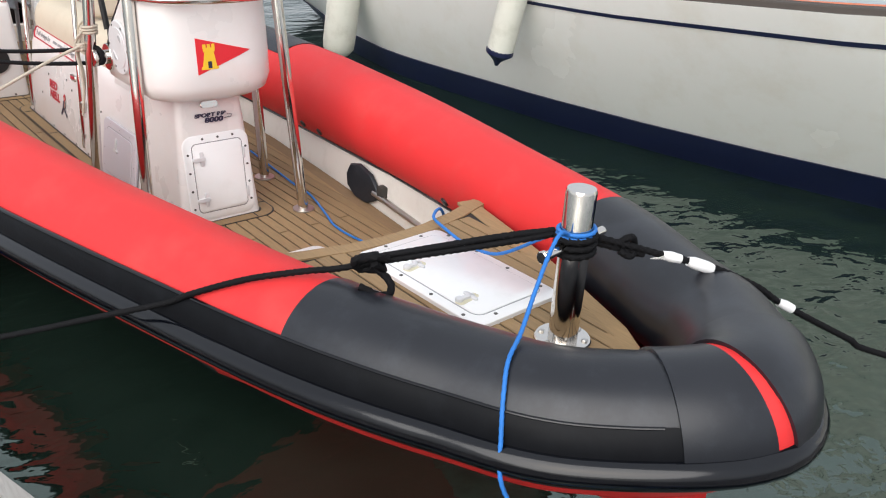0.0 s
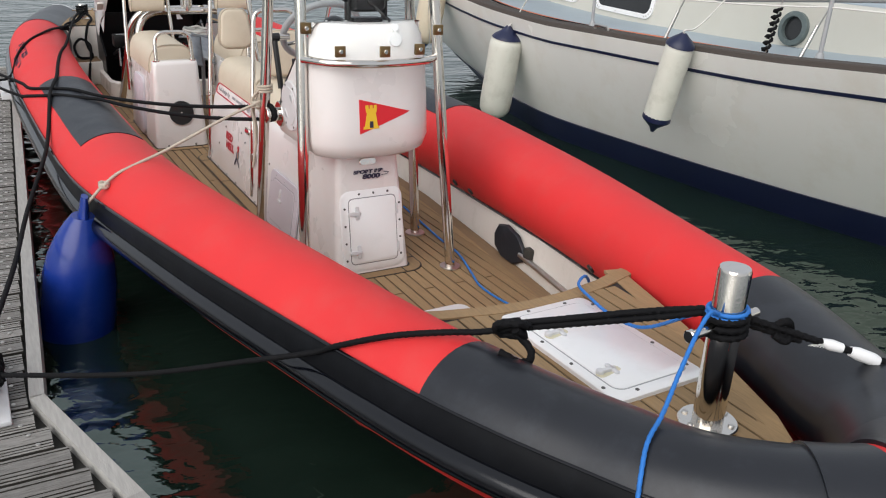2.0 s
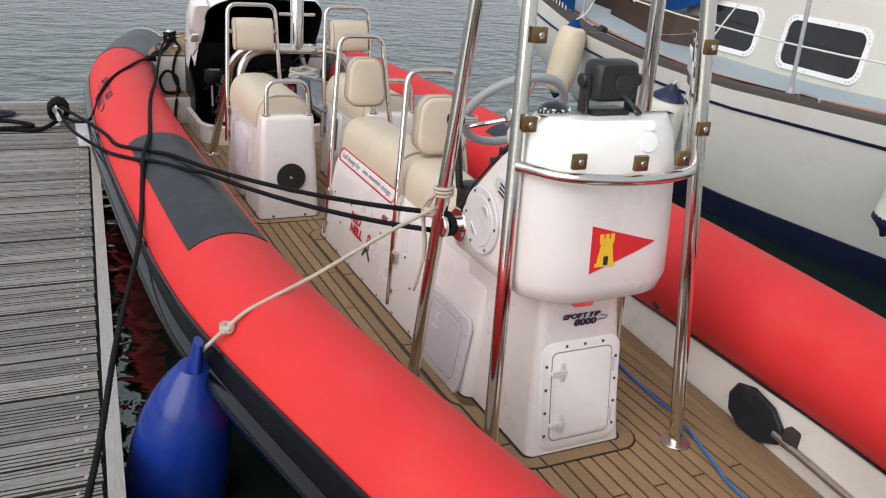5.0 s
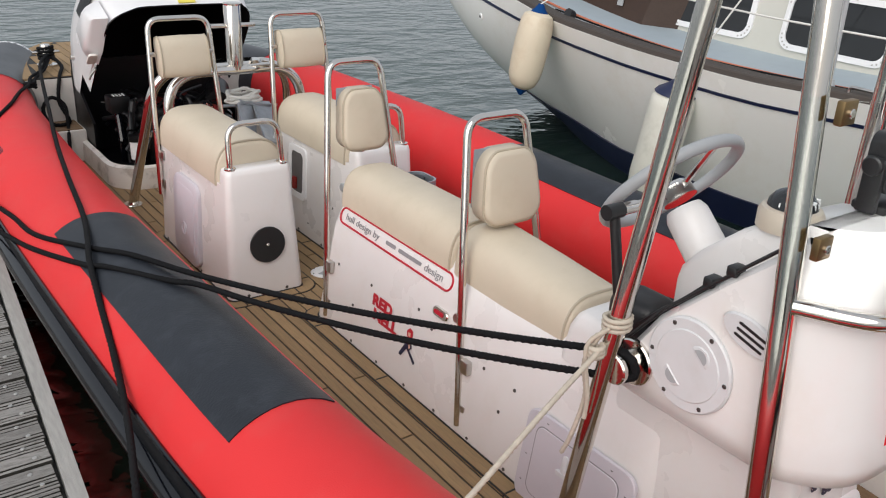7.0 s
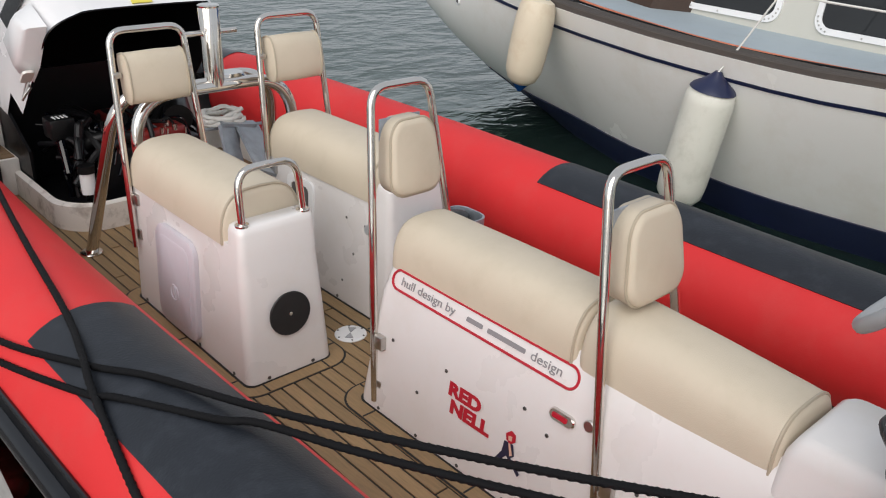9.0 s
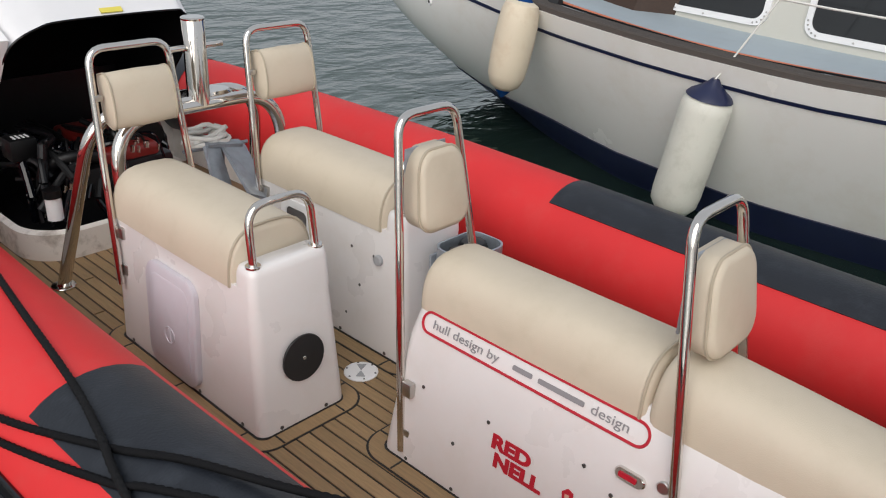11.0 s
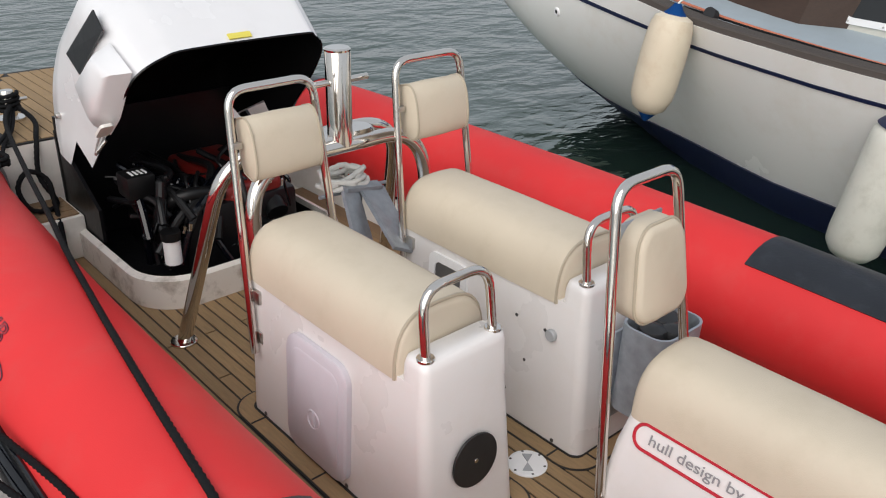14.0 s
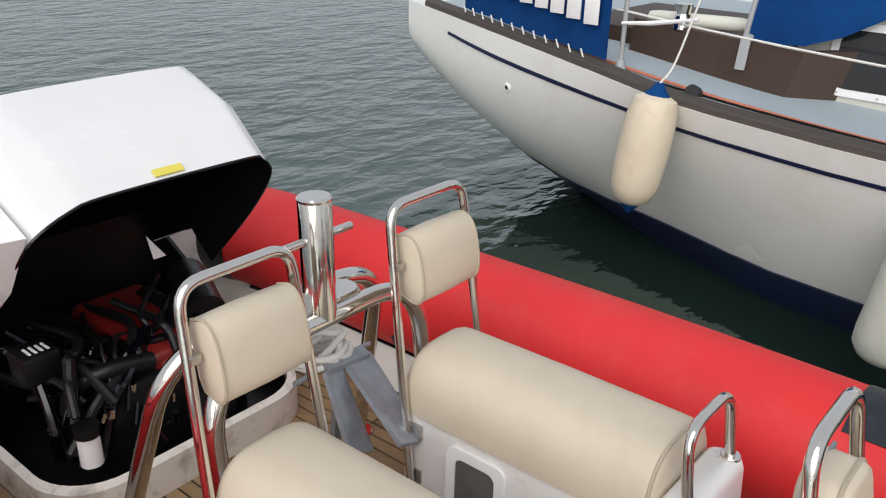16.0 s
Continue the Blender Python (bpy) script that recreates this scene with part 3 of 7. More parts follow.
fore = thing("fore_deck", (0, 1.7, STEP), "teak-planked raised foredeck with caulked seams", "boat deck", kind="structure")
AFT_EDGE = [(-0.453, 2.235), (-0.3, 2.185), (-0.15, 2.15), (0.0, 2.135), (0.15, 2.145), (0.3, 2.175), (0.453, 2.225)]
outline = [(-x, y) for x, y in STEP_OUT[:-1]] + AFT_EDGE + STEP_OUT[::-1][1:]
part("caulking", loft([[(x, y, 0.62) for x, y in outline], [(x, y, STEP - 0.004) for x, y in outline]]), CAULK, fore, smooth=0)
part("margin_plank", edge_strip(AFT_EDGE, 0.055, STEP - 0.03, STEP + 0.002, -1), TEAK, fore)
for s in (-1, 1):
    part("margin_plank", edge_strip([(s * (x - 0.003), y) for x, y in STEP_OUT], 0.062, STEP - 0.012, STEP - 0.001, s), TEAK, fore)
clipped_planks(lambda y: step_half(y) - 0.05, 1.12, 2.118, 0.052, 0.0075, STEP, 0.008, TEAK, fore, lambda i: [])
part("riser", loft([[(x, y - 0.012, DECK - 0.01) for x, y in AFT_EDGE] + [(x, y - 0.03, DECK - 0.01) for x, y in AFT_EDGE[::-1]], [(x, y - 0.012, STEP - 0.031) for x, y in AFT_EDGE] + [(x, y - 0.03, STEP - 0.031) for x, y in AFT_EDGE[::-1]]]), LINER, fore, smooth=0)

# bow collar: a raised black cuff either side of a red gore at the nose
NOSE = sorted((f for f in FRAMES if f[0].y < 1.3), key=lambda f: f[0].x)
NOSE_TABLE = [(f[0].x, *f[0], *f[1]) for f in NOSE]


def cuff(x0, x1, lift, mat, name, label=""):
    """A slanting band round the tube between two stations across the nose."""
    def at(x, k, r):
        v = interp(NOSE_TABLE, x + 0.055 * (1 - k / 24))
        return on_tube((V(v[:3]), V(v[3:]).normalized(), None), 2 + 170 * k / 24, r)
    rings = [[at(x, k, TUBE_R + lift) for k in range(25)] + [at(x, k, TUBE_R) for k in range(24, -1, -1)] for x in np.linspace(x0, x1, 9)]
    part(name, loft(rings), mat, boat, label)


cuff(-0.20, -0.086, 0.0105, BLACK_TUBE, "bow_cuff")
cuff(-0.095, -0.05, 0.0078, RED, "bow_gore", "thin red gore at the nose")
cuff(-0.066, 0.13, 0.017, BLACK_TUBE, "bow_cuff")

# valves and the maker's outlined bars on the tubes
for s, y, a in ((1, 3.87, 212), (1, 3.68, 212), (1, 2.45, 212), (1, 7.05, 205), (1, 7.3, 205)):
    f = min((f for f in FRAMES if f[0].x * s > 0), key=lambda f: abs(f[0].y - y))
    c = on_tube(f, a, TUBE_R - 0.004)
    part("valve", disc(c, on_tube(f, a, 1.0) - f[0], 0.02, 0.012), BLACK_PLASTIC, boat, "black inflation valve")


SIDE = [(f[0].y, f[0].x, f[0].z, f[1].x, f[1].y) for f in sorted((f for f in FRAMES if f[0].x < 0), key=lambda f: f[0].y)]


def on_side(y, deg, lift=0.0015):
    """A point on the starboard tube at a station and an angle."""
    cx, cz, nx, ny = interp(SIDE, y)
    return on_tube((V((cx, y, cz)), V((nx, ny, 0)), None), deg, TUBE_R + lift)


def outline_letters(text, y0, y1, foot, head):
    """Hollow capitals laid round the tube, read from the pontoon: they run forward from y0 to y1."""
    cu = bpy.data.curves.new("marking", "FONT")
    cu.body, cu.size, cu.resolution_u = text, 1.0, 2
    tmp = bpy.data.objects.new("tmp", cu)
    me = bpy.data.meshes.new_from_object(tmp)
    bpy.data.objects.remove(tmp)
    bm = bmesh.new()
    bm.from_mesh(me)
    bpy.data.meshes.remove(me)
    bmesh.ops.remove_doubles(bm, verts=bm.verts, dist=1e-4)
    w, h = max(v.co.x for v in bm.verts), max(v.co.y for v in bm.verts)
    runs = []
    for e in bm.edges:
        if len(e.link_faces) == 1:
            a, b = [on_side(y0 + (y1 - y0) * v.co.x / w, foot + (head - foot) * v.co.y / h) for v in e.verts]
            runs.append(pipe([a, b], 0.0015, 4))
    bm.free()
    part("marking", merge(*runs), STICKER_DARK, boat, "dark outlined lettering", smooth=0, kind="stuff")


outline_letters("SPORT RIB", 7.35, 6.77, 46.5, 59.0)
outline_letters("8000", 7.14, 6.81, 26.0, 38.0)
stroke = [(7.31, 40.5), (7.08, 40.5), (6.88, 40.5), (6.73, 40.5), (6.685, 38.5), (6.67, 35.5), (6.685, 32.5), (6.73, 31)]
for off in (-1.2, 1.2):
    part("marking", pipe(spline([on_side(y - (0.012 * off if a < 39 else 0), a + (off if a > 39 else 0)) for y, a in stroke], 4), 0.0016, 5), STICKER_DARK, boat, "dark outlined underline")

# ---------------------------------------------------------------- jockey seats
def cushion(name, y0, y1, half, z0, top, parent, slope=0.0, x=0.0, fall=0.0):
    """A bolster pad: a rounded saddle section along y with soft ends."""
    prof = []
    for k in range(17):
        a = math.pi * k / 16
        cx, sz = math.cos(a), math.sin(a)
        prof.append((half * math.copysign(abs(cx) ** 0.62, cx), (top - z0) * abs(sz) ** 0.75))
    rings = []
    for u, g in ((0.0, 0.86), (0.012, 0.95), (0.035, 0.99), (0.08, 1.0), (0.5, 1.01), (0.92, 1.0), (0.965, 0.99), (0.988, 0.95), (1.0, 0.86)):
        y = y0 + (y1 - y0) * u
        rings.append([(x + px * (0.6 + 0.4 * g if g < 1 else g), y + slope * pz, z0 + pz * g * (1 - fall * (1 - u))) for px, pz in prof])
    ob = part(name, loft(rings), VINYL, parent, "cream vinyl seat pad", smooth=60)
    for y in (y0 + 0.012,):
        low = 1 - fall
        line = [(x + px * 0.985, y + slope * pz, z0 + pz * 0.985 * low) for px, pz in prof]
        part("piping", pipe(line, 0.005, 6), PIPING, ob)
    return ob


def hoop(points, radius, parent, name="back_rail", r=0.013):
    return part(name, pipe(rounded_path(points, radius), r, 12), STEEL, parent, "polished stainless tube")


def back_pad(c, w, h, d, lean, parent, taper=1.0):
    """A padded back rest, facing the bow, with piping round its face."""
    out = round_rect(w, h, min(w, h) * 0.28, 6)
    rings = []
    for k, (dy, g) in enumerate(((0.5, 0.93), (0.42, 1.0), (-0.28, 1.0), (-0.45, 0.95), (-0.5, 0.84))):
        rings.append([V((c[0] + px * g * (1 + (taper - 1) * (pz / h + 0.5)), c[1] + dy * d + lean * pz, c[2] + pz * g)) for px, pz in out])
    ob = part("backrest", loft(rings), VINYL, parent, "cream vinyl back pad", smooth=60)
    ring = [V((c[0] + px * 1.0 * (1 + (taper - 1) * (pz / h + 0.5)), c[1] - 0.30 * d + lean * pz, c[2] + pz)) for px, pz in out]
    part("piping", loft(rings_along(ring + [ring[0]], 0.0045, 6)), PIPING, ob)
    return ob


def bolster_pad(c, w, h, d, lean, parent):
    """A back pad with a bulging front, flat ends and piped end seams."""
    prof = []
    for k in range(15):
        a = math.pi * (k / 14 - 0.5)
        prof.append((-0.5 * d - 0.5 * d * abs(math.cos(a)) ** 0.75 + 0.5 * d, 0.5 * h * math.copysign(abs(math.sin(a)) ** 0.8, math.sin(a))))
    prof += [(0.40 * d, 0.44 * h), (0.5 * d, 0.3 * h), (0.5 * d, -0.3 * h), (0.40 * d, -0.44 * h)]
    rings = []
    for x, g in ((-0.5, 0.88), (-0.485, 0.96), (-0.45, 1.0), (0, 1.03), (0.45, 1.0), (0.485, 0.96), (0.5, 0.88)):
        rings.append([V((c[0] + x * w, c[1] + py * g + lean * pz, c[2] + pz * g)) for py, pz in prof])
    ob = part("backrest", loft(rings), VINYL, parent, "cream vinyl back pad", smooth=60)
    for s in (-1, 1):
        ring = [V((c[0] + s * 0.478 * w, c[1] + py * 0.99 + lean * pz, c[2] + pz * 0.99)) for py, pz in prof]
        part("piping", loft(rings_along(ring + [ring[0]], 0.004, 6)), PIPING, ob)
    return ob


def seat_box(name, x0, x1, yf, yb, label, group):
    """An aft jockey seat: moulded box, pad, grab hoop at its front, back rest frame behind."""
    xc = (x0 + x1) / 2
    s = thing(name, (xc, (yf + yb) / 2, DECK), label, "boat seat", group)
    hw = (x1 - x0) / 2
    rings = []
    for z, g, fy in ((DECK, 1.0, 0.0), (DECK + 0.02, 1.0, 0.0), (0.80, 0.90, 0.03), (0.92, 0.865, 0.04)):
        out = round_rect(2 * hw * g, yb - yf - fy, 0.035, 5)
        rings.append([V((xc + px, (yf + fy + yb) / 2 + py, z)) for px, py in out])
    part("seat_box", loft(rings), GELCOAT, s, smooth=50)
    # raised front end that carries the hoop
    rings = []
    for z, g, a in ((0.86, 0.88, 0.0), (0.965, 0.85, 0.004), (0.985, 0.83, 0.010), (0.992, 0.79, 0.02)):
        out = round_rect(2 * hw * g, 0.105 - 2 * a, 0.028, 5)
        rings.append([V((xc + px, yf + 0.088 + py, z)) for px, py in out])
    part("front_block", loft(rings), GELCOAT, s, smooth=50)
    cushion("seat_pad", yf + 0.140, yb - 0.01, hw * 0.90, 0.905, 1.085, s, x=xc)
    hoop([(xc - 0.116, yf + 0.072, 0.98), (xc - 0.112, yf + 0.095, 1.172), (xc + 0.112, yf + 0.095, 1.172), (xc + 0.116, yf + 0.072, 0.98)], 0.07, s, "grab_rail")
    for sx in (-1, 1):
        part("rail_flange", disc((xc + sx * 0.116, yf + 0.073, 0.990), (0, 0, 1), 0.024, 0.008), STEEL, s)
    top, xb = 1.482, hw + 0.008
    hoop([(xc - xb, yb - 0.065, 0.665), (xc - xb * 0.80, yb + 0.035, top), (xc + xb * 0.80, yb + 0.035, top), (xc + xb, yb - 0.065, 0.665)], 0.06, s)
    for sx in (-1, 1):
        for z in (0.715, 0.858):
            part("rail_bracket", box(xc + sx * (hw - 0.02) - 0.012, xc + sx * (hw - 0.02) + 0.012, yb - 0.085, yb - 0.045, z - 0.022, z + 0.022, 0.004), DULL_STEEL, s)
        part("pad_bracket", box(xc + sx * xb * 0.78 - 0.014, xc + sx * xb * 0.78 + 0.014, yb - 0.002, yb + 0.018, 1.315, 1.335, 0.003), DULL_STEEL, s)
    bolster_pad((xc, yb - 0.005, 1.312), 0.238, 0.188, 0.095, 0.14, s)
    return s


seat_a = seat_box("aft_jockey_seat", -0.478, -0.134, 5.80, 6.69, "white moulded jockey seat with cream pad and steel hoop", "aft jockey seats")
seat_b = seat_box("aft_jockey_seat", 0.138, 0.482, 5.80, 6.69, "white moulded jockey seat beside a metal tank holder", "aft jockey seats")

# ---------------------------------------------------------------- helm seat and console
helm = thing("helm_seat", (0, 4.7, DECK), "white double helm seat with cream bolster pads", "boat seat")
rings = []
for z, x, ya, yb in ((DECK, 0.218, 3.75, 5.53), (0.45, 0.216, 3.75, 5.528), (0.70, 0.180, 3.75, 5.505), (0.835, 0.160, 3.75, 5.49), (0.925, 0.128, 3.75, 5.475), (0.955, 0.115, 3.80, 5.455)):
    out = round_rect(2 * x, yb - ya, 0.04, 4)
    rings.append([V((px, (ya + yb) / 2 + py, z)) for px, py in out])
part("seat_box", loft(rings), GELCOAT, helm, smooth=45)
cushion("seat_pad", 4.715, 5.465, 0.132, 0.915, 1.078, helm)
cushion("seat_pad", 4.165, 4.705, 0.132, 0.90, 1.088, helm, fall=0.25)
for y, top, yy in ((5.445, 1.457, 5.588), (4.53, 1.442, 4.688)):
    hoop([(-0.212, y, 0.452), (-0.115, yy, top), (0.115, yy, top), (0.212, y, 0.452)], 0.06, helm)
    for z in (0.505, 0.672):
        for s in (-1, 1):
            part("rail_bracket", box(s * 0.196 - 0.012, s * 0.196 + 0.012, y - 0.025, y + 0.012, z - 0.024, z + 0.024, 0.004), DULL_STEEL, helm)
    back_pad((0.016 if y > 5 else 0.034, yy - 0.03, top - 0.225), 0.215 if y > 5 else 0.25, 0.24, 0.085, 0.14, helm, 0.78)
    part("pad_plate", box(-0.075, 0.09, yy + 0.006, yy + 0.014, top - 0.30, top - 0.105, 0.003), GALV, helm)

rings = []
for z, x, ya, yb in ((0.88, 0.15, 3.66, 4.17), (0.98, 0.138, 3.68, 4.16), (1.015, 0.128, 3.69, 4.145), (1.03, 0.115, 3.70, 4.13)):
    out = round_rect(2 * x, yb - ya, 0.03, 4)
    rings.append([V((px, (ya + yb) / 2 + py, z)) for px, py in out])
part("front_block", loft(rings), GELCOAT, helm, smooth=50)
console = thing("steering_console", (0, 3.55, DECK), "white moulded steering console with red pennant", "boat console")
rings = []
for z, x, ya, yb in ((DECK, 0.186, 3.355, 3.95), (0.44, 0.184, 3.36, 3.95), (0.93, 0.15, 3.43, 3.95), (1.05, 0.15, 3.45, 3.95)):
    out = round_rect(2 * x, yb - ya, 0.03, 4)
    rings.append([V((px, (ya + yb) / 2 + py, z)) for px, py in out])
part("pedestal", loft(rings), GELCOAT, console, smooth=45)


def console_section(z):
    """Half width, front and back of the console's upper moulding."""
    return interp([(0.975, 0.235, 3.34, 3.86), (1.0, 0.262, 3.30, 3.86), (1.05, 0.272, 3.285, 3.87), (1.22, 0.272, 3.30, 3.76), (1.36, 0.267, 3.315, 3.62), (1.48, 0.255, 3.335, 3.49), (1.535, 0.238, 3.36, 3.45)], z)


rings = []
for z in (0.975, 1.0, 1.05, 1.13, 1.22, 1.30, 1.36, 1.42, 1.48, 1.515, 1.535):
    x, ya, yb = console_section(z)
    ring = []
    for k in range(21):
        u = -1 + 2 * k / 20
        ring.append(V((x * math.copysign(abs(u) ** 0.8, u), ya + 0.11 * abs(u) ** 3.2, z)))
    ring += [V((x, yb - 0.02, z)), V((x * 0.92, yb, z)), V((-x * 0.92, yb, z)), V((-x, yb - 0.02, z))]
    rings.append(ring)
part("console_moulding", loft(rings), GELCOAT, console, smooth=50)

# ---------------------------------------------------------------- tall frame round the console
frame_ob = thing("console_frame", (0, 3.6, DECK), "tall polished stainless frame round the console", "steel frame")
for (ax, ay), (bx, by), _ in (((-0.329, 3.36), (-0.262, 3.53), 1), ((0.357, 3.275), (0.245, 3.42), 1), ((-0.362, 3.907), (-0.313, 3.683), 2), ((0.405, 3.735), (0.26, 3.63), 2)):
    a, b = V((ax, ay, DECK)), V((bx, by, 2.15))
    part("leg", pipe([a, a.lerp(b, 0.5), b], 0.0235, 16), STEEL, frame_ob)
    part("foot_flange", disc(a, (0, 0, 1), 0.05, 0.008), DULL_STEEL, frame_ob)
part("front_bar", pipe(spline([(-0.292, 3.44, 1.392), (-0.2, 3.305, 1.391), (0, 3.25, 1.39), (0.19, 3.285, 1.39), (0.295, 3.375, 1.39)], 8), 0.017, 12), STEEL, frame_ob)

# ---------------------------------------------------------------- mooring post on the bow
bitt = thing("bow_post", (0, 1.34, STEP), "polished stainless mooring post on the foredeck", "mooring post")
part("post", lathe([(0.039, STEP), (0.039, 1.230), (0.036, 1.238)], 28, Matrix.Translation((0, 1.352, 0))), STEEL, bitt)
part("cross_pin", pipe([(-0.125, 1.338, 1.092), (0.12, 1.366, 1.092)], 0.012), STEEL, bitt)
part("base_flange", lathe([(0.075, STEP - 0.003), (0.075, STEP + 0.010), (0.072, STEP + 0.013)], 32, Matrix.Translation((0, 1.352, 0))), STEEL, bitt)

hatch = thing("bow_hatch", (0, 1.77, STEP), "white plastic foredeck hatch with two latches", "hatch")
part("hatch_frame", plate(frame_on((0.0, 1.79, STEP - 0.002), (1, 0.03, 0), (0, 1, 0)), round_rect(0.33, 0.55, 0.03), 0.018, 0.004), WHITE_PLASTIC, hatch)
part("hatch_lid", plate(frame_on((0.0, 1.79, STEP + 0.012), (1, 0.03, 0), (0, 1, 0)), round_rect(0.26, 0.47, 0.03), 0.009, 0.003), WHITE_PLASTIC, hatch)
part("lid_gap", plate(frame_on((0.0, 1.79, STEP + 0.0155), (1, 0.03, 0), (0, 1, 0)), round_rect(0.268, 0.478, 0.034), 0.0012), GREY_PLASTIC, hatch)

# ---------------------------------------------------------------- engine well and cowl, arch
well = thing("engine_box", (0, 7.9, DECK), "white engine box with a dirty rim, open", "engine box")
WELL_OUT = [(0.495, 8.4), (-0.495, 8.4), (-0.495, 7.75)]
WELL_OUT += [(-0.29 - 0.205 * math.cos(radians(a)), 7.635 - 0.215 * math.sin(radians(a))) for a in range(0, 91, 10)]
WELL_OUT += [(0.29 + 0.205 * math.sin(radians(a)), 7.635 - 0.215 * math.cos(radians(a))) for a in range(0, 91, 10)] + [(0.495, 7.75)]
WELL_IN = [(x * 0.945, 7.9 + (y - 7.9) * 0.945) for x, y in WELL_OUT]
part("rim", loft([[(x, y, DECK) for x, y in WELL_OUT], [(x, y, 0.545) for x, y in WELL_OUT], [(x, y, 0.555) for x, y in WELL_IN], [(x, y, 0.44) for x, y in WELL_IN]], cap=(False, False)), RIM_DIRTY, well, "grubby white rim")

cowl = thing("engine_cowl", (0, 8.2, 0.6), "white engine cover tilted open, black inside", "engine cover")
arch = thing("ski_arch", (0, 7.0, DECK), "polished stainless towing arch with a thick post", "steel arch")
for y, fx, fy in ((6.96, 0.475, 7.20), (6.81, 0.37, 6.74)):
    part("hoop", pipe(rounded_path([(-fx, fy, DECK), (-0.36, y, 1.20), (0.36, y, 1.20), (fx, fy, DECK)], 0.19, 10), 0.026, 16), STEEL, arch)
part("post", lathe([(0.043, 1.2), (0.043, 1.52), (0.039, 1.527)], 24, Matrix.Translation((0.008, 6.825, 0))), STEEL, arch)
part("cross_pin", pipe([(-0.11, 6.825, 1.42), (0.125, 6.825, 1.42)], 0.011), STEEL, arch)

# margin boards let into the sole round the seats and the console
def base_margin(xc, yc, w, l, r, joints):
    low = Matrix.Translation((xc, yc, DECK - 0.003))
    part("caulk_line", plate(low, round_rect(w + 0.126, l + 0.126, r + 0.06, 8), 0.0045), CAULK, sole, smooth=0)
    board = part("margin_board", plate(low, round_rect(w + 0.112, l + 0.112, r + 0.055, 8), 0.006), TEAK, sole, smooth=0)
    part("sealant", plate(low, round_rect(w + 0.010, l + 0.010, r, 8), 0.009), CAULK, board, smooth=0)
    for sx in (-1, 1):
        for y in joints:
            part("joint", box(xc + sx * w / 2, xc + sx * (w / 2 + 0.055), y - 0.003, y + 0.003, DECK, DECK + 0.0045), CAULK, board, smooth=0)
        for sy in (-1, 1):
            part("joint", box(xc + sx * (w / 2 - 0.05) - 0.003, xc + sx * (w / 2 - 0.05) + 0.003, yc + sy * l / 2 - (0.055 if sy < 0 else 0), yc + sy * l / 2 + (0.055 if sy > 0 else 0), DECK, DECK + 0.0045), CAULK, board, smooth=0)


base_margin(0, 3.655, 0.38, 0.59, 0.03, (3.45,))
base_margin(0, 4.64, 0.436, 1.78, 0.04, (4.2, 4.95, 5.43))
for sx in (-1, 1):
    base_margin(sx * 0.308, 6.245, 0.344, 0.89, 0.035, (5.87, 6.25, 6.6))

# ---------------------------------------------------------------- small hardware helpers
def screw(c, n, parent, r=0.006):
    part("screw", disc(c, n, r, 0.003, 8), SCREW, parent)


def side_pose(x, y, z, lean=0.0, face=-1):
    """A pose on a side wall that looks to starboard: x runs to the bow, y up."""
    return frame_on((x, y, z), (0, -1, 0), (-lean, 0, 1)) if face < 0 else frame_on((x, y, z), (0, 1, 0), (lean, 0, 1))


# jockey seats: side locker plates, speaker, plugs
for ob, xo, face in ((seat_a, -0.478, -1), (seat_b, 0.138, -1)):
    lean = 0.045
    if ob is seat_a:
        m = side_pose(xo + 0.009, 6.285, 0.642, -lean)
        lid = part("side_locker_lid", plate(m, round_rect(0.305, 0.40, 0.06, 6), 0.022, 0.006), LILAC, ob, "pale lilac-grey locker lid")
        part("lid_panel", plate(m @ pose(0, 0, 0.0205), round_rect(0.24, 0.33, 0.045, 6), 0.005, 0.003), LILAC, lid)
        ring = [m @ V((0.0 + 0.03 * math.cos(a), -0.04 + 0.03 * math.sin(a), 0.026)) for a in [2 * math.pi * k / 16 for k in range(17)]]
        part("lid_ring", pipe(ring, 0.003, 6), LILAC, lid)
        part("latch", plate(m @ pose(0, -0.04, 0.024), round_rect(0.016, 0.05, 0.006), 0.006, 0.002), LILAC, lid)
    else:
        m = side_pose(xo + 0.0145, 6.42, 0.74, -lean)
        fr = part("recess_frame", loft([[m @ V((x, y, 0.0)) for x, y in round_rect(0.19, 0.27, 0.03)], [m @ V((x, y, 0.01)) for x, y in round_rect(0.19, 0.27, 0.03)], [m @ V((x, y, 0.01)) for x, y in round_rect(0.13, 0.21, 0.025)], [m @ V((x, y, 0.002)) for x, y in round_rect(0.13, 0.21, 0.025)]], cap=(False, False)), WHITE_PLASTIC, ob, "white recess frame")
        # Flat panel; its grey stands for the shade inside the open recess.
        part("recess", plate(m @ pose(0, 0, 0.001), round_rect(0.132, 0.212, 0.025), 0.004), RECESS_SHADE, fr, "flat recess panel with its shade in the colour")
        part("bottle", pipe([m @ V((-0.02, -0.09, 0.006)), m @ V((-0.02, -0.03, 0.006))], 0.018, 10), ENGINE_RED, fr, "red bottle in the recess")
        for yy, zz in ((6.10, 0.80), (6.05, 0.66), (5.98, 0.80), (6.12, 0.52), (6.3, 0.5)):
            screw((xo + 0.001 + lean * (zz - 0.42), yy, zz), (-1, 0, 0), ob)
        part("plug", disc((xo + 0.016, 5.95, 0.797), (-1, 0, 0.05), 0.02, 0.014), GREY_PLASTIC, ob, "grey rubber plug")
    for yy in (5.9, 6.15, 6.4, 6.6):
        screw((xo - 0.001, yy, 0.437), (-1, 0, 0), ob, 0.007)
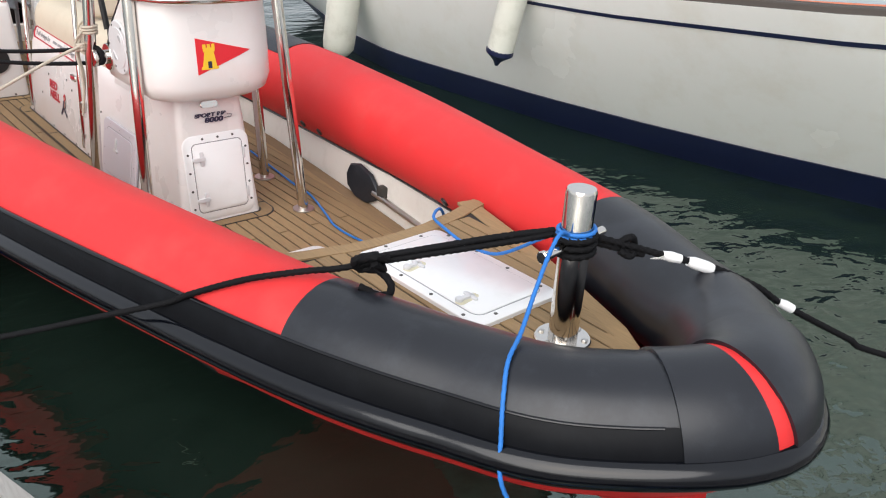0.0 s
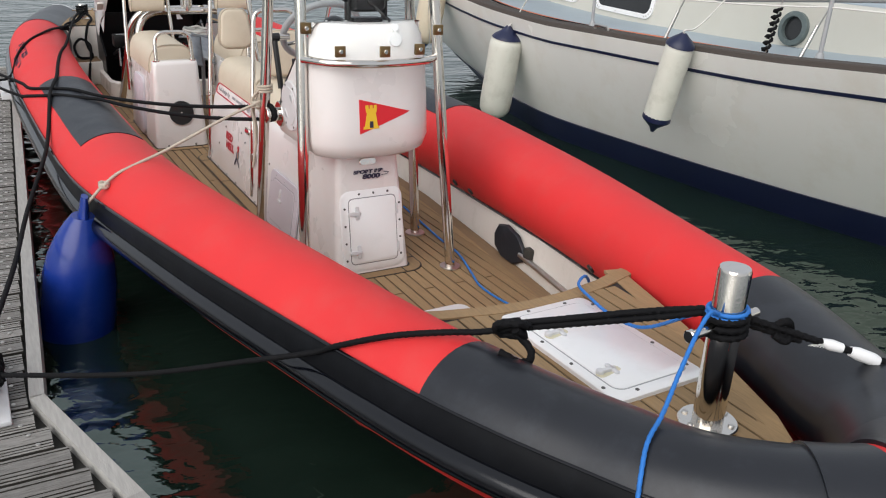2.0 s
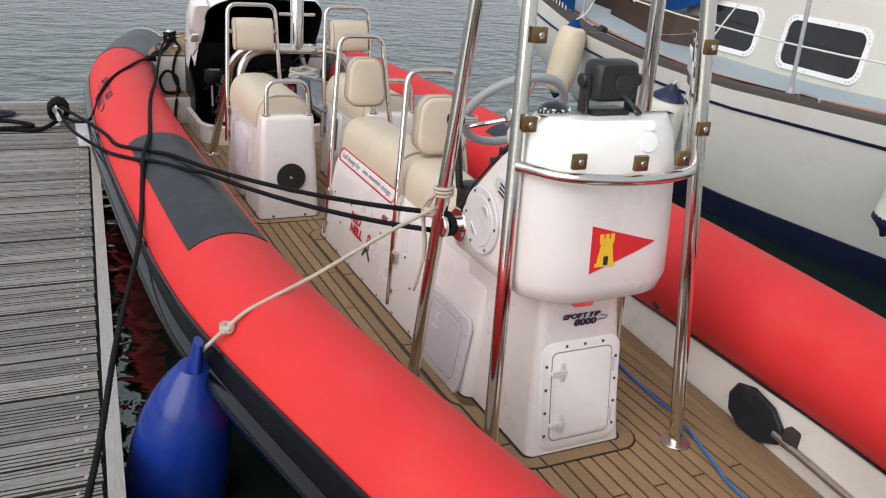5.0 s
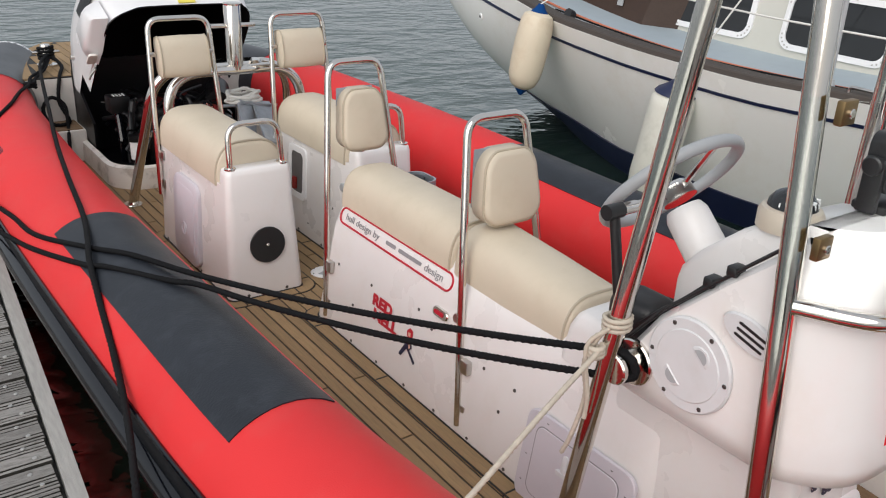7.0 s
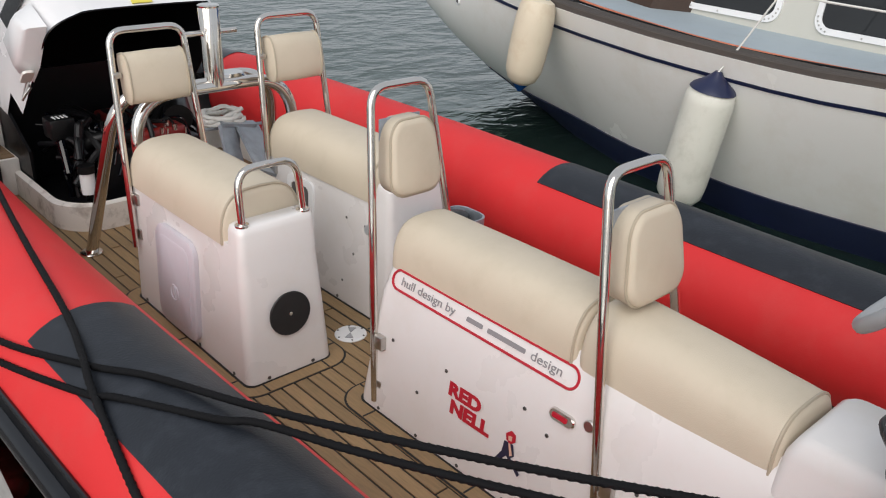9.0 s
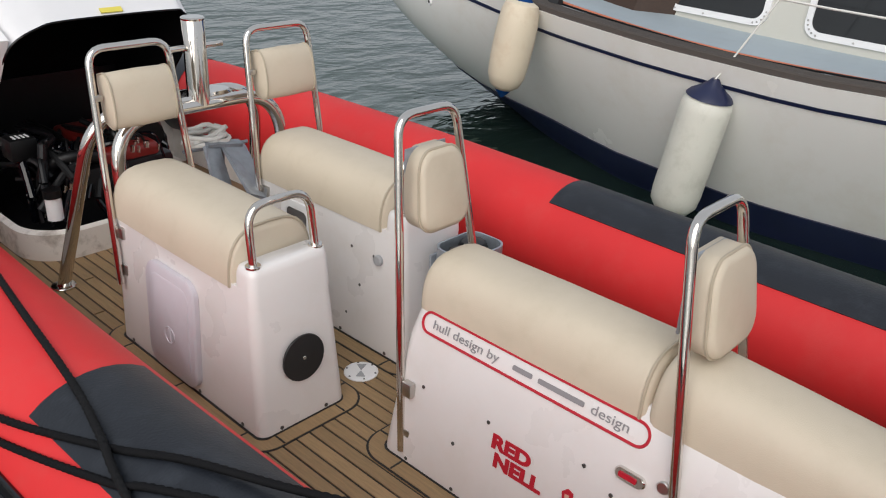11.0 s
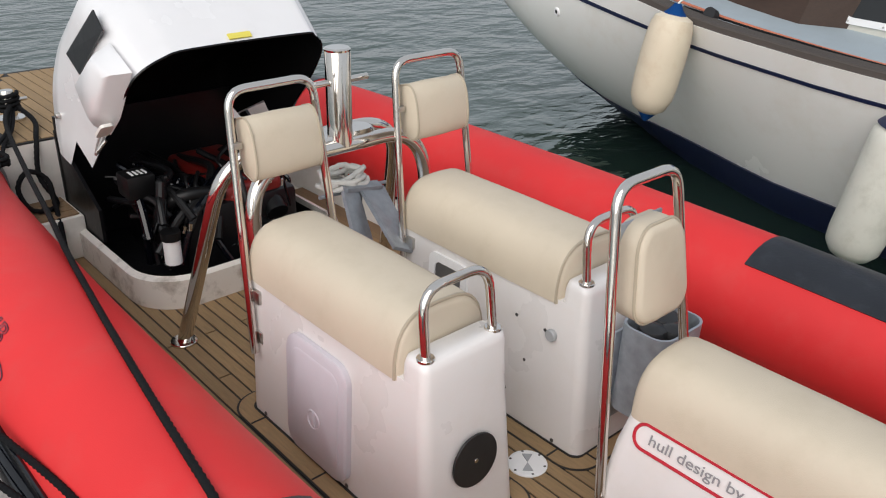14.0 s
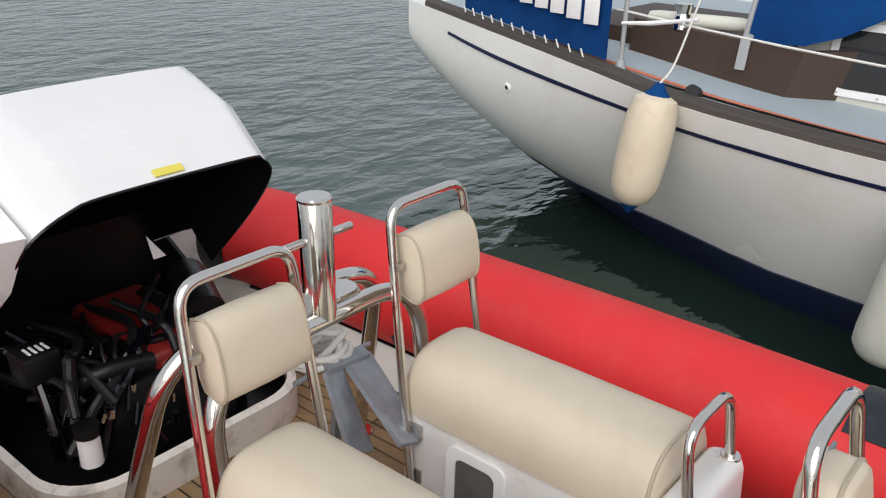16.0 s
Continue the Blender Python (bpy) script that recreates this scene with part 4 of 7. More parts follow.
for xo in (-0.40, -0.22):
    screw((xo, 5.80, 0.437), (0, -1, 0), seat_a, 0.007)
spk = part("speaker", disc((-0.30, 5.808, 0.655), (0, -1, 0.06), 0.08, 0.006, 36), BLACK_PLASTIC, seat_a, "round black speaker cover")
part("speaker_screw", disc((-0.30, 5.8025, 0.6555), (0, -1, 0.06), 0.007, 0.003, 10), STEEL, spk)

# tank holder on the front of the port jockey seat
holder = thing("tank_holder", (0.36, 5.70, 0.55), "galvanised holder with dark gear on the jockey seat", "holder")
o, i2 = round_rect(0.22, 0.17, 0.05, 5), round_rect(0.205, 0.155, 0.045, 5)
part("bucket", loft([[(0.36 + x * 0.96, 5.715 + y, 0.58) for x, y in o], [(0.36 + x, 5.705 + y, 0.88) for x, y in o], [(0.36 + x, 5.705 + y, 0.88) for x, y in i2], [(0.36 + x * 0.96, 5.715 + y, 0.61) for x, y in i2]]), GALV, holder)
for dx, dy, r in ((-0.05, 0.0, 0.05), (0.04, 0.02, 0.055), (0.0, -0.04, 0.045)):
    part("gear", lathe([(r, 0.62), (r, 0.85), (r * 0.8, 0.875), (r * 0.3, 0.885)], 10, Matrix.Translation((0.36 + dx, 5.705 + dy, 0))), BLACK_PLASTIC, holder, "dark gear in the holder")
part("back_plate", box(0.255, 0.465, 5.792, 5.802, 0.52, 0.84, 0.003), GALV, holder)

# round inspection plate in the sole
ip = thing("deck_plate", (0.01, 5.885, DECK), "round white inspection plate in the sole", "deck plate")
part("ring", lathe([(0.062, 0.0), (0.062, 0.004), (0.058, 0.007), (0.05, 0.007)], 32, Matrix.Translation((0.01, 5.885, DECK - 0.001))), WHITE_PLASTIC, ip)
for a in (45, 225):
    part("grip", plate(frame_on((0.01 + 0.02 * math.cos(radians(a)), 5.885 + 0.02 * math.sin(radians(a)), DECK + 0.005), (math.cos(radians(a)), math.sin(radians(a)), 0), (-math.sin(radians(a)), math.cos(radians(a)), 0)), [(-0.018, 0.0), (0.018, 0.016), (0.018, -0.016)], 0.004), GREY_PLASTIC, ip)
for k in range(6):
    screw((0.01 + 0.054 * math.cos(k * 1.047), 5.885 + 0.054 * math.sin(k * 1.047), DECK + 0.005), (0, 0, 1), ip, 0.004)

# helm seat: badge, boat's name, courtesy light, lock, screws
def helm_x(z):
    return -interp([(DECK, 0.218), (0.45, 0.216), (0.70, 0.180), (0.835, 0.160), (0.925, 0.128), (0.955, 0.115)], z)[0]


BM = frame_on((helm_x(0.88) - 0.0015, 5.437, 0.88), (0.0, -1, -0.008), (0.356, 0, 1))
loop = [BM @ V((x + 0.375, y + 0.012, 0.001)) for x, y in round_rect(0.75, 0.062, 0.030, 8)]
part("badge_border", loft(rings_along(loop + [loop[0]], 0.0042, 6)), STICKER_RED, helm, "red rounded border")
WIDE = Matrix.Diagonal((1.22, 1, 1, 1))
letters("hull design by", BM @ pose(0.04, 0.001, 0.002) @ WIDE, 0.037, GREY_TEXT, helm)
for x0, x1 in ((0.335, 0.40), (0.42, 0.565)):
    part("lettering_bar", plate(BM @ pose((x0 + x1) / 2, 0.012, 0.001), round_rect(x1 - x0, 0.014, 0.004), 0.0015), GREY_TEXT, helm, "grey lettering bar")
letters("design", BM @ pose(0.585, 0.001, 0.002) @ WIDE, 0.037, GREY_TEXT, helm)
NM = frame_on((helm_x(0.645) - 0.0025, 5.118, 0.645), (0.0, -1, 0.0), (0.145, 0, 1))
letters("RED", NM @ Matrix.Diagonal((1.26, 1, 1, 1)), 0.058, STICKER_RED, helm, label="red lettering", bold=0.003)
letters("NELL", NM @ pose(0.016, -0.053, 0) @ Matrix.Diagonal((1.24, 1, 1, 1)), 0.058, STICKER_RED, helm, label="red lettering", bold=0.003)
# a small sticker figure kept to plain shapes
for pts, mt in (([(0.222, -0.012), (0.238, 0.004), (0.256, -0.002), (0.258, -0.024), (0.243, -0.036), (0.226, -0.03)], STICKER_RED), ([(0.232, -0.014), (0.246, -0.012), (0.246, -0.026), (0.234, -0.028)], FLESH), ([(0.220, -0.036), (0.252, -0.034), (0.262, -0.066), (0.246, -0.082), (0.216, -0.074)], STICKER_DARK), ([(0.216, -0.072), (0.232, -0.08), (0.204, -0.118), (0.192, -0.112)], STICKER_DARK), ([(0.238, -0.08), (0.25, -0.078), (0.292, -0.108), (0.286, -0.118)], STICKER_DARK), ([(0.236, -0.036), (0.243, -0.036), (0.256, -0.066), (0.248, -0.072)], FLESH)):
    part("sticker", plate(NM @ pose(0.022, 0.008, 0), pts, 0.0015 if mt != FLESH else 0.0025), mt, helm, "small plain sticker shape")
LM = frame_on((helm_x(0.78) - 0.001, 4.703, 0.78), (0, -1, -0.02), (0.15, 0, 1))
cl = part("courtesy_light", plate(LM, round_rect(0.085, 0.034, 0.017, 6), 0.010, 0.004), STEEL, helm, "chrome courtesy light")
part("lens", plate(LM @ pose(-0.004, 0, 0.0095), round_rect(0.05, 0.014, 0.004), 0.003), STICKER_RED, cl, "red lens")
part("lock", disc((helm_x(0.80) - 0.001, 4.618, 0.80), (-1, 0, 0.2), 0.016, 0.01), DULL_STEEL, helm)
for yy, zz in ((5.25, 0.58), (5.14, 0.706), (4.83, 0.74), (4.742, 0.704), (4.45, 0.70), (4.3, 0.70), (4.35, 0.60), (4.9, 0.54), (5.39, 0.697)):
    screw((helm_x(zz), yy, zz), (-1, 0, 0.2), helm, 0.006)
for k in range(9):
    screw((helm_x(0.435), 5.42 - 0.19 * k, 0.437), (-1, 0, 0), helm, 0.006)
# locker in the helm seat's side, beside the console
SM = frame_on((helm_x(0.56) - 0.007, 4.0, 0.56), (0, -1, 0), (0.145, 0, 1))
lk = part("side_locker", plate(SM, round_rect(0.42, 0.30, 0.04), 0.012, 0.003), LILAC, helm, "grey side locker frame")
part("door_gap", plate(SM @ pose(0, 0, 0.011), round_rect(0.327, 0.227, 0.032), 0.0015), GREY_TEXT, lk)
part("locker_door", plate(SM @ pose(0, 0, 0.009), round_rect(0.32, 0.22, 0.03), 0.006, 0.002), LILAC, lk)
part("latch", plate(SM @ pose(-0.03, 0.05, 0.014), round_rect(0.02, 0.06, 0.008), 0.008, 0.003), PALE_PLASTIC, lk)
part("latch_bar", plate(SM @ pose(-0.03, 0.02, 0.014), round_rect(0.05, 0.014, 0.006), 0.01, 0.003), PALE_PLASTIC, lk)
for k in range(12):
    a = 2 * math.pi * k / 12
    screw(SM @ V((0.185 * math.copysign(min(1, abs(math.cos(a)) * 1.35), math.cos(a)), 0.13 * math.copysign(min(1, abs(math.sin(a)) * 1.35), math.sin(a)), 0.009)), (-1, 0, 0.17), lk, 0.005)

# ---------------------------------------------------------------- console details
def console_front(x, z, off=0.001):
    hx, ya, yb = console_section(z)
    u = min(abs(x) / hx, 1) ** 1.25
    return V((x, ya + 0.11 * u ** 3.2 - off, z))


rows = []
for k in range(17):
    u = k / 16
    x = -0.10 + 0.235 * u
    h = 0.072 * (1 - u)
    zc = 1.167 + 0.009 * u
    rows.append([console_front(x, zc - h, 0.002), console_front(x, zc + h + 0.001, 0.002), console_front(x, zc + h + 0.001, -0.002), console_front(x, zc - h, -0.002)])
pen = part("pennant", loft(rows), PENNANT_RED, console, "red triangular pennant sticker")
def castle_piece(b0, b1, z0, t0, t1, z1):
    """A flat piece with straight sides that slope from its foot to its head."""
    rows = []
    for k in range(4):
        u = k / 3
        xb, xt = b0 + (b1 - b0) * u, t0 + (t1 - t0) * u
        rows.append([console_front(xb, z0, 0.0035), console_front(xt, z1, 0.0035), console_front(xt, z1, 0.0), console_front(xb, z0, 0.0)])
    part("castle", loft(rows), STICKER_YELLOW, pen, "yellow castle shape")


castle_piece(-0.085, -0.012, 1.115, -0.083, -0.014, 1.126)
castle_piece(-0.078, -0.019, 1.126, -0.067, -0.028, 1.184)
castle_piece(-0.071, -0.024, 1.184, -0.073, -0.022, 1.200)
for x in (-0.073, -0.054, -0.035):
    castle_piece(x, x + 0.013, 1.200, x, x + 0.013, 1.214)
rows = [[console_front(x, 1.120, 0.0045), console_front(x, 1.147, 0.0045), console_front(x, 1.147, 0.002), console_front(x, 1.120, 0.002)] for x in (-0.056, -0.048, -0.040)]
part("castle_door", loft(rows), STICKER_DARK, pen)

# front locker in the pedestal
LKM = frame_on((0.005, 3.393, 0.620), (1, 0, 0), (0, 0.145, 1))
fl = part("front_locker", plate(LKM @ pose(0, 0, -0.002), round_rect(0.305, 0.375, 0.045), 0.014, 0.004), WHITE_PLASTIC, console, "white front locker frame")
part("door_gap", plate(LKM @ pose(0.002, 0, 0.011), round_rect(0.235, 0.308, 0.022), 0.0015), GREY_TEXT, fl)
dr = part("locker_door", plate(LKM @ pose(0.002, 0, 0.0115), round_rect(0.227, 0.30, 0.02), 0.005, 0.002), WHITE_PLASTIC, fl)
for dz in (0.085, -0.095):
    part("latch_plate", plate(LKM @ pose(-0.075, dz, 0.015), round_rect(0.018, 0.062, 0.006), 0.007, 0.002), PALE_PLASTIC, dr)
    part("latch_bar", plate(LKM @ pose(-0.09, dz, 0.016), round_rect(0.06, 0.016, 0.007), 0.010, 0.003), PALE_PLASTIC, dr)
    part("hinge", plate(LKM @ pose(0.122, dz, 0.012), round_rect(0.012, 0.05, 0.004), 0.006, 0.002), PALE_PLASTIC, dr)
for x, z in [(-0.133, 0.11), (-0.133, 0.03), (-0.133, -0.05), (-0.133, -0.13), (0.135, 0.11), (0.135, 0.03), (0.135, -0.05), (0.135, -0.13), (-0.06, 0.170), (0.01, 0.170), (0.08, 0.170)]:
    screw(LKM @ V((x, z, 0.011)), (0, -1, 0.14), fl, 0.0055)
HM = frame_on((-0.005, 3.4275, 0.932), (1, 0, 0), (0, 0.2, 1))
part("slot_light", plate(HM, round_rect(0.082, 0.03, 0.015, 6), 0.009, 0.003), STEEL, console, "chrome slot light")
TILT = Matrix(((1, 0.25, 0, 0), (0, 1, 0, 0), (0, 0, 1, 0), (0, 0, 0, 1)))
letters("SPORT RIB", HM @ pose(-0.072, -0.052, 0.001) @ TILT @ Matrix.Diagonal((1.45, 1, 1, 1)), 0.021, STICKER_DARK, console, label="dark slanted lettering", bold=0.0012)
letters("8000", HM @ pose(-0.03, -0.076, 0.001) @ TILT @ Matrix.Diagonal((1.55, 1, 1, 1)), 0.027, STICKER_DARK, console, label="dark slanted lettering", bold=0.0016)
part("marking", pipe([HM @ V(p) for p in ((0.062, -0.066, 0.001), (0.092, -0.064, 0.001), (0.10, -0.056, 0.001), (0.075, -0.052, 0.001))], 0.0016, 5), STICKER_DARK, console, "dark underline")
# starboard side: inspection plate, vent, steel mooring stub
CX = -0.272
IM = frame_on((CX - 0.001, 3.648, 1.153), (0, -1, 0), (0, 0, 1))
ins = part("inspection_plate", plate(IM, [(0.111 * math.cos(a), 0.111 * math.sin(a)) for a in [2 * math.pi * k / 36 for k in range(36)]], 0.010, 0.004), PALE_PLASTIC, console, "round pale inspection plate")
part("plate_disc", plate(IM @ pose(0, 0, 0.009), [(0.084 * math.cos(a), 0.084 * math.sin(a)) for a in [2 * math.pi * k / 36 for k in range(36)]], 0.004, 0.002), PALE_PLASTIC, ins)
for a in (50, 230):
    bow = [(0.027 * math.cos(radians(k)), 0.027 * math.sin(radians(k))) for k in range(-90, 91, 15)]
    grip = part("finger_grip", plate(IM @ pose(0.045 * math.cos(radians(a)), 0.045 * math.sin(radians(a)), 0.0125, 0, 0, a), bow, 0.003, 0.002), PALE_PLASTIC, ins)
    # Darker half-disc laid on top: the shade of the hollow as colour.
    part("grip_hollow", plate(IM @ pose(0.045 * math.cos(radians(a)), 0.045 * math.sin(radians(a)), 0.0152, 0, 0, a), [(x * 0.7 + 0.002, y * 0.7) for x, y in bow], 0.0008), GREY_PLASTIC, grip)
for k in range(6):
    screw(IM @ V((0.098 * math.cos(k * 1.047), 0.098 * math.sin(k * 1.047), 0.009)), (-1, 0, 0), ins, 0.0055)
VM = frame_on((CX + 0.001, 3.52, 1.285), (0, -0.9, -0.25), (0, -0.25, 0.9))
vent = part("louvre_vent", plate(VM, [(0.07 * math.cos(a), 0.034 * math.sin(a)) for a in [2 * math.pi * k / 28 for k in range(28)]], 0.009, 0.005), PALE_PLASTIC, console, "oval louvre vent")
for d in (-0.014, 0.0, 0.014):
    part("louvre", plate(VM @ pose(0.004, d, 0.0085), round_rect(0.07, 0.006, 0.002), 0.002), BLACK_PLASTIC, vent)
stub = thing("mooring_stub", (CX, 3.80, 1.07), "polished steel mooring stub on the console side", "steel fitting")
part("flange", disc((CX + 0.002, 3.80, 1.085), (-1, 0, 0), 0.058, 0.014, 28), STEEL, stub)
part("stub", pipe([(CX - 0.01, 3.80, 1.085), (CX - 0.06, 3.80, 1.085)], 0.03, 18), STEEL, stub)
part("stub_cap", disc((CX - 0.06, 3.80, 1.085), (-1, 0, 0), 0.038, 0.014, 20), STEEL, stub)
# dash: sloping top, wheel, compass, throttle, plotter
part("dash_trim", pipe([(-0.262, 3.86, 1.10), (-0.262, 3.745, 1.245), (-0.258, 3.61, 1.375), (-0.248, 3.48, 1.50)], 0.0045, 6), BLACK_PLASTIC, console, "black edge trim")
part("wheel_boss", pipe([(0.0, 3.70, 1.14), (0.0, 3.92, 1.36), (0.0, 3.935, 1.375)], [0.06, 0.055, 0.045], 18), GELCOAT, console)
wc, wn_ = V((0.0, 3.985, 1.425)), V((0, 0.76, 0.65)).normalized()
wx = V((1, 0, 0))
wy = wn_.cross(wx)
ringp = [wc + wx * (0.185 * math.cos(a)) + wy * (0.185 * math.sin(a)) for a in [2 * math.pi * k / 40 for k in range(41)]]
wheel = part("steering_wheel", pipe(ringp, 0.016, 12), GREY_PLASTIC, console, "grey-rimmed steering wheel")
for a in (30, 150, 270):
    e = wc + wx * (0.175 * math.cos(radians(a))) + wy * (0.175 * math.sin(radians(a)))
    part("spoke", pipe([wc - wn_ * 0.03, e], 0.009, 8), STEEL, wheel)
part("hub", disc(wc - wn_ * 0.05, wn_, 0.045, 0.045, 24), STEEL, wheel)
rings = []
for y, top, low, w in ((3.46, 1.485, 1.30, 0.125), (3.48, 1.497, 1.28, 0.135), (3.60, 1.475, 1.20, 0.145), (3.68, 1.432, 1.16, 0.145), (3.78, 1.345, 1.14, 0.14), (3.82, 1.30, 1.15, 0.13), (3.83, 1.28, 1.17, 0.12)):
    rings.append([V((x, y, z)) for x, z in ((-w, low), (-w, top - 0.03), (-w + 0.008, top - 0.009), (-w + 0.03, top), (w - 0.03, top), (w - 0.008, top - 0.009), (w, top - 0.03), (w, low))])
part("binnacle", loft(rings), GELCOAT, console, "white sloping binnacle behind the wheel", smooth=50)
compass = thing("compass", (-0.085, 3.60, 1.46), "beige-collared dome compass on the dash", "compass")
CM = Matrix.Translation((-0.085, 3.60, 0))
part("collar", lathe([(0.068, 1.455), (0.068, 1.488), (0.062, 1.500), (0.053, 1.503)], 28, CM), shader("beige_plastic", (0.55, 0.48, 0.39), 0.4), compass)
part("dome", lathe([(0.053, 1.500), (0.050, 1.516), (0.038, 1.531), (0.019, 1.540), (0.004, 1.543)], 24, CM), WINDOW_DARK, compass)
for k in range(11):
    a = radians(180 + 18 * k)
    u, v = math.cos(a), math.sin(a)
    part("dial_mark", box(-0.085 + 0.050 * u - 0.0015, -0.085 + 0.050 * u + 0.0015, 3.60 + 0.050 * v - 0.0015, 3.60 + 0.050 * v + 0.0015, 1.509, 1.518), WHITE_PLASTIC, compass)
    if k % 2:
        part("dial_mark", box(-0.085 + 0.046 * u - 0.004, -0.085 + 0.046 * u + 0.004, 3.60 + 0.046 * v - 0.004, 3.60 + 0.046 * v + 0.004, 1.520, 1.525), WHITE_PLASTIC, compass)
thr = thing("throttle", (-0.20, 3.88, 1.10), "black throttle lever with chrome-tipped grip", "throttle")
part("housing", moved(box(-0.06, 0.06, -0.07, 0.07, -0.06, 0.06, 0.03, 3), Matrix.Translation((-0.17, 3.88, 1.14))), BLACK_PLASTIC, thr)
part("lever", pipe([(-0.235, 3.90, 1.18), (-0.245, 3.94, 1.40)], 0.013, 10), BLACK_PLASTIC, thr)
part("grip", pipe([(-0.275, 3.94, 1.41), (-0.225, 3.94, 1.41)], 0.019, 12), BLACK_PLASTIC, thr)
part("grip_tip", pipe([(-0.225, 3.94, 1.41), (-0.175, 3.94, 1.41)], 0.015, 12), STEEL, thr)
for k, (y, z) in enumerate(((3.80, 1.20), (3.70, 1.30))):
    part("switch_panel", moved(box(-0.05, 0.05, -0.05, 0.05, 0, 0.012, 0.004), frame_on((-0.19, y, z), (1, 0, 0), (0, -0.68, 0.73))), BLACK_PLASTIC, console, "black switch panel")
for y, z in ((3.60, 1.385), (3.65, 1.34)):
    part("switch", box(-0.262, -0.225, y - 0.012, y + 0.012, z - 0.005, z + 0.018, 0.004), BLACK_PLASTIC, console, "small black switch")
for k in range(3):
    part("cable", pipe(spline([(-0.20, 3.90, 1.09), (-0.17 + 0.03 * k, 3.96 + 0.02 * k, 1.13), (-0.08 + 0.05 * k, 3.99, 1.10), (0.02 + 0.04 * k, 3.94, 1.07)], 6), 0.006, 8), BLACK_PLASTIC, console, "black control cable")
plot = thing("chart_plotter", (0.03, 3.45, 1.535), "black chart plotter on a bracket above the console", "plotter")
part("case", loft([[V((-0.005 + px * g, 3.445 + d, 1.635 + pz * g)) for px, pz in round_rect(0.155, 0.12, 0.025)] for d, g in ((-0.04, 0.8), (-0.025, 0.96), (0.01, 1.0), (0.03, 0.97))]), BLACK_PLASTIC, plot)
part("back_boss", disc((0.01, 3.41, 1.63), (0, -1, 0), 0.03, 0.012), BLACK_PLASTIC, plot)
part("bracket", box(-0.07, 0.06, 3.42, 3.49, 1.535, 1.552, 0.004), BLACK_PLASTIC, plot)
for x in (-0.088, 0.078):
    part("bracket_arm", box(x - 0.007, x + 0.007, 3.43, 3.47, 1.54, 1.65, 0.003), BLACK_PLASTIC, plot)
    part("bracket_knob", disc((x + (0.007 if x > 0 else -0.007), 3.45, 1.635), (1 if x > 0 else -1, 0, 0), 0.02, 0.014, 14), BLACK_PLASTIC, plot)
part("cable", pipe(spline([(0.01, 3.40, 1.60), (0.05, 3.37, 1.56), (0.08, 3.40, 1.545), (0.10, 3.45, 1.53)], 6), 0.006, 8), BLACK_PLASTIC, plot)
part("fog_horn_tag", disc((0.075, 3.333, 1.475), (0, -1, 0.1), 0.03, 0.008), WHITE_PLASTIC, console, "white round tag")
part("tag_loop", disc((0.08, 3.345, 1.52), (0, -1, 0.3), 0.016, 0.01), WHITE_PLASTIC, console)
# windscreen: a bent clear sheet inside the frame
ws = thing("windscreen", (0, 3.35, 1.39), "clear bent acrylic windscreen with brass brackets", "windscreen")
line = [(-0.315, 3.44), (-0.27, 3.375), (-0.2, 3.325), (-0.1, 3.295), (0, 3.285), (0.1, 3.295), (0.2, 3.325), (0.26, 3.37), (0.295, 3.43)]
rings = []
for x, y in line:
    rings.append([V((x, y, 1.40)), V((x, y + 0.05, 1.78)), V((x, y + 0.055, 1.78)), V((x, y + 0.005, 1.40))])
sheet = part("sheet", loft(rings), SCREEN, ws)
sheet.visible_shadow = False
for x, y, z in ((-0.186, 3.29, 1.44), (-0.01, 3.244, 1.44), (0.16, 3.268, 1.44), (-0.285, 3.41, 1.519), (-0.272, 3.43, 1.76), (0.287, 3.345, 1.505), (0.272, 3.36, 1.745)):
    br = part("bracket", box(x - 0.022, x + 0.022, y - 0.004, y + 0.012, z - 0.022, z + 0.022, 0.003), BRASS, ws, "tarnished bracket")
    part("bolt", disc((x, y - 0.004, z), (0, -1, 0), 0.009, 0.006, 10), STEEL, br)

# ---------------------------------------------------------------- hatch fittings, sole lid, paddle
for y in (1.64, 1.88):
    for dx, w, h in ((-0.088, 0.06, 0.014), (-0.070, 0.014, 0.055)):
        part("latch", plate(frame_on((dx, y, STEP + 0.019), (1, 0, 0), (0, 1, 0)), round_rect(w, h, 0.006), 0.010, 0.003), PALE_PLASTIC, hatch)
    part("latch_pivot", disc((-0.112, y, STEP + 0.02), (0, 0, 1), 0.012, 0.012, 14), PALE_PLASTIC, hatch)
    part("stain", plate(frame_on((-0.086, y - 0.004, STEP + 0.0205), (1, 0.2, 0), (-0.2, 1, 0)), round_rect(0.085, 0.03, 0.012), 0.0006), RUST, hatch, "faint yellow stain")
for x in (-0.148, 0.148):
    for y in (1.58, 1.72, 1.86, 2.0):
        screw((x, y, STEP + 0.015), (0, 0, 1), hatch, 0.006)
for x in (-0.07, 0.07):
    for y in (1.535, 2.045):
        screw((x, y, STEP + 0.015), (0, 0, 1), hatch, 0.006)
for a in range(6):
    c, s = math.cos(a * 1.047), math.sin(a * 1.047)
    part("flange_bolt", disc((0.058 * c, 1.352 + 0.058 * s, STEP + 0.012), (0, 0, 1), 0.008, 0.006, 8), DULL_STEEL, bitt)
part("pin_cap", disc((-0.122, 1.338, 1.092), (-1, -0.1, 0), 0.017, 0.012, 14), STEEL, bitt)
lid = thing("sole_locker_lid", (0.02, 2.65, DECK), "low white locker lid on the sole", "hatch")
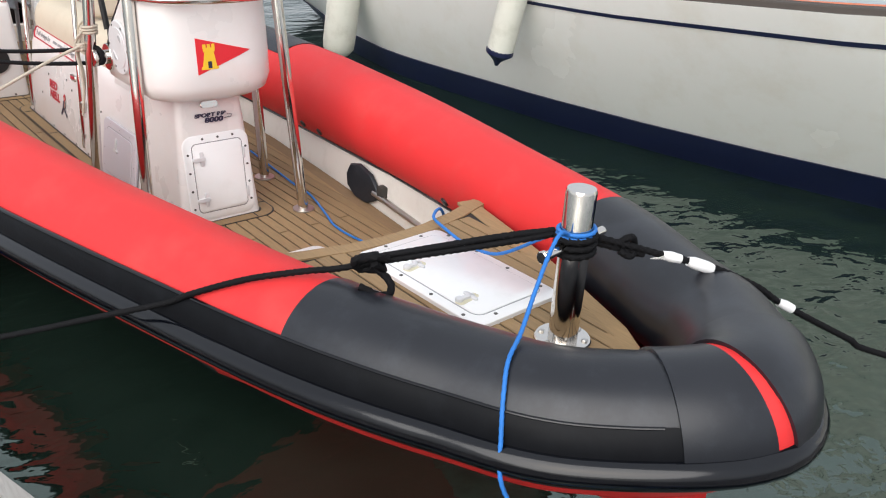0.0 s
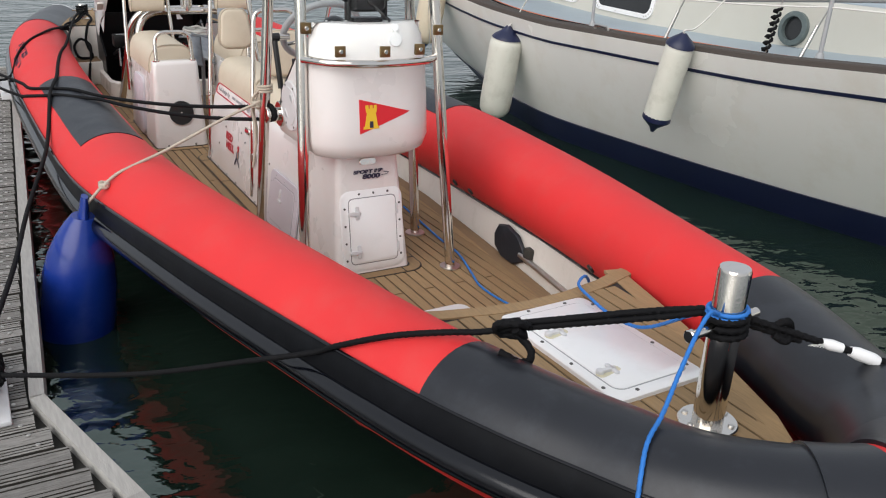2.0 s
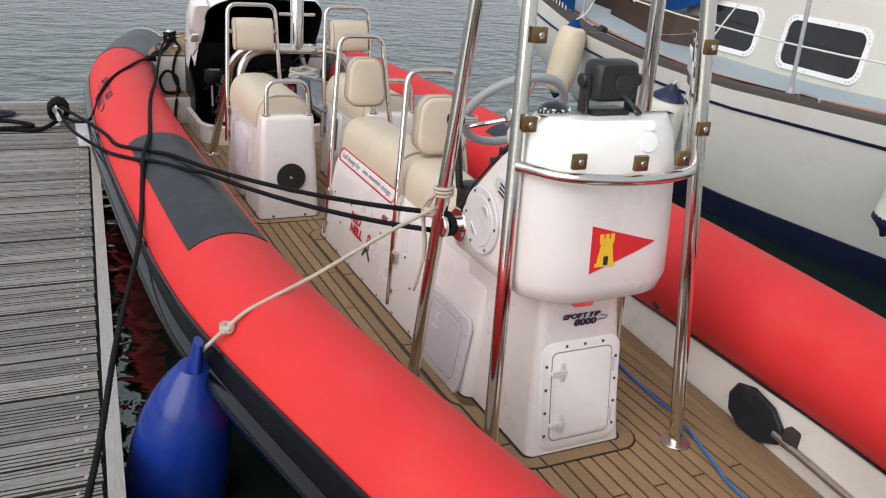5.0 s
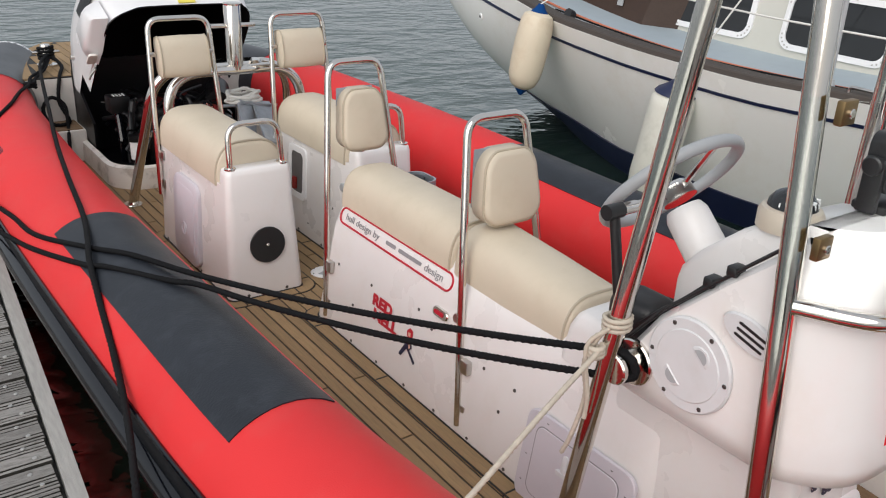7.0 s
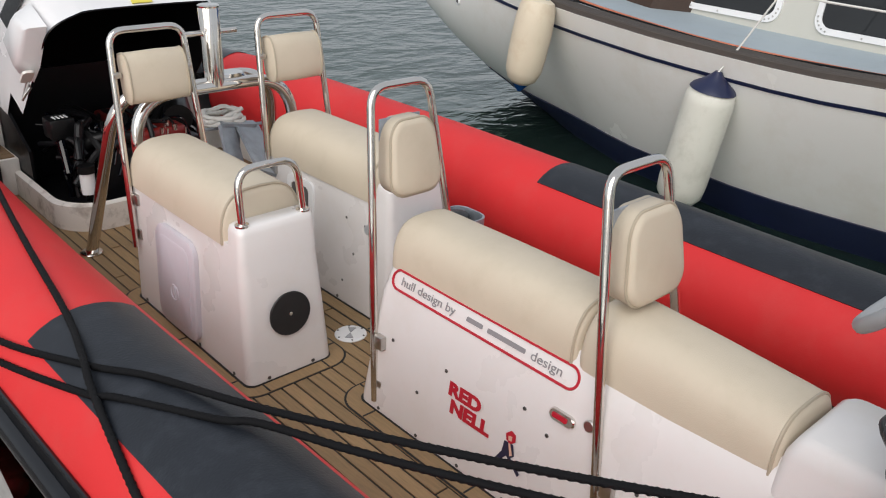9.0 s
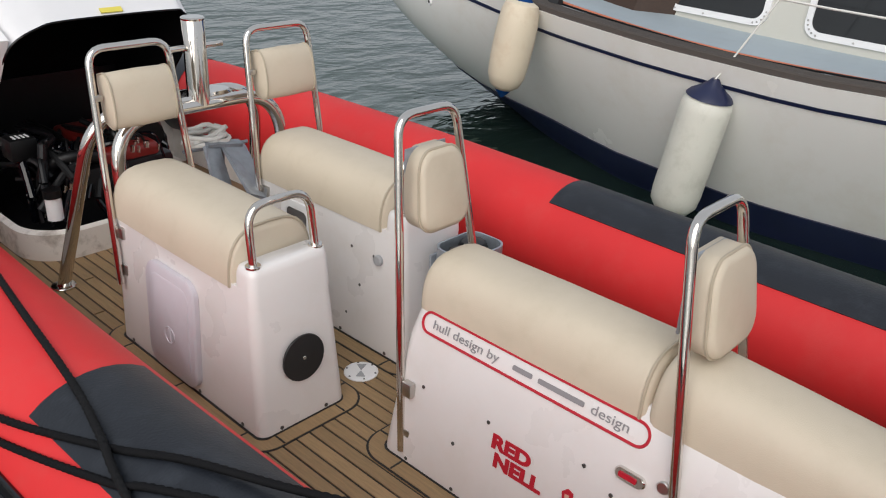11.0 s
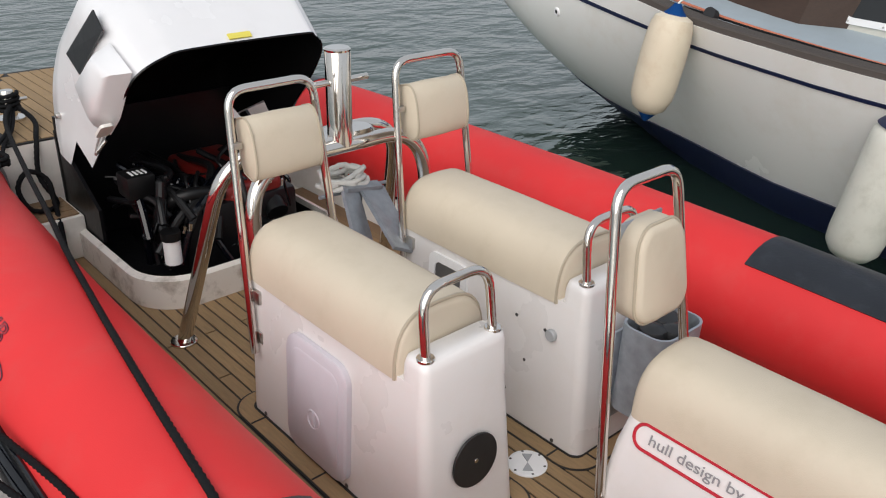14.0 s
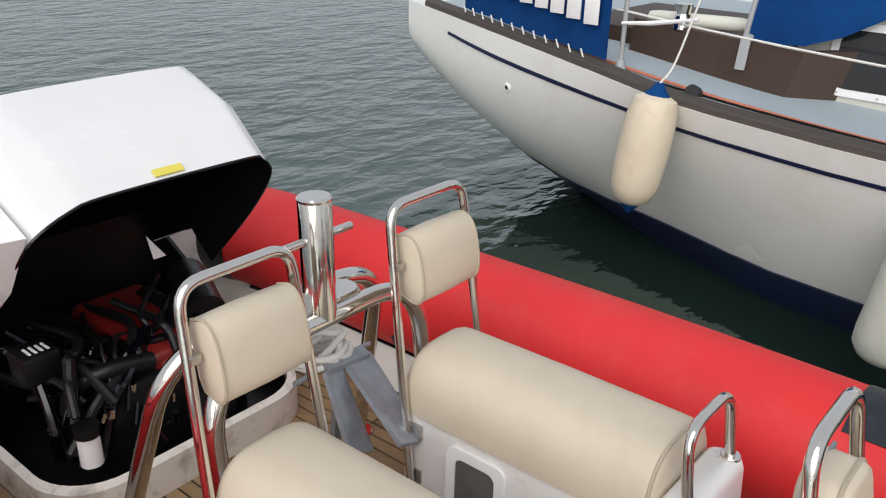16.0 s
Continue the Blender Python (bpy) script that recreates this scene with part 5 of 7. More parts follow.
part("lid", plate(frame_on((0.02, 2.58, DECK + 0.001), (1, 0.02, 0), (0, 1, 0)), round_rect(0.36, 0.58, 0.05), 0.03, 0.012), WHITE_PLASTIC, lid)
for x in (-0.04, 0.04):
    part("lid_fitting", disc((x, 2.77, DECK + 0.03), (0, 0, 1), 0.013, 0.004), DULL_STEEL, lid)
paddle = thing("paddle", (0.66, 2.95, 0.47), "grey-bladed aluminium paddle clipped to the liner", "paddle")
pm = frame_on((0.640, 3.225, 0.505), (0, -1, -0.15), (0.05, -0.15, 1))
bl = [(-0.13, 0.0), (-0.11, 0.055), (-0.04, 0.085), (0.06, 0.075), (0.125, 0.03), (0.14, 0.0), (0.125, -0.03), (0.06, -0.075), (-0.04, -0.085), (-0.11, -0.055)]
part("blade", plate(pm @ pose(0, 0, -0.02), [(x, y) for x, y in bl], 0.018, 0.008), GREY_TUBE, paddle, "dark grey paddle blade")
part("shaft", pipe([pm @ V((0.10, 0.0, -0.008)), V((0.585, 2.48, 0.475))], 0.014, 10), DULL_STEEL, paddle, "aluminium shaft")
part("clip", box(0.632, 0.70, 3.03, 3.085, 0.47, 0.545, 0.01), DARK_TIMBER, paddle)

# ---------------------------------------------------------------- engine and its cover
ins_out = [(x * 0.93, 7.9 + (y - 7.9) * 0.93) for x, y in WELL_OUT]
# bay floor and walls share the engine's near-black
part("bilge", loft([[(x, y, 0.41) for x, y in ins_out], [(x, y, 0.425) for x, y in ins_out]]), ENGINE_BLACK, well, "black bilge", smooth=0)
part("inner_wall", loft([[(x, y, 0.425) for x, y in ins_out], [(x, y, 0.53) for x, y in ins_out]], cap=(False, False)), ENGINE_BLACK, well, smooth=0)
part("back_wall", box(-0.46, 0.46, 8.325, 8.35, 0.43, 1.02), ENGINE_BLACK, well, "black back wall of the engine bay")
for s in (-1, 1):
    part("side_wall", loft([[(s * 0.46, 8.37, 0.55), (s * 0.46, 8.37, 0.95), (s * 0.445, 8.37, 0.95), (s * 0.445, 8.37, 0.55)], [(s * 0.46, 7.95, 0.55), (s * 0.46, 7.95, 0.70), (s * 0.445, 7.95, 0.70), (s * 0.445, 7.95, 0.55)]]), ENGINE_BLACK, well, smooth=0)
engine = thing("engine", (0, 7.95, DECK), "oily black inboard engine with hoses and red pump", "engine")
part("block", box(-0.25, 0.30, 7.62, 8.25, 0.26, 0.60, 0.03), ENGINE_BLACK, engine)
part("rocker_cover", box(-0.05, 0.24, 7.64, 8.2, 0.55, 0.655, 0.03, 3), ENGINE_RED, engine, "red rocker cover")
part("intake", pipe(spline([(-0.30, 7.75, 0.45), (-0.29, 7.72, 0.60), (-0.2, 7.66, 0.66), (-0.05, 7.64, 0.64)], 8), 0.030, 14), ENGINE_PLASTIC, engine)
part("battery_box", box(-0.41, -0.29, 7.74, 7.86, 0.655, 0.755, 0.012), ENGINE_PLASTIC, engine, "black relay box")
for k in range(4):
    part("label_bar", box(-0.38 + 0.019 * k, -0.372 + 0.019 * k, 7.76, 7.81, 0.7555, 0.758), WHITE_PLASTIC, engine)
part("oil_filter", pipe([(-0.33, 7.575, 0.425), (-0.33, 7.575, 0.53)], 0.035, 18), WHITE_PLASTIC, engine, "white oil filter")
part("filter_head", pipe([(-0.33, 7.575, 0.53), (-0.33, 7.575, 0.565)], 0.040, 18), ENGINE_PLASTIC, engine)
rnd = random.Random(5)
for k in range(72):
    a = V((rnd.uniform(-0.38, 0.25), rnd.uniform(7.58, 7.75), rnd.uniform(0.30, 0.60)))
    b = V((rnd.uniform(-0.38, 0.3), rnd.uniform(7.75, 8.2), rnd.uniform(0.5, 0.72)))
    m2 = a.lerp(b, 0.5) + V((rnd.uniform(-0.1, 0.1), -0.05, rnd.uniform(0.05, 0.15)))
    part("hose", pipe(spline([a, a.lerp(m2, 0.5) + V((0, 0, 0.05)), m2, b], 8), rnd.choice((0.006, 0.009, 0.014, 0.018)), 8), rnd.choice((ENGINE_PLASTIC, RUBBER, ENGINE_BLACK)), engine)
for k in range(30):
    c = V((rnd.uniform(-0.34, 0.2), rnd.uniform(7.56, 7.72), rnd.uniform(0.36, 0.66)))
    part("hose_clip", pipe([c, c + V((0.004, 0.0, 0.03))], rnd.choice((0.007, 0.010, 0.014)), 10), STEEL, engine)
part("alternator", pipe([(0.1, 7.52, 0.42), (0.1, 7.64, 0.42)], 0.07, 16), ENGINE_BLACK, engine)
part("manifold", pipe(spline([(0.18, 7.6, 0.5), (0.2, 7.8, 0.62), (0.2, 8.1, 0.62)], 6), 0.05, 12), ENGINE_BLACK, engine)
part("pump", box(-0.03, 0.07, 7.63, 7.75, 0.52, 0.63, 0.03, 3), ENGINE_RED, engine, "red pump housing")
part("air_filter", pipe([(0.24, 7.75, 0.66), (0.36, 8.05, 0.68)], 0.075, 16), ENGINE_PLASTIC, engine)

# the engine sits high in its box
engine.matrix_world = BOAT @ Matrix.Translation((0, 7.92, DECK + 0.15))
LIP = [(-0.45, 7.96, 0.91), (-0.452, 7.74, 1.10), (-0.45, 7.52, 1.30), (-0.425, 7.435, 1.40), (-0.32, 7.43, 1.452), (-0.20, 7.43, 1.47), (0.25, 7.43, 1.47), (0.32, 7.43, 1.455), (0.365, 7.45, 1.39), (0.385, 7.60, 1.22), (0.39, 7.88, 0.95)]
MIDR = [(-0.458, 8.08, 1.0), (-0.458, 7.92, 1.22), (-0.458, 7.72, 1.44), (-0.435, 7.63, 1.55), (-0.33, 7.62, 1.60), (-0.2, 7.62, 1.615), (0.26, 7.62, 1.615), (0.34, 7.62, 1.60), (0.385, 7.64, 1.54), (0.40, 7.74, 1.38), (0.405, 7.98, 1.05)]
CREST = [(-0.46, 8.20, 0.86), (-0.462, 8.08, 1.1), (-0.46, 7.95, 1.40), (-0.435, 7.86, 1.60), (-0.34, 7.85, 1.675), (-0.2, 7.85, 1.695), (0.27, 7.85, 1.695), (0.36, 7.85, 1.675), (0.405, 7.87, 1.60), (0.415, 7.95, 1.4), (0.42, 8.1, 1.0)]
BACKR = [(-0.46, 8.32, 0.88), (-0.462, 8.31, 1.0), (-0.46, 8.25, 1.21), (-0.43, 8.13, 1.42), (-0.34, 8.08, 1.52), (-0.2, 8.06, 1.55), (0.27, 8.06, 1.55), (0.36, 8.08, 1.52), (0.405, 8.13, 1.42), (0.415, 8.33, 1.2), (0.42, 8.32, 0.9)]
ENDR = [(-0.40, 8.38, 0.88), (-0.40, 8.40, 0.98), (-0.38, 8.40, 1.1), (-0.34, 8.36, 1.2), (-0.28, 8.34, 1.28), (-0.18, 8.33, 1.3), (0.22, 8.33, 1.3), (0.30, 8.34, 1.28), (0.34, 8.36, 1.2), (0.36, 8.40, 1.1), (0.37, 8.38, 0.9)]


def shrunk(ring, k):
    c = V((-0.03, 8.0, 1.15))
    return [V(p) + (c - V(p)).normalized() * k for p in ring]


TAIL = [(-0.02 + (x + 0.02) * 0.2, 8.41, 1.0 + (z - 1.0) * 0.2) for x, y, z in ENDR]
rows = [spline(r, 4) for r in (LIP, MIDR, CREST, BACKR, ENDR, TAIL, [(x * 0.02 - 0.02, 8.415, 1.0 + 0.001 * k) for k, (x, y, z) in enumerate(TAIL)])]
cols = [[V(p).lerp(V(r), k / 3) for p, r in zip(c, c[1:]) for k in range(3)] + [c[-1]] for c in zip(*rows)]
COWL = [list(r) for r in zip(*cols)]
part("shell", loft(COWL, closed=False), COWL_WHITE, cowl, smooth=50)
part("lining", loft([shrunk(r, min(0.022, 0.004 + 0.008 * k)) for k, r in enumerate(COWL)], closed=False), LINING_BLACK, cowl, "matte black lining", smooth=50)
part("lip_seal", pipe(COWL[0], 0.0045, 6), RUBBER, cowl)
part("grille", loft([[(-0.468, 7.97, 1.39), (-0.452, 7.66, 1.60), (-0.458, 7.58, 1.54), (-0.468, 7.86, 1.33)], [(-0.474, 7.97, 1.39), (-0.458, 7.66, 1.60), (-0.464, 7.58, 1.54), (-0.474, 7.86, 1.33)]]), BLACK_PLASTIC, cowl, "black air grille")
base = [(-0.455, 7.84, 1.32), (-0.45, 7.56, 1.50), (-0.44, 7.42, 1.42), (-0.45, 7.57, 1.22), (-0.455, 7.68, 1.13)]
topr = [(-0.535, 7.76, 1.32), (-0.53, 7.58, 1.45), (-0.52, 7.47, 1.41), (-0.53, 7.57, 1.27), (-0.535, 7.66, 1.20)]
bm = loft([base, [tuple(V(a).lerp(V(b), 0.8)) for a, b in zip(base, topr)], [tuple(V(b) + V((-0.004, 0, 0)) + (V((-0.53, 7.62, 1.33)) - V(b)) * 0.15) for b in topr]])
part("air_scoop", bm, COWL_WHITE, cowl, "bulging white air scoop", smooth=60)
part("scoop_mouth", plate(frame_on((-0.505, 7.60, 1.185), (0, 0.8, -0.6), (1, 0, 0)), round_rect(0.10, 0.05, 0.015), 0.012), LINER, cowl)
for k in range(3):
    part("latch", pipe([(-0.462, 7.72 + 0.02 * k, 1.10 + 0.012 * k), (-0.49, 7.74 + 0.02 * k, 1.06 - 0.015 * k)], 0.007, 8), DULL_STEEL, cowl)
part("catch", disc((-0.462, 8.22, 1.08), (-1, 0, 0), 0.014, 0.02), DULL_STEEL, cowl)
part("warning_label", loft([[(-0.05, 7.438, 1.482), (0.045, 7.438, 1.482), (0.045, 7.458, 1.4975), (-0.05, 7.458, 1.4975)], [(-0.05, 7.436, 1.486), (0.045, 7.436, 1.486), (0.045, 7.456, 1.5015), (-0.05, 7.456, 1.5015)]]), LABEL_YELLOW, cowl, "yellow label")
cowl.matrix_world = BOAT @ Matrix.Translation((0.0, 8.2, 0.575))
part("torn_flap", loft([[(0.15, 7.9, 1.115), (0.205, 7.88, 1.03), (0.155, 7.88, 1.03)], [(0.152, 7.905, 1.115), (0.207, 7.885, 1.03), (0.157, 7.885, 1.03)]]), WHITE_PLASTIC, cowl)

# arch saddle plate under the post
part("saddle", plate(frame_on((0, 6.86, 1.205), (1, 0, 0), (0, 1, 0)), round_rect(0.34, 0.105, 0.05), 0.034, 0.015), STEEL, arch)
part("post_cap", lathe([(0.043, 1.52), (0.045, 1.527), (0.04, 1.532)], 24, Matrix.Translation((0.008, 6.825, 0))), STEEL, arch)
for s in (-1, 1):
    part("foot_flange", disc((s * 0.475, 7.20, DECK), (0, 0, 1), 0.05, 0.010), STEEL, arch)
    part("foot_flange", disc((s * 0.37, 6.74, DECK), (0, 0, 1), 0.05, 0.010), STEEL, arch)

# anchor plates and coil of line behind the port seat
anchor = thing("folding_anchor", (0.13, 7.0, DECK), "galvanised fluke anchor stowed upright behind the seats", "anchor")


def fluke(a, b, c, d):
    n = (V(b) - V(a)).cross(V(d) - V(a)).normalized() * 0.007
    return loft([[V(p) - n for p in (a, b, c, d)], [V(p) + n for p in (a, b, c, d)]])


part("fluke", fluke((0.11, 6.865, 1.005), (0.235, 6.885, 0.97), (0.185, 6.62, 0.81), (0.06, 6.60, 0.875)), GALV, anchor, smooth=0)
part("fluke", fluke((0.02, 6.84, 1.02), (0.10, 6.865, 1.0), (0.075, 6.72, 0.79), (-0.01, 6.72, 0.83)), GALV, anchor, smooth=0)
part("crown", fluke((0.04, 6.88, 1.025), (0.225, 6.91, 0.985), (0.215, 6.86, 0.98), (0.035, 6.83, 1.02)), GALV, anchor, smooth=0)
part("shank", loft([[(0.115, 6.885, 1.0), (0.145, 6.885, 1.0), (0.145, 6.90, 1.0), (0.115, 6.90, 1.0)], [(0.12, 6.96, DECK), (0.14, 6.96, DECK), (0.14, 6.985, DECK), (0.12, 6.985, DECK)]]), GALV, anchor, smooth=0)
part("stock", pipe([(-0.05, 6.88, 1.0), (0.28, 6.93, 0.965)], 0.008, 8), GALV, anchor)
pts = []
for k in range(60):
    a = k * 0.55
    pts.append(V((0.085 + (0.085 + 0.012 * math.sin(k * 1.7)) * math.cos(a), 6.93 + 0.02 * math.sin(k * 0.9) + 0.05 * math.sin(a), 1.005 + (0.022 + 0.008 * math.cos(k * 2.1)) * math.sin(a * 0.5 + 1) + 0.0006 * k)))
solo("rope_coil", rope(pts, 0.010, 4, 0.012), WHITE_ROPE, (0.09, 6.93, 1.0), "coil of pale rope draped on the anchor", "rope")

# ---------------------------------------------------------------- stern deck
q = thing("stern_deck", (-0.4, 8.95, 0.6), "teak-planked stern deck behind the engine box", "boat deck")
SD = 0.905
SO = [(-0.752, 8.42), (-0.735, 8.63), (-0.70, 8.92), (-0.64, 9.2), (-0.555, 9.43), (-0.35, 9.74)]
full = SO + [(-x, y) for x, y in SO[::-1]]
part("moulding", loft([[(x, y, 0.40) for x, y in full], [(x, y, SD - 0.012) for x, y in full]]), LINER, q, smooth=0)
part("caulking", loft([[(x * 0.985, y, SD - 0.012) for x, y in full], [(x * 0.985, y, SD - 0.004) for x, y in full]]), CAULK, q, smooth=0)
for s in (-1, 1):
    part("margin_plank", edge_strip([(s * (-x - 0.014), y) for x, y in SO], 0.07, SD - 0.01, SD + 0.001, s), TEAK, q)


def stern_half(y):
    return interp([(p[1], -p[0]) for p in SO], y)[0] - 0.09


for k in range(18):
    x = -0.70 + 0.058 * k
    span = [y for y in np.arange(8.435, 9.7, 0.02) if abs(x) + 0.027 < stern_half(y)]
    if span:
        part("plank", box(x - 0.026, x + 0.026, min(span), max(span), SD - 0.008, SD), TEAK, q, smooth=0)
part("side_step", box(-0.74, -0.46, 8.14, 8.42, DECK, 0.62, 0.01), LINER, q)
for k in range(4):
    part("plank", box(-0.72, -0.475, 8.16 + 0.06 * k, 8.214 + 0.06 * k, 0.62, 0.627), TEAK_DARK, q, smooth=0)
sb = thing("stern_post", (-0.51, 8.80, SD), "steel stern post wound with black rope", "mooring post")
part("post", lathe([(0.032, SD), (0.032, 1.04), (0.028, 1.047)], 18, Matrix.Translation((-0.51, 8.80, 0))), STEEL, sb)
part("cross_pin", pipe([(-0.595, 8.80, 0.995), (-0.425, 8.80, 0.995)], 0.010), STEEL, sb)
part("flange", lathe([(0.065, SD), (0.065, SD + 0.012)], 20, Matrix.Translation((-0.51, 8.80, 0))), STEEL, sb)

# ---------------------------------------------------------------- ropes
def turns(c, r, n, pitch, ax=V((0, 0, 1)), start=0.0):
    """A helix of n turns round a post."""
    out = []
    for k in range(int(n * 12) + 1):
        a = start + 2 * math.pi * k / 12
        out.append(V(c) + V((r * math.cos(a), r * math.sin(a), pitch * k / 12)))
    return out


def sag(a, b, drop, n=8):
    a, b = V(a), V(b)
    return [a.lerp(b, k / n) - V((0, 0, drop * 4 * (k / n) * (1 - k / n))) for k in range(n + 1)]


bl1 = thing("bow_line", (0, 1.352, 1.05), "black mooring line from the bow post to the pontoon", "rope", "mooring lines")
part("line", rope([(-0.03, 1.4, 1.105), (-0.15, 1.465, 1.085), (-0.41, 1.64, 1.03), (-0.48, 1.69, 1.012), (-0.55, 1.735, 1.005), (-0.658, 1.821, 0.977), (-0.752, 1.942, 0.91), (-0.791, 2.02, 0.86), (-0.93, 2.15, 0.8), (-1.2, 2.42, 0.68), (-1.585, 2.79, 0.575)], 0.0080), BLACK_ROPE, bl1)
part("bulk", rope([(-0.02, 1.405, 1.112), (-0.15, 1.475, 1.098), (-0.40, 1.635, 1.045)], 0.0085), BLACK_ROPE, bl1)
part("rope_wrap", rope(turns((0, 1.352, 1.062), 0.047, 3.2, 0.02), 0.009, 2), BLACK_ROPE, bl1)
part("knot", rope([(-0.385, 1.61, 1.045), (-0.425, 1.61, 1.062), (-0.44, 1.655, 1.035), (-0.405, 1.66, 1.005), (-0.39, 1.62, 1.015), (-0.425, 1.61, 1.045)], 0.0105, 6), BLACK_ROPE, bl1)
part("knot", rope([(-0.40, 1.625, 1.055), (-0.45, 1.65, 1.045), (-0.43, 1.665, 1.01), (-0.39, 1.635, 1.01)], 0.0105, 6), BLACK_ROPE, bl1)
part("tail", rope([(-0.41, 1.635, 1.025), (-0.385, 1.60, 0.99), (-0.40, 1.575, 0.972), (-0.435, 1.575, 0.975), (-0.462, 1.59, 0.993), (-0.475, 1.60, 1.0)], 0.0095, 6), BLACK_ROPE, bl1)
bl2 = thing("bow_line", (0, 1.352, 1.05), "black mooring line with white taped splices over the nose", "rope", "mooring lines")
part("line", rope([(0.05, 1.33, 1.105), (0.12, 1.282, 1.083), (0.224, 1.222, 1.047), (0.324, 1.165, 1.016), (0.453, 1.094, 0.951), (0.529, 1.046, 0.894), (0.727, 0.932, 0.775), (0.836, 0.87, 0.716), (1.5, 0.48, 0.48)], 0.009), BLACK_ROPE, bl2)
part("bulk", rope([(0.05, 1.345, 1.09), (0.11, 1.298, 1.072), (0.165, 1.262, 1.055)], 0.0105, 8), BLACK_ROPE, bl2)
part("knot", rope([(0.105, 1.30, 1.085), (0.125, 1.28, 1.105), (0.15, 1.285, 1.08), (0.125, 1.27, 1.055), (0.10, 1.29, 1.07)], 0.0095, 6), BLACK_ROPE, bl2)
part("tape", pipe([(0.268, 1.197, 1.033), (0.285, 1.187, 1.027), (0.318, 1.168, 1.014), (0.33, 1.161, 1.008)], [0.012, 0.0165, 0.0165, 0.014], 12), WHITE_PLASTIC, bl2, "white tape round the splice")
part("tape", pipe([(0.205, 1.233, 1.054), (0.225, 1.222, 1.047), (0.25, 1.207, 1.04)], [0.010, 0.0145, 0.012], 10), WHITE_PLASTIC, bl2, "frayed white tape")
part("tape", pipe([(0.515, 1.054, 0.902), (0.535, 1.043, 0.891), (0.555, 1.031, 0.879)], [0.011, 0.0145, 0.0135], 10), WHITE_PLASTIC, bl2, "white tape")
for k in range(6):
    a = V((0.21, 1.23, 1.052))
    part("frayed_end", pipe([a, a + V((-0.03 - 0.006 * k, 0.02 - 0.012 * k, -0.01 + 0.006 * k))], 0.0012, 4), WHITE_ROPE, bl2)
blue = thing("blue_line", (0, 1.352, 1.05), "thin blue line led from the sole round the bow post", "rope")
part("line", rope([(0.52, 4.1, 0.432), (0.5, 3.88, 0.432), (0.47, 3.58, 0.432), (0.46, 3.38, 0.432), (0.40, 3.15, 0.432), (0.36, 3.0, 0.432), (0.37, 2.82, 0.432), (0.43, 2.62, 0.432), (0.46, 2.42, 0.46), (0.36, 2.26, 0.70), (0.27, 2.19, 0.825), (0.19, 2.13, 0.835), (0.15, 2.02, 0.843), (0.12, 1.88, 0.85), (0.08, 1.70, 0.90), (0.05, 1.51, 1.03), (0.058, 1.41, 1.10)], 0.005, 8), BLUE_ROPE, blue)
part("rope_wrap", rope(turns((0, 1.352, 1.113), 0.046, 2.1, 0.012, start=0.6), 0.0052, 2), BLUE_ROPE, blue)
part("tail", rope([(-0.05, 1.335, 1.135), (-0.09, 1.325, 1.15), (-0.15, 1.3, 1.12), (-0.24, 1.25, 1.07), (-0.33, 1.195, 1.025), (-0.4, 1.157, 1.002), (-0.445, 1.119, 0.966), (-0.476, 1.085, 0.891), (-0.492, 1.054, 0.788), (-0.45, 1.0, 0.68), (-0.42, 0.84, 0.58), (-0.4, 0.7, 0.545), (-0.4, 0.4, 0.55)], 0.005, 8), BLUE_ROPE, blue)

mid = thing("breast_line", (-0.4, 3.8, 1.08), "doubled black mooring line from the console stub to the pontoon", "rope", "mooring lines")
END = V((-1.42, 7.42, 0.70))
part("line", rope(sag((CX - 0.065, 3.835, 1.118), (-0.90, 5.07, 0.958), 0.025, 6) + [(-1.0, 5.29, 0.954), (-1.087, 5.468, 0.932), (-1.19, 5.84, 0.868), (-1.218, 6.22, 0.83), (-1.31, 6.85, 0.775), END + V((0, 0, 0.03))], 0.009), BLACK_ROPE, mid)
part("line", rope(sag((CX - 0.06, 3.79, 1.066), (-0.90, 4.97, 0.955), 0.03, 6) + [(-0.96, 5.04, 0.953), (-1.083, 5.29, 0.93), (-1.125, 5.385, 0.909), (-1.205, 5.77, 0.835), (-1.245, 6.13, 0.77), (-1.37, 6.75, 0.73), END], 0.009), BLACK_ROPE, mid)
part("rope_wrap", rope([(CX - 0.065, 3.837, 1.118), (CX - 0.05, 3.80, 1.126), (CX - 0.042, 3.765, 1.108), (CX - 0.042, 3.762, 1.076), (CX - 0.06, 3.792, 1.062)], 0.0105, 8), BLACK_ROPE, mid)
CLEAT = V((-1.59, 2.92, 0.58))
spring = thing("spring_line", (-0.51, 8.80, 0.97), "faded black spring line over the starboard tube", "rope", "mooring lines")
part("line", rope([(-0.51, 8.77, 0.985), (-0.60, 8.55, 0.965), (-0.70, 8.0, 0.945), (-0.78, 7.5, 0.935), (-0.84, 7.14, 0.925), (-0.895, 6.81, 0.945), (-0.94, 6.52, 0.957), (-0.99, 6.15, 0.960), (-1.042, 5.72, 0.955), (-1.083, 5.50, 0.950), (-1.115, 5.36, 0.930), (-1.15, 5.115, 0.878), (-1.18, 4.89, 0.833), (-1.23, 4.6, 0.775), (-1.36, 4.04, 0.69), (-1.46, 3.5, 0.63), CLEAT], 0.0095), GREY_ROPE, spring)
stern_line = thing("stern_line", (-0.51, 8.80, 0.97), "black stern line knotted at the tube and led ashore", "rope", "mooring lines")
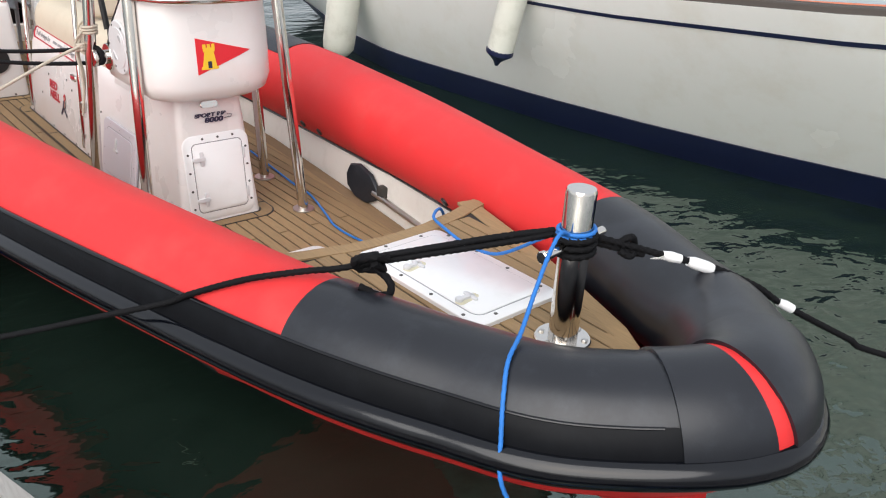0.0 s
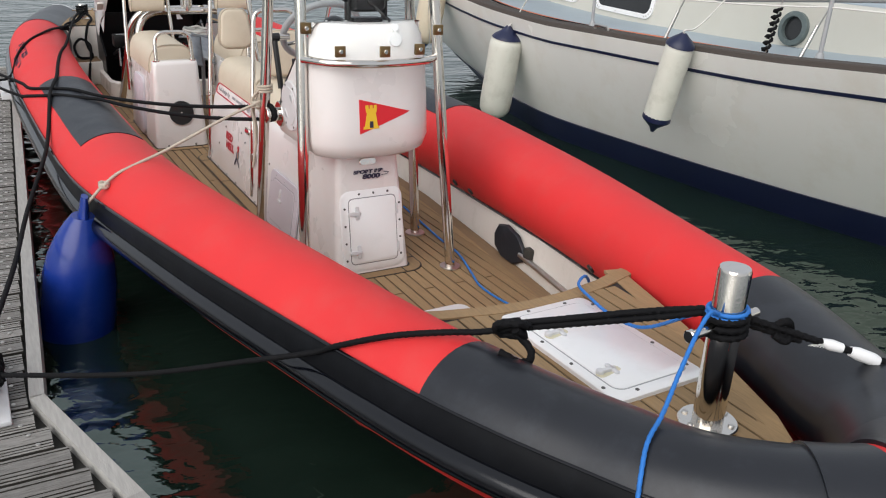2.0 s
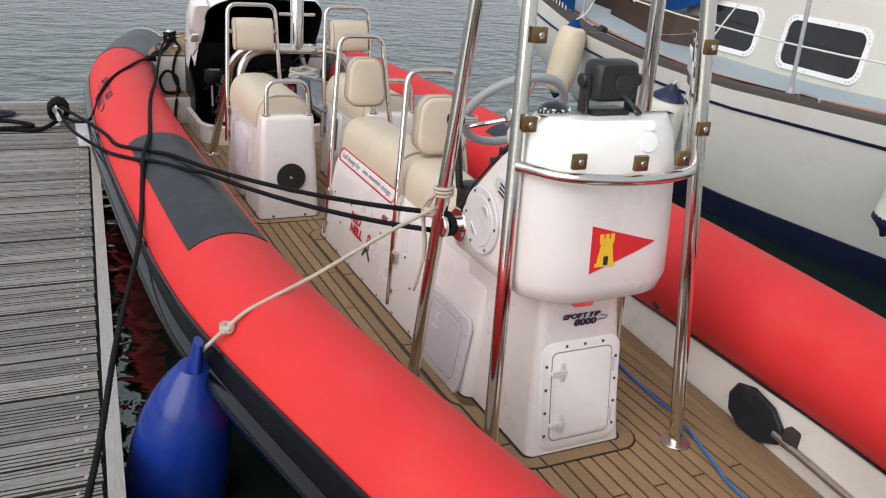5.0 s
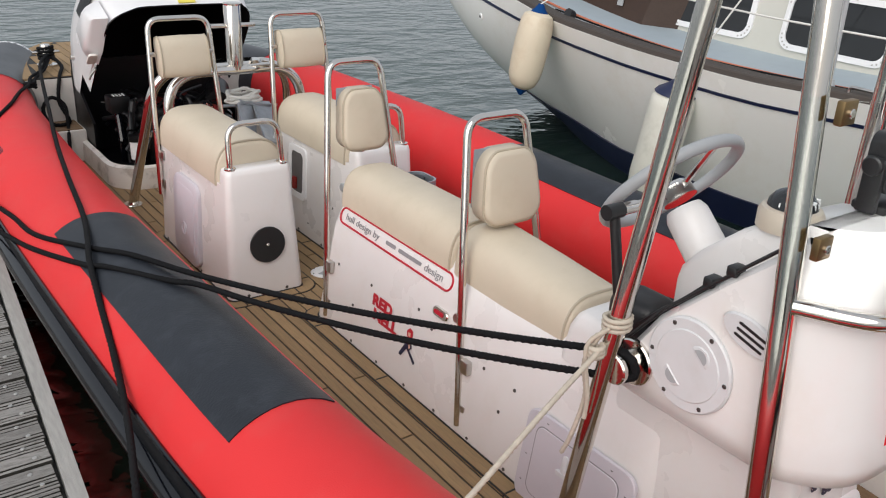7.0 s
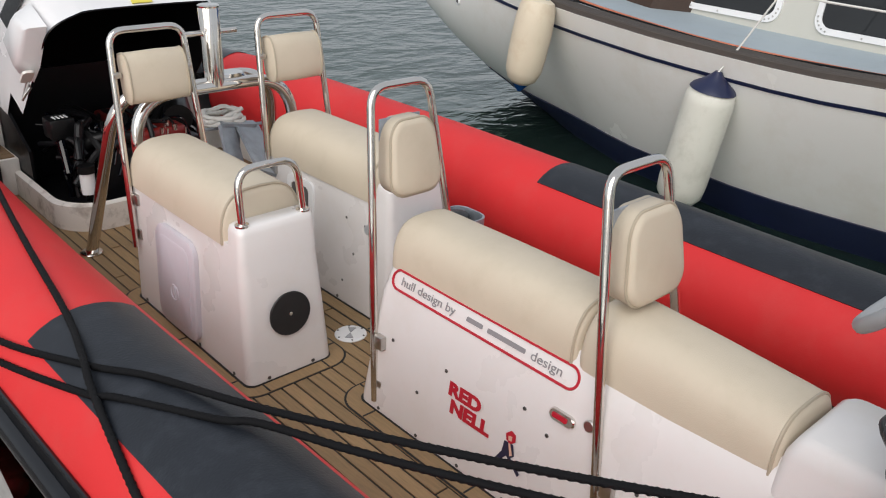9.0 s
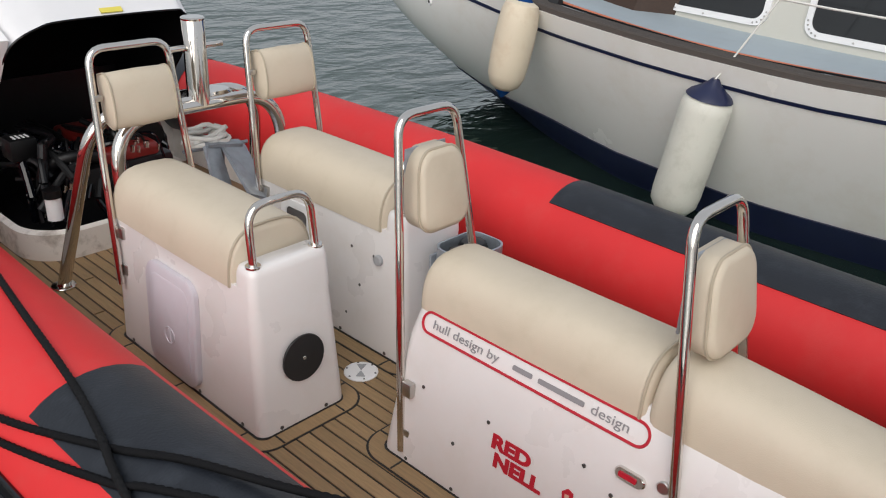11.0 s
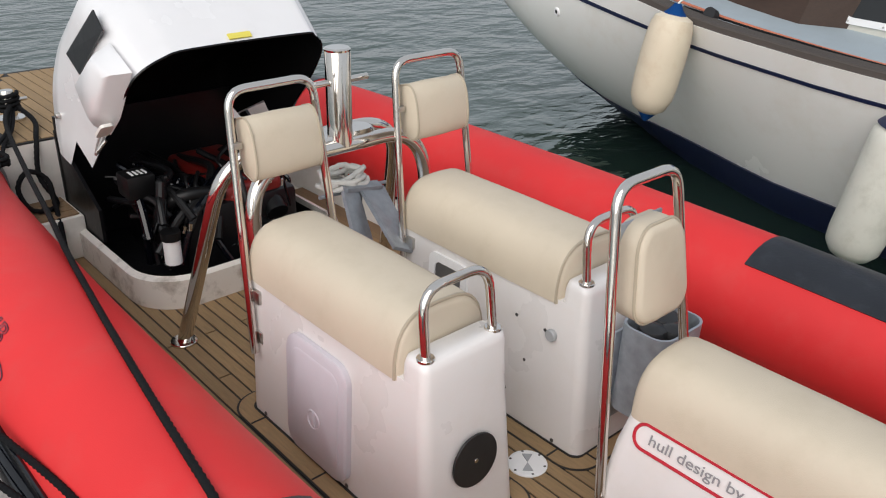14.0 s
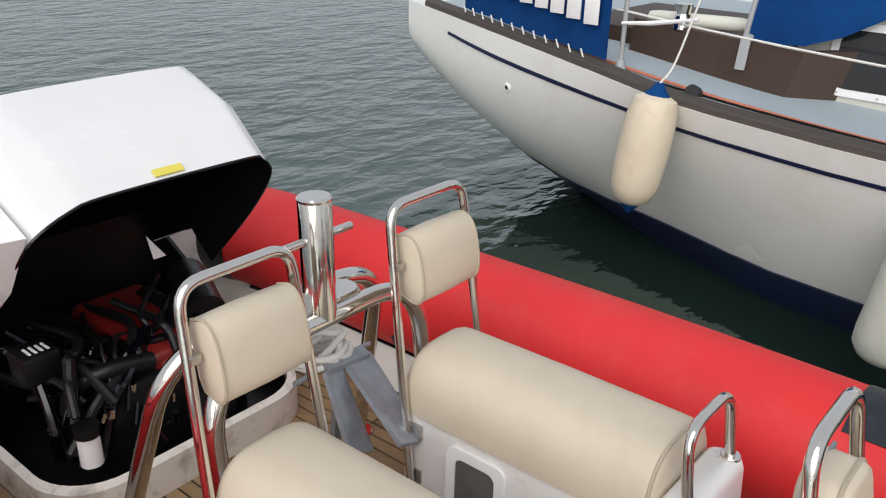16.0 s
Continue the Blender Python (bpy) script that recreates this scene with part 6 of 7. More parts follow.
part("line", rope([(-0.51, 8.77, 0.975), (-0.60, 8.55, 0.93), (-0.70, 8.36, 0.925), (-0.745, 8.18, 0.92), (-0.85, 7.85, 0.955), (-0.953, 7.51, 0.973), (-1.08, 7.24, 0.953), (-1.175, 7.02, 0.895), (-1.248, 6.95, 0.75), (-1.33, 7.08, 0.70), (-1.40, 7.35, 0.68)], 0.009), BLACK_ROPE, stern_line)
part("bulk", rope([(-0.50, 8.77, 0.965), (-0.57, 8.58, 0.93), (-0.66, 8.40, 0.915), (-0.73, 8.22, 0.905)], 0.009), BLACK_ROPE, stern_line)
part("knot", rope(turns((-0.735, 8.20, 0.895), 0.03, 2.2, 0.018), 0.0095, 2), BLACK_ROPE, stern_line)
part("rope_wrap", rope(turns((-0.51, 8.80, 0.945), 0.045, 4, 0.022), 0.0095, 2), BLACK_ROPE, stern_line)
part("tail", rope([(-0.48, 8.76, 0.97), (-0.46, 8.62, 0.93), (-0.52, 8.43, 0.90), (-0.555, 8.36, 0.76), (-0.52, 8.30, 0.65), (-0.57, 8.24, 0.64), (-0.64, 8.27, 0.65), (-0.66, 8.33, 0.73), (-0.60, 8.36, 0.79), (-0.53, 8.34, 0.74), (-0.54, 8.26, 0.65), (-0.57, 8.13, 0.60), (-0.60, 8.0, 0.50), (-0.60, 7.85, 0.435)], 0.011), BLACK_ROPE, stern_line)

fl_b = thing("boat_fender", (-1.27, 4.0, WATER), "large blue vinyl fender hung between tube and pontoon", "fender", "boat fenders")
a, b = V((-1.16, 3.70, 0.80)), V((-1.30, 3.80, -0.16))
d = (b - a)
part("body", pipe([a + d * u for u in (0.06, 0.10, 0.16, 0.25, 0.36, 0.5, 0.7, 0.85, 0.95, 1.0)], [0.05, 0.075, 0.105, 0.135, 0.152, 0.158, 0.158, 0.145, 0.11, 0.04], 24), BLUE_VINYL, fl_b)
part("eye", pipe([a + d * -0.03, a + d * 0.03, a + d * 0.09], [0.028, 0.04, 0.052], 16, squash=0.5), BLUE_VINYL, fl_b)
part("eye_hole", disc(a + d * 0.03 + V((0.0, -0.022, 0.012)), (0.2, -0.9, 0.3), 0.012, 0.004), BLACK_PLASTIC, fl_b)
cord = thing("fender_cord", (-1.1, 3.6, 0.93), "beige cord from the console frame to the blue fender", "rope")
part("line", rope([(-0.375, 3.815, 1.14), (-0.55, 3.775, 1.085), (-0.80, 3.72, 0.99), (-0.93, 3.69, 0.95), (-1.02, 3.67, 0.92), (-1.08, 3.66, 0.88), (-1.125, 3.675, 0.83), (-1.155, 3.695, 0.79)], 0.0065), TAN_ROPE, cord)
part("knot", rope(turns((-1.08, 3.66, 0.868), 0.014, 2.5, 0.008), 0.009, 2), TAN_ROPE, cord)
part("rope_wrap", rope(turns((-0.34, 3.808, 1.185), 0.030, 3, 0.012), 0.0055, 2), TAN_ROPE, cord)
part("tail", rope([(-0.372, 3.815, 1.19), (-0.385, 3.85, 1.10), (-0.375, 3.845, 1.0), (-0.385, 3.865, 0.88), (-0.39, 3.885, 0.82)], 0.006), TAN_ROPE, cord)
part("tail", rope([(-0.372, 3.80, 1.20), (-0.395, 3.84, 1.14), (-0.39, 3.825, 1.02), (-0.385, 3.83, 0.95)], 0.0055), TAN_ROPE, cord)
part("knot", rope(turns((-0.378, 3.825, 1.115), 0.014, 3, 0.01), 0.007, 2), TAN_ROPE, cord)

# ---------------------------------------------------------------- the yacht alongside
RAIL = [(-1.4, 4.064, 1.944), (-1.0, 3.824, 1.886), (-0.4, 3.477, 1.78), (0.3, 3.133, 1.654), (1.0, 2.8, 1.536), (2.0, 2.513, 1.418), (2.8, 2.43, 1.343), (3.4, 2.393, 1.283), (4.3, 2.353, 1.231), (5.4, 2.266, 1.188), (6.2, 2.282, 1.199), (7.0, 2.341, 1.238), (7.6, 2.466, 1.309), (8.4, 2.701, 1.372), (9.3, 3.025, 1.421)]
WL = [(-1.4, 4.075), (-0.4, 4.059), (0.3, 4.009), (1.0, 3.87), (2.0, 3.535), (2.6, 3.324), (3.3, 3.123), (4.1, 2.927), (5.1, 2.772), (5.7, 2.699), (6.6, 2.812), (7.4, 3.125), (7.9, 3.408), (8.4, 3.718), (9.3, 4.091)]
AXIS = 4.1


def hull_pt(y, t, off=0.0):
    """On the near side of the yacht: t 0 at the rail, 1 at the water."""
    xs, zs = interp(RAIL, y)
    xw = interp(WL, y)[0]
    low = WATER + interp([(8.0, 0.0), (8.4, 0.06), (8.7, 0.22), (9.0, 0.42), (9.3, 0.66)], y)[0]
    return V((xs + (xw - xs) * max(t, 0) ** interp([(7.2, 1.18), (8.5, 3.2), (9.3, 5.0)], y)[0] - off, y, zs + (low - zs) * t))


def hull_band(t0, t1, n=8, off=0.0, thick=0.0, y0=-1.45, y1=9.3, step=0.25):
    rings = []
    y = y0
    while y <= y1 + 1e-6:
        near = [hull_pt(y, t0 + (t1 - t0) * k / n, off) for k in range(n + 1)]
        if thick:
            near += [hull_pt(y, t1 + (t0 - t1) * k / n, off - thick) for k in range(n + 1)]
        rings.append(near)
        y += step
    return rings


yacht = thing("sailing_yacht", (3.6, 5.0, WATER), "cream sailing yacht with navy boot top and cove line", "yacht", afloat=False)
rings = []
for k in range(44):
    y = -1.45 + 0.25 * k
    low = interp([(7.4, 1.25), (8.2, 1.0)], y)[0]
    near = [hull_pt(y, low * n / 12) for n in range(13)]
    rings.append(near + [V((2 * AXIS - p.x, p.y, p.z)) for p in near[::-1]])
part("hull", loft(rings), YACHT_WHITE, yacht, "cream painted hull")
part("boot_top", loft(hull_band(0.789, 1.2, 6, 0.016, 0.02, -1.45, 8.55)), NAVY, yacht, "navy boot top")
part("cove_line", loft(hull_band(0.110, 0.130, 1, 0.006, 0.010, -1.45, 8.8)), NAVY, yacht, "thin navy cove line")
rings = []
y = -1.4
while y <= 9.31:
    xs, zs = interp(RAIL, y)
    rings.append([V((xs + 0.006, y, zs - 0.006)), V((xs + 0.012, y, zs + 0.026)), V((xs + 0.020, y, zs + 0.032)), V((xs + 0.12, y, zs + 0.034)), V((xs + 0.125, y, zs + 0.030)), V((xs + 0.13, y, zs - 0.006))])
    y += 0.25
part("toe_rail", loft(rings), GREY_TEAK, yacht, "weathered grey teak rail", smooth=20)
rings = []
y = -1.4
while y <= 9.31:
    xs, zs = interp(RAIL, y)
    rings.append([V((xs + 0.125, y, zs + 0.005)), V((AXIS, y, zs + 0.05)), V((2 * AXIS - xs - 0.14, y, zs + 0.005))])
    y += 0.25
part("side_deck", loft(rings, closed=False), YACHT_DECK, yacht, "pale blue side deck")

def cabin_x(z):
    return 3.03 + 0.13 * (z - 1.25)


# main cabin aft, lower trunk forward of it
rings = []
for y in (4.62, 4.74, 4.84, 5.5, 6.4, 6.74):
    k = interp([(4.62, 0.14), (4.74, 0.04), (4.84, 0.0)], y)[0]
    top = interp([(4.62, -0.2), (4.74, -0.06), (4.84, 0.0)], y)[0]
    rings.append([V((cabin_x(1.18) + k, y, 1.18)), V((cabin_x(1.70) + k, y, 1.72 + top)), V((3.14 + k, y, 1.79 + top)), V((3.24 + k, y, 1.83 + top)), V((4.3 - k, y, 1.84 + top)), V((4.5 - k, y, 1.72 + top)), V((4.55 - k, y, 1.18))])
part("cabin", loft(rings), YACHT_CABIN, yacht, "cream painted cabin", smooth=35)
rings, lid = [], []
for y in (1.6, 1.9, 2.6, 3.5, 4.3, 4.80):
    k = 0.25 if y < 1.7 else (0.12 if y < 2 else 0)
    top = interp([(1.6, 1.60), (2.6, 1.60), (3.6, 1.57), (4.8, 1.545)], y)[0]
    rings.append([V((cabin_x(1.18) + k, y, 1.18)), V((cabin_x(1.5) + k, y, top - 0.025)), V((3.09 + k, y, top)), V((4.4 - k, y, top)), V((4.5 - k, y, top - 0.025)), V((4.55 - k, y, 1.18))])
    lid.append([V((3.13 + k, y, top + 0.001)), V((3.25 + k, y, top + 0.006)), V((4.3 - k, y, top + 0.006)), V((4.36 - k, y, top + 0.001))])
part("trunk", loft(rings), YACHT_CABIN, yacht, "cream painted forward trunk", smooth=35)
part("trunk_top", loft(lid), YACHT_DECK, yacht, "pale blue painted trunk top", smooth=35)


def on_cabin(y, z):
    return frame_on((cabin_x(z) - 0.001, y, z), (0, -1, 0), (0.13, 0, 1))


for yc, zc, w, h in ((6.26, 1.432, 0.57, 0.275), (5.39, 1.43, 0.62, 0.285), (2.70, 1.42, 0.50, 0.20)):
    m = on_cabin(yc, zc)
    o, i2 = round_rect(w + 0.07, h + 0.07, 0.08, 6), round_rect(w, h, 0.06, 6)
    win = part("window_frame", loft([[m @ V((x, y, 0)) for x, y in o], [m @ V((x, y, 0.012)) for x, y in o], [m @ V((x, y, 0.014)) for x, y in i2], [m @ V((x, y, 0.002)) for x, y in i2]], cap=(False, False)), WHITE_PLASTIC, yacht, "white riveted window frame", smooth=30)
    part("pane", plate(m @ pose(0, 0, 0.001), i2, 0.003), WINDOW_DARK, win, "dark window pane")
    n = 22
    for k in range(n):
        j = k * len(o) / n
        p, p2 = o[int(j) % len(o)], o[(int(j) + 1) % len(o)]
        x, y = p[0] + (p2[0] - p[0]) * (j % 1), p[1] + (p2[1] - p[1]) * (j % 1)
        part("rivet", disc(m @ V((x * 0.955, y * 0.92, 0.012)), m.to_3x3() @ V((0, 0, 1)), 0.006, 0.003, 6), DULL_STEEL, win)
pm2 = on_cabin(3.775, 1.39)
ringo = [(0.105 * math.cos(a), 0.105 * math.sin(a)) for a in [2 * math.pi * k / 28 for k in range(28)]]
ringi = [(x * 0.7, y * 0.7) for x, y in ringo]
ph = part("porthole", loft([[pm2 @ V((x, y, 0)) for x, y in ringo], [pm2 @ V((x, y, 0.03)) for x, y in ringo], [pm2 @ V((x, y, 0.035)) for x, y in ringi], [pm2 @ V((x, y, 0.004)) for x, y in ringi]], cap=(False, False)), PORT_RING, yacht, "grey-green round porthole")
part("pane", plate(pm2 @ pose(0, 0, 0.002), ringi, 0.003), WINDOW_DARK, ph)
part("roof_vent", box(3.16, 3.48, 3.92, 4.36, 1.55, 1.66, 0.03, 3), WHITE_PLASTIC, yacht, "white vent box")
part("vent_cowl", lathe([(0.06, 1.655), (0.055, 1.70), (0.05, 1.78), (0.07, 1.83), (0.065, 1.86)], 16, Matrix.Translation((3.33, 4.14, 0))), WHITE_PLASTIC, yacht)
# cockpit: coaming, dodger, weather cloth, winch
part("coaming", loft([[(2.980, 7.62, 1.20), (3.020, 7.62, 1.50), (3.070, 7.62, 1.50), (3.070, 7.62, 1.20)], [(2.940, 7.1, 1.19), (2.990, 7.1, 1.47), (3.040, 7.1, 1.47), (3.040, 7.1, 1.19)], [(2.880, 6.72, 1.18), (2.920, 6.66, 1.46), (2.970, 6.66, 1.46), (2.970, 6.70, 1.18)]]), MAHOGANY, yacht, "worn varnished cockpit coaming", smooth=0)
part("coaming", loft([[(2.880, 6.72, 1.18), (2.920, 6.66, 1.46), (2.970, 6.66, 1.46), (2.970, 6.70, 1.18)], [(3.090, 6.42, 1.18), (3.090, 6.40, 1.48), (3.140, 6.42, 1.48), (3.140, 6.44, 1.18)]]), MAHOGANY, yacht, smooth=0)
part("cockpit_well", box(3.12, 4.2, 6.76, 8.1, 1.10, 1.43, 0.01), MAHOGANY, yacht, "dark cockpit seats")
for k in range(9):
    part("bulkhead_plank", box(3.20 + 0.11 * k, 3.304 + 0.11 * k, 6.775, 6.80, 1.40, 1.98, 0.004), MAHOGANY, yacht, "dark plank of the cabin bulkhead")
part("winch_base", lathe([(0.05, 1.47), (0.045, 1.53), (0.035, 1.55), (0.05, 1.60)], 16, Matrix.Translation((3.04, 7.35, 0))), STEEL, yacht)
rings = []
for y, x, z in ((6.0, 3.06, 1.80), (6.15, 3.05, 1.72), (6.32, 3.02, 1.66), (6.5, 2.94, 1.55), (6.66, 2.90, 1.49), (6.82, 2.94, 1.475), (6.98, 2.99, 1.46)):
    w = 0.012 * math.sin(y * 21)
    rings.append([V((x + w, y, z)), V((x + 0.03 - w, y - 0.03, z + 0.6 * (1.95 - z))), V((3.10 + w, y - 0.1, 2.05)), V((3.4, y - 0.15, 2.25 + w)), V((4.1, y - 0.15, 2.25))])
hood = part("spray_hood", loft(rings, closed=False), CANVAS_BLUE, yacht, "blue canvas spray hood")
part("hood_trim", pipe([p + V((-0.006, 0.004, 0)) for p in rings[-1]], 0.014, 8), GREY_PLASTIC, hood, "pale grey edge binding")
part("rolled_cover", pipe(spline([(3.13, 7.02, 1.515), (3.12, 7.3, 1.508), (3.13, 7.58, 1.50)], 6), [0.03] + [0.038] * 11 + [0.03], 14), FENDER_WHITE, yacht, "rolled off-white cover on the coaming")
part("strap", loft([[V((x0 - 0.006, 6.935, z)), V((x0 - 0.006, 6.985, z)), V((x0 + 0.004, 6.985, z)), V((x0 + 0.004, 6.935, z))] for x0, z in ((2.928, 1.33), (2.952, 1.475), (3.0, 1.50))]), GREY_PLASTIC, yacht, "grey webbing strap over the coaming")
part("boom_crutch", pipe([(2.55, 7.44, 1.54), (2.56, 7.29, 1.555), (2.56, 7.05, 1.60)], [0.008, 0.012, 0.008], 8), WHITE_PLASTIC, yacht)
rings = []
for k in range(15):
    y = 7.50 + 1.23 * k / 14
    w = 0.008 * math.sin(k * 1.9)
    x = interp(RAIL, y)[0] + 0.09 + w
    z = interp(RAIL, y)[1]
    rings.append([V((x, y, z + 0.05)), V((x + w, y, z + 0.25)), V((x - w, y, z + 0.50)), V((x + 0.006, y, z + 0.50)), V((x + 0.006, y, z + 0.05))])
cloth = part("weather_cloth", loft(rings), CANVAS_BLUE, yacht, "blue canvas weather cloth with white marks")
for k in range(7):
    y = 7.56 + 0.125 * k
    x, z = interp(RAIL, y)
    part("cloth_mark", box(x + 0.065, x + 0.075, y, y + 0.085, z + 0.21, z + 0.38, 0.004), WHITE_PLASTIC, cloth, "white letter-sized bar")
for k in range(12):
    y = 7.62 + 0.095 * k
    x, z = interp(RAIL, y)
    part("lacing", pipe([(x + 0.06, y, z + 0.01), (x + 0.095, y + 0.05, z + 0.07)], 0.005, 5), WHITE_ROPE, cloth)
# stanchions, lifeline, deck lines
TOPS = []
for y, lean in ((1.6, 0.0), (3.2, 0.0), (5.03, 0.02), (7.45, 0.0)):
    x, z = interp(RAIL, y)
    x += 0.165
    st = part("stanchion", pipe([(x, y, z - 0.01), (x, y + lean, z + 0.56)], 0.0125, 10), GREY_PLASTIC, yacht, "slim grey stanchion")
    part("stanchion_foot", lathe([(0.03, z - 0.01), (0.03, z + 0.02), (0.018, z + 0.06)], 12, Matrix.Translation((x, y, 0))), GREY_PLASTIC, st)
    TOPS.append(V((x, y, z + 0.30)))
TOPS.append(V((2.95, 9.0, 1.72)))
line = []
for p, r in zip(TOPS, TOPS[1:]):
    line += sag(p, r, 0.03, 6)[:-1]
part("lifeline", pipe(line + [TOPS[-1]], 0.006, 6), WHITE_ROPE, yacht, "white lifeline")
part("deck_line", pipe(spline([(interp(RAIL, y)[0] + 0.21 + 0.025 * math.sin(y * 3), y, interp(RAIL, y)[1] + 0.020) for y in (1.2, 2.4, 3.4, 4.4, 5.2, 6.0, 6.8, 7.4, 8.0)], 8), 0.008, 6), ORANGE_ROPE, yacht, "faded orange line along the deck")
part("deck_line", pipe(spline([(interp(RAIL, y)[0] + 0.18 + 0.02 * math.sin(y * 4 + 1), y, interp(RAIL, y)[1] + 0.020) for y in (3.4, 4.2, 5.0, 5.8, 6.6, 7.2)], 8), 0.006, 6), GREY_ROPE, yacht)
for y, zt, dx in ((4.38, 2.6, 0.45), (3.35, 2.7, 0.5)):
    x, z = interp(RAIL, y)
    x += 0.2
    part("shroud", pipe([(x, y, z + 0.02), (x + dx, y - 0.25, zt)], 0.005, 6), DULL_STEEL, yacht)
    part("turnbuckle", pipe([(x, y, z + 0.0), (x + 0.06, y - 0.03, z + 0.20)], 0.011, 8), DULL_STEEL, yacht)
x, z = interp(RAIL, 3.58)
part("shroud", pipe([(x + 0.2, 3.58, z + 0.0), (x + 0.34, 3.52, z + 1.1)], 0.004, 6), DULL_STEEL, yacht)
part("hitched_line", rope([(x + 0.2 + 0.022 * math.cos(k * 2.1) + 0.0022 * k, 3.58 + 0.022 * math.sin(k * 2.1), z + 0.03 + 0.012 * k) for k in range(22)], 0.010, 3, 0.015), GREY_ROPE, yacht, "dark line hitched round the shroud")
part("cleat", pipe(rounded_path([(2.350, 4.86, 1.24), (2.350, 4.86, 1.27), (2.350, 4.72, 1.27), (2.350, 4.72, 1.24)], 0.02), 0.009, 8), DULL_STEEL, yacht)
part("spar", pipe([(2.640, 4.08, 1.538), (2.640, 4.05, 1.54), (2.660, 3.3, 1.635), (2.720, 2.2, 1.76)], [0.012, 0.019, 0.02, 0.02], 12), GREY_PLASTIC, yacht, "grey spar stowed along the shrouds")
part("pad_eye", pipe(rounded_path([(2.540, 3.36, 1.25), (2.540, 3.36, 1.30), (2.540, 3.42, 1.30), (2.540, 3.42, 1.25)], 0.025), 0.008, 8), DULL_STEEL, yacht)
part("block", lathe([(0.035, 0), (0.035, 0.05)], 14, frame_on((2.460, 6.99, 1.29), (0, 1, 0), (0.4, 0, 1))), BLACK_PLASTIC, yacht, "black turning block")
c = hull_pt(8.19, 0.255)
part("skin_fitting", disc(c + V((0.004, 0, 0)), (-0.95, 0.3, -0.2), 0.028, 0.012), WHITE_PLASTIC, yacht, "white skin fitting")
part("skin_hole", disc(c + V((-0.006, 0.002, 0)), (-0.95, 0.3, -0.2), 0.013, 0.004), BLACK_PLASTIC, yacht)


def hung_fender(top, bottom, r, mat, cap_mat, label, tie, both=False, pointed=True):
    top, bottom = V(top), V(bottom)
    f = thing("yacht_fender", bottom, label, "fender", "yacht fenders", afloat=False)
    d = bottom - top
    foot = [(0.855, 1.0), (0.87, 0.9)] if both else [(0.90, 0.95), (0.955, 0.72), (0.985, 0.3)]
    shape = [(0.10, 0.75), (0.16, 0.97), (0.22, 1.0), (0.5, 1.0), (0.82, 1.0)] + foot
    part("body", pipe([top + d * u for u, g in shape], [r * g for u, g in shape], 22), mat, f)
    if both:
        part("cap", pipe([top + d * u for u in (0.03, 0.05, 0.085, 0.125, 0.15)], [r * 0.2, r * 0.36, r * 0.7, r * 0.98, r * 1.03], 20), cap_mat, f, "navy end cap")
    else:
        part("cap", pipe([top + d * u for u in (0.0, 0.03, 0.07, 0.10, 0.125)], [r * 0.15, r * 0.28, r * 0.56, r * 0.82, r * 0.93], 20), cap_mat, f, "navy end cap")
    if both:
        part("cap", pipe([top + d * u for u in (0.84, 0.87, 0.89, 0.97, 1.02)], [r * 1.0, r * 1.04, r * 1.02, r * 0.32, r * 0.12], 20), cap_mat, f, "navy end cap")
    part("lanyard", rope([top + d * 0.03, top, V(tie[0]), V(tie[1])], 0.005, 6), WHITE_ROPE, f)
    return f


hung_fender((2.29, 3.945, 1.376), (2.28, 4.08, 0.73), 0.088, FENDER_WHITE, NAVY, "white cylindrical fender with navy ends on the yacht", ((2.40, 3.90, 1.44), (2.60, 3.62, 1.95)), True)
hung_fender((2.27, 5.82, 1.115), (2.25, 5.92, 0.355), 0.130, FENDER_WHITE, NAVY, "grubby white fender with navy top on the yacht", ((2.33, 5.78, 1.22), (2.48, 5.55, 1.75)))
top, bottom = V((2.285, 7.07, 1.345)), V((2.21, 7.115, 0.735))
d, r = bottom - top, 0.122
f = thing("yacht_fender", bottom, "stained cream pear-shaped fender with small blue ends", "fender", "yacht fenders", afloat=False)
part("body", pipe([top + d * u for u in (0.09, 0.12, 0.18, 0.28, 0.45, 0.65, 0.80, 0.90, 0.95)], [r * k for k in (0.5, 0.80, 0.91, 0.97, 1.0, 0.98, 0.92, 0.72, 0.35)], 22), FENDER_TAN, f)
part("cap", pipe([top + d * u for u in (0.0, 0.05, 0.10, 0.125)], [r * k for k in (0.15, 0.3, 0.55, 0.7)], 16), CANVAS_BLUE, f, "blue end cap")
part("cap", pipe([top + d * u for u in (0.895, 0.93, 0.97, 1.02)], [r * k for k in (0.55, 0.45, 0.3, 0.08)], 16), CANVAS_BLUE, f, "blue end cap")
part("lanyard", rope([top + d * 0.03, top, V((2.38, 7.05, 1.44)), V((2.52, 7.0, 1.85))], 0.005, 6), WHITE_ROPE, f)

# ---------------------------------------------------------------- pontoon
PONT = 0.52
pont = thing("pontoon", (-2, 4, WATER), "weathered grey grooved timber pontoon", "pontoon", kind="structure", afloat=False)
EDGE = [(-1.165, 8.0), (-1.435, 2.735), (-1.245, 2.13), (-0.72, 0.30), (3.0, 0.20)]
out = [(-2.55, 8.0)] + [(x - 0.02, y) for x, y in EDGE] + [(3.0, -2.0), (-5, -2.0), (-5, 0.4), (-2.55, 0.4)]
part("float", loft([[(x, y, 0.1) for x, y in out], [(x, y, PONT - 0.035) for x, y in out]]), DARK_TIMBER, pont, smooth=0)


def edge_x(y):
    return interp([(p[1], p[0]) for p in EDGE[::-1]], y)[0]


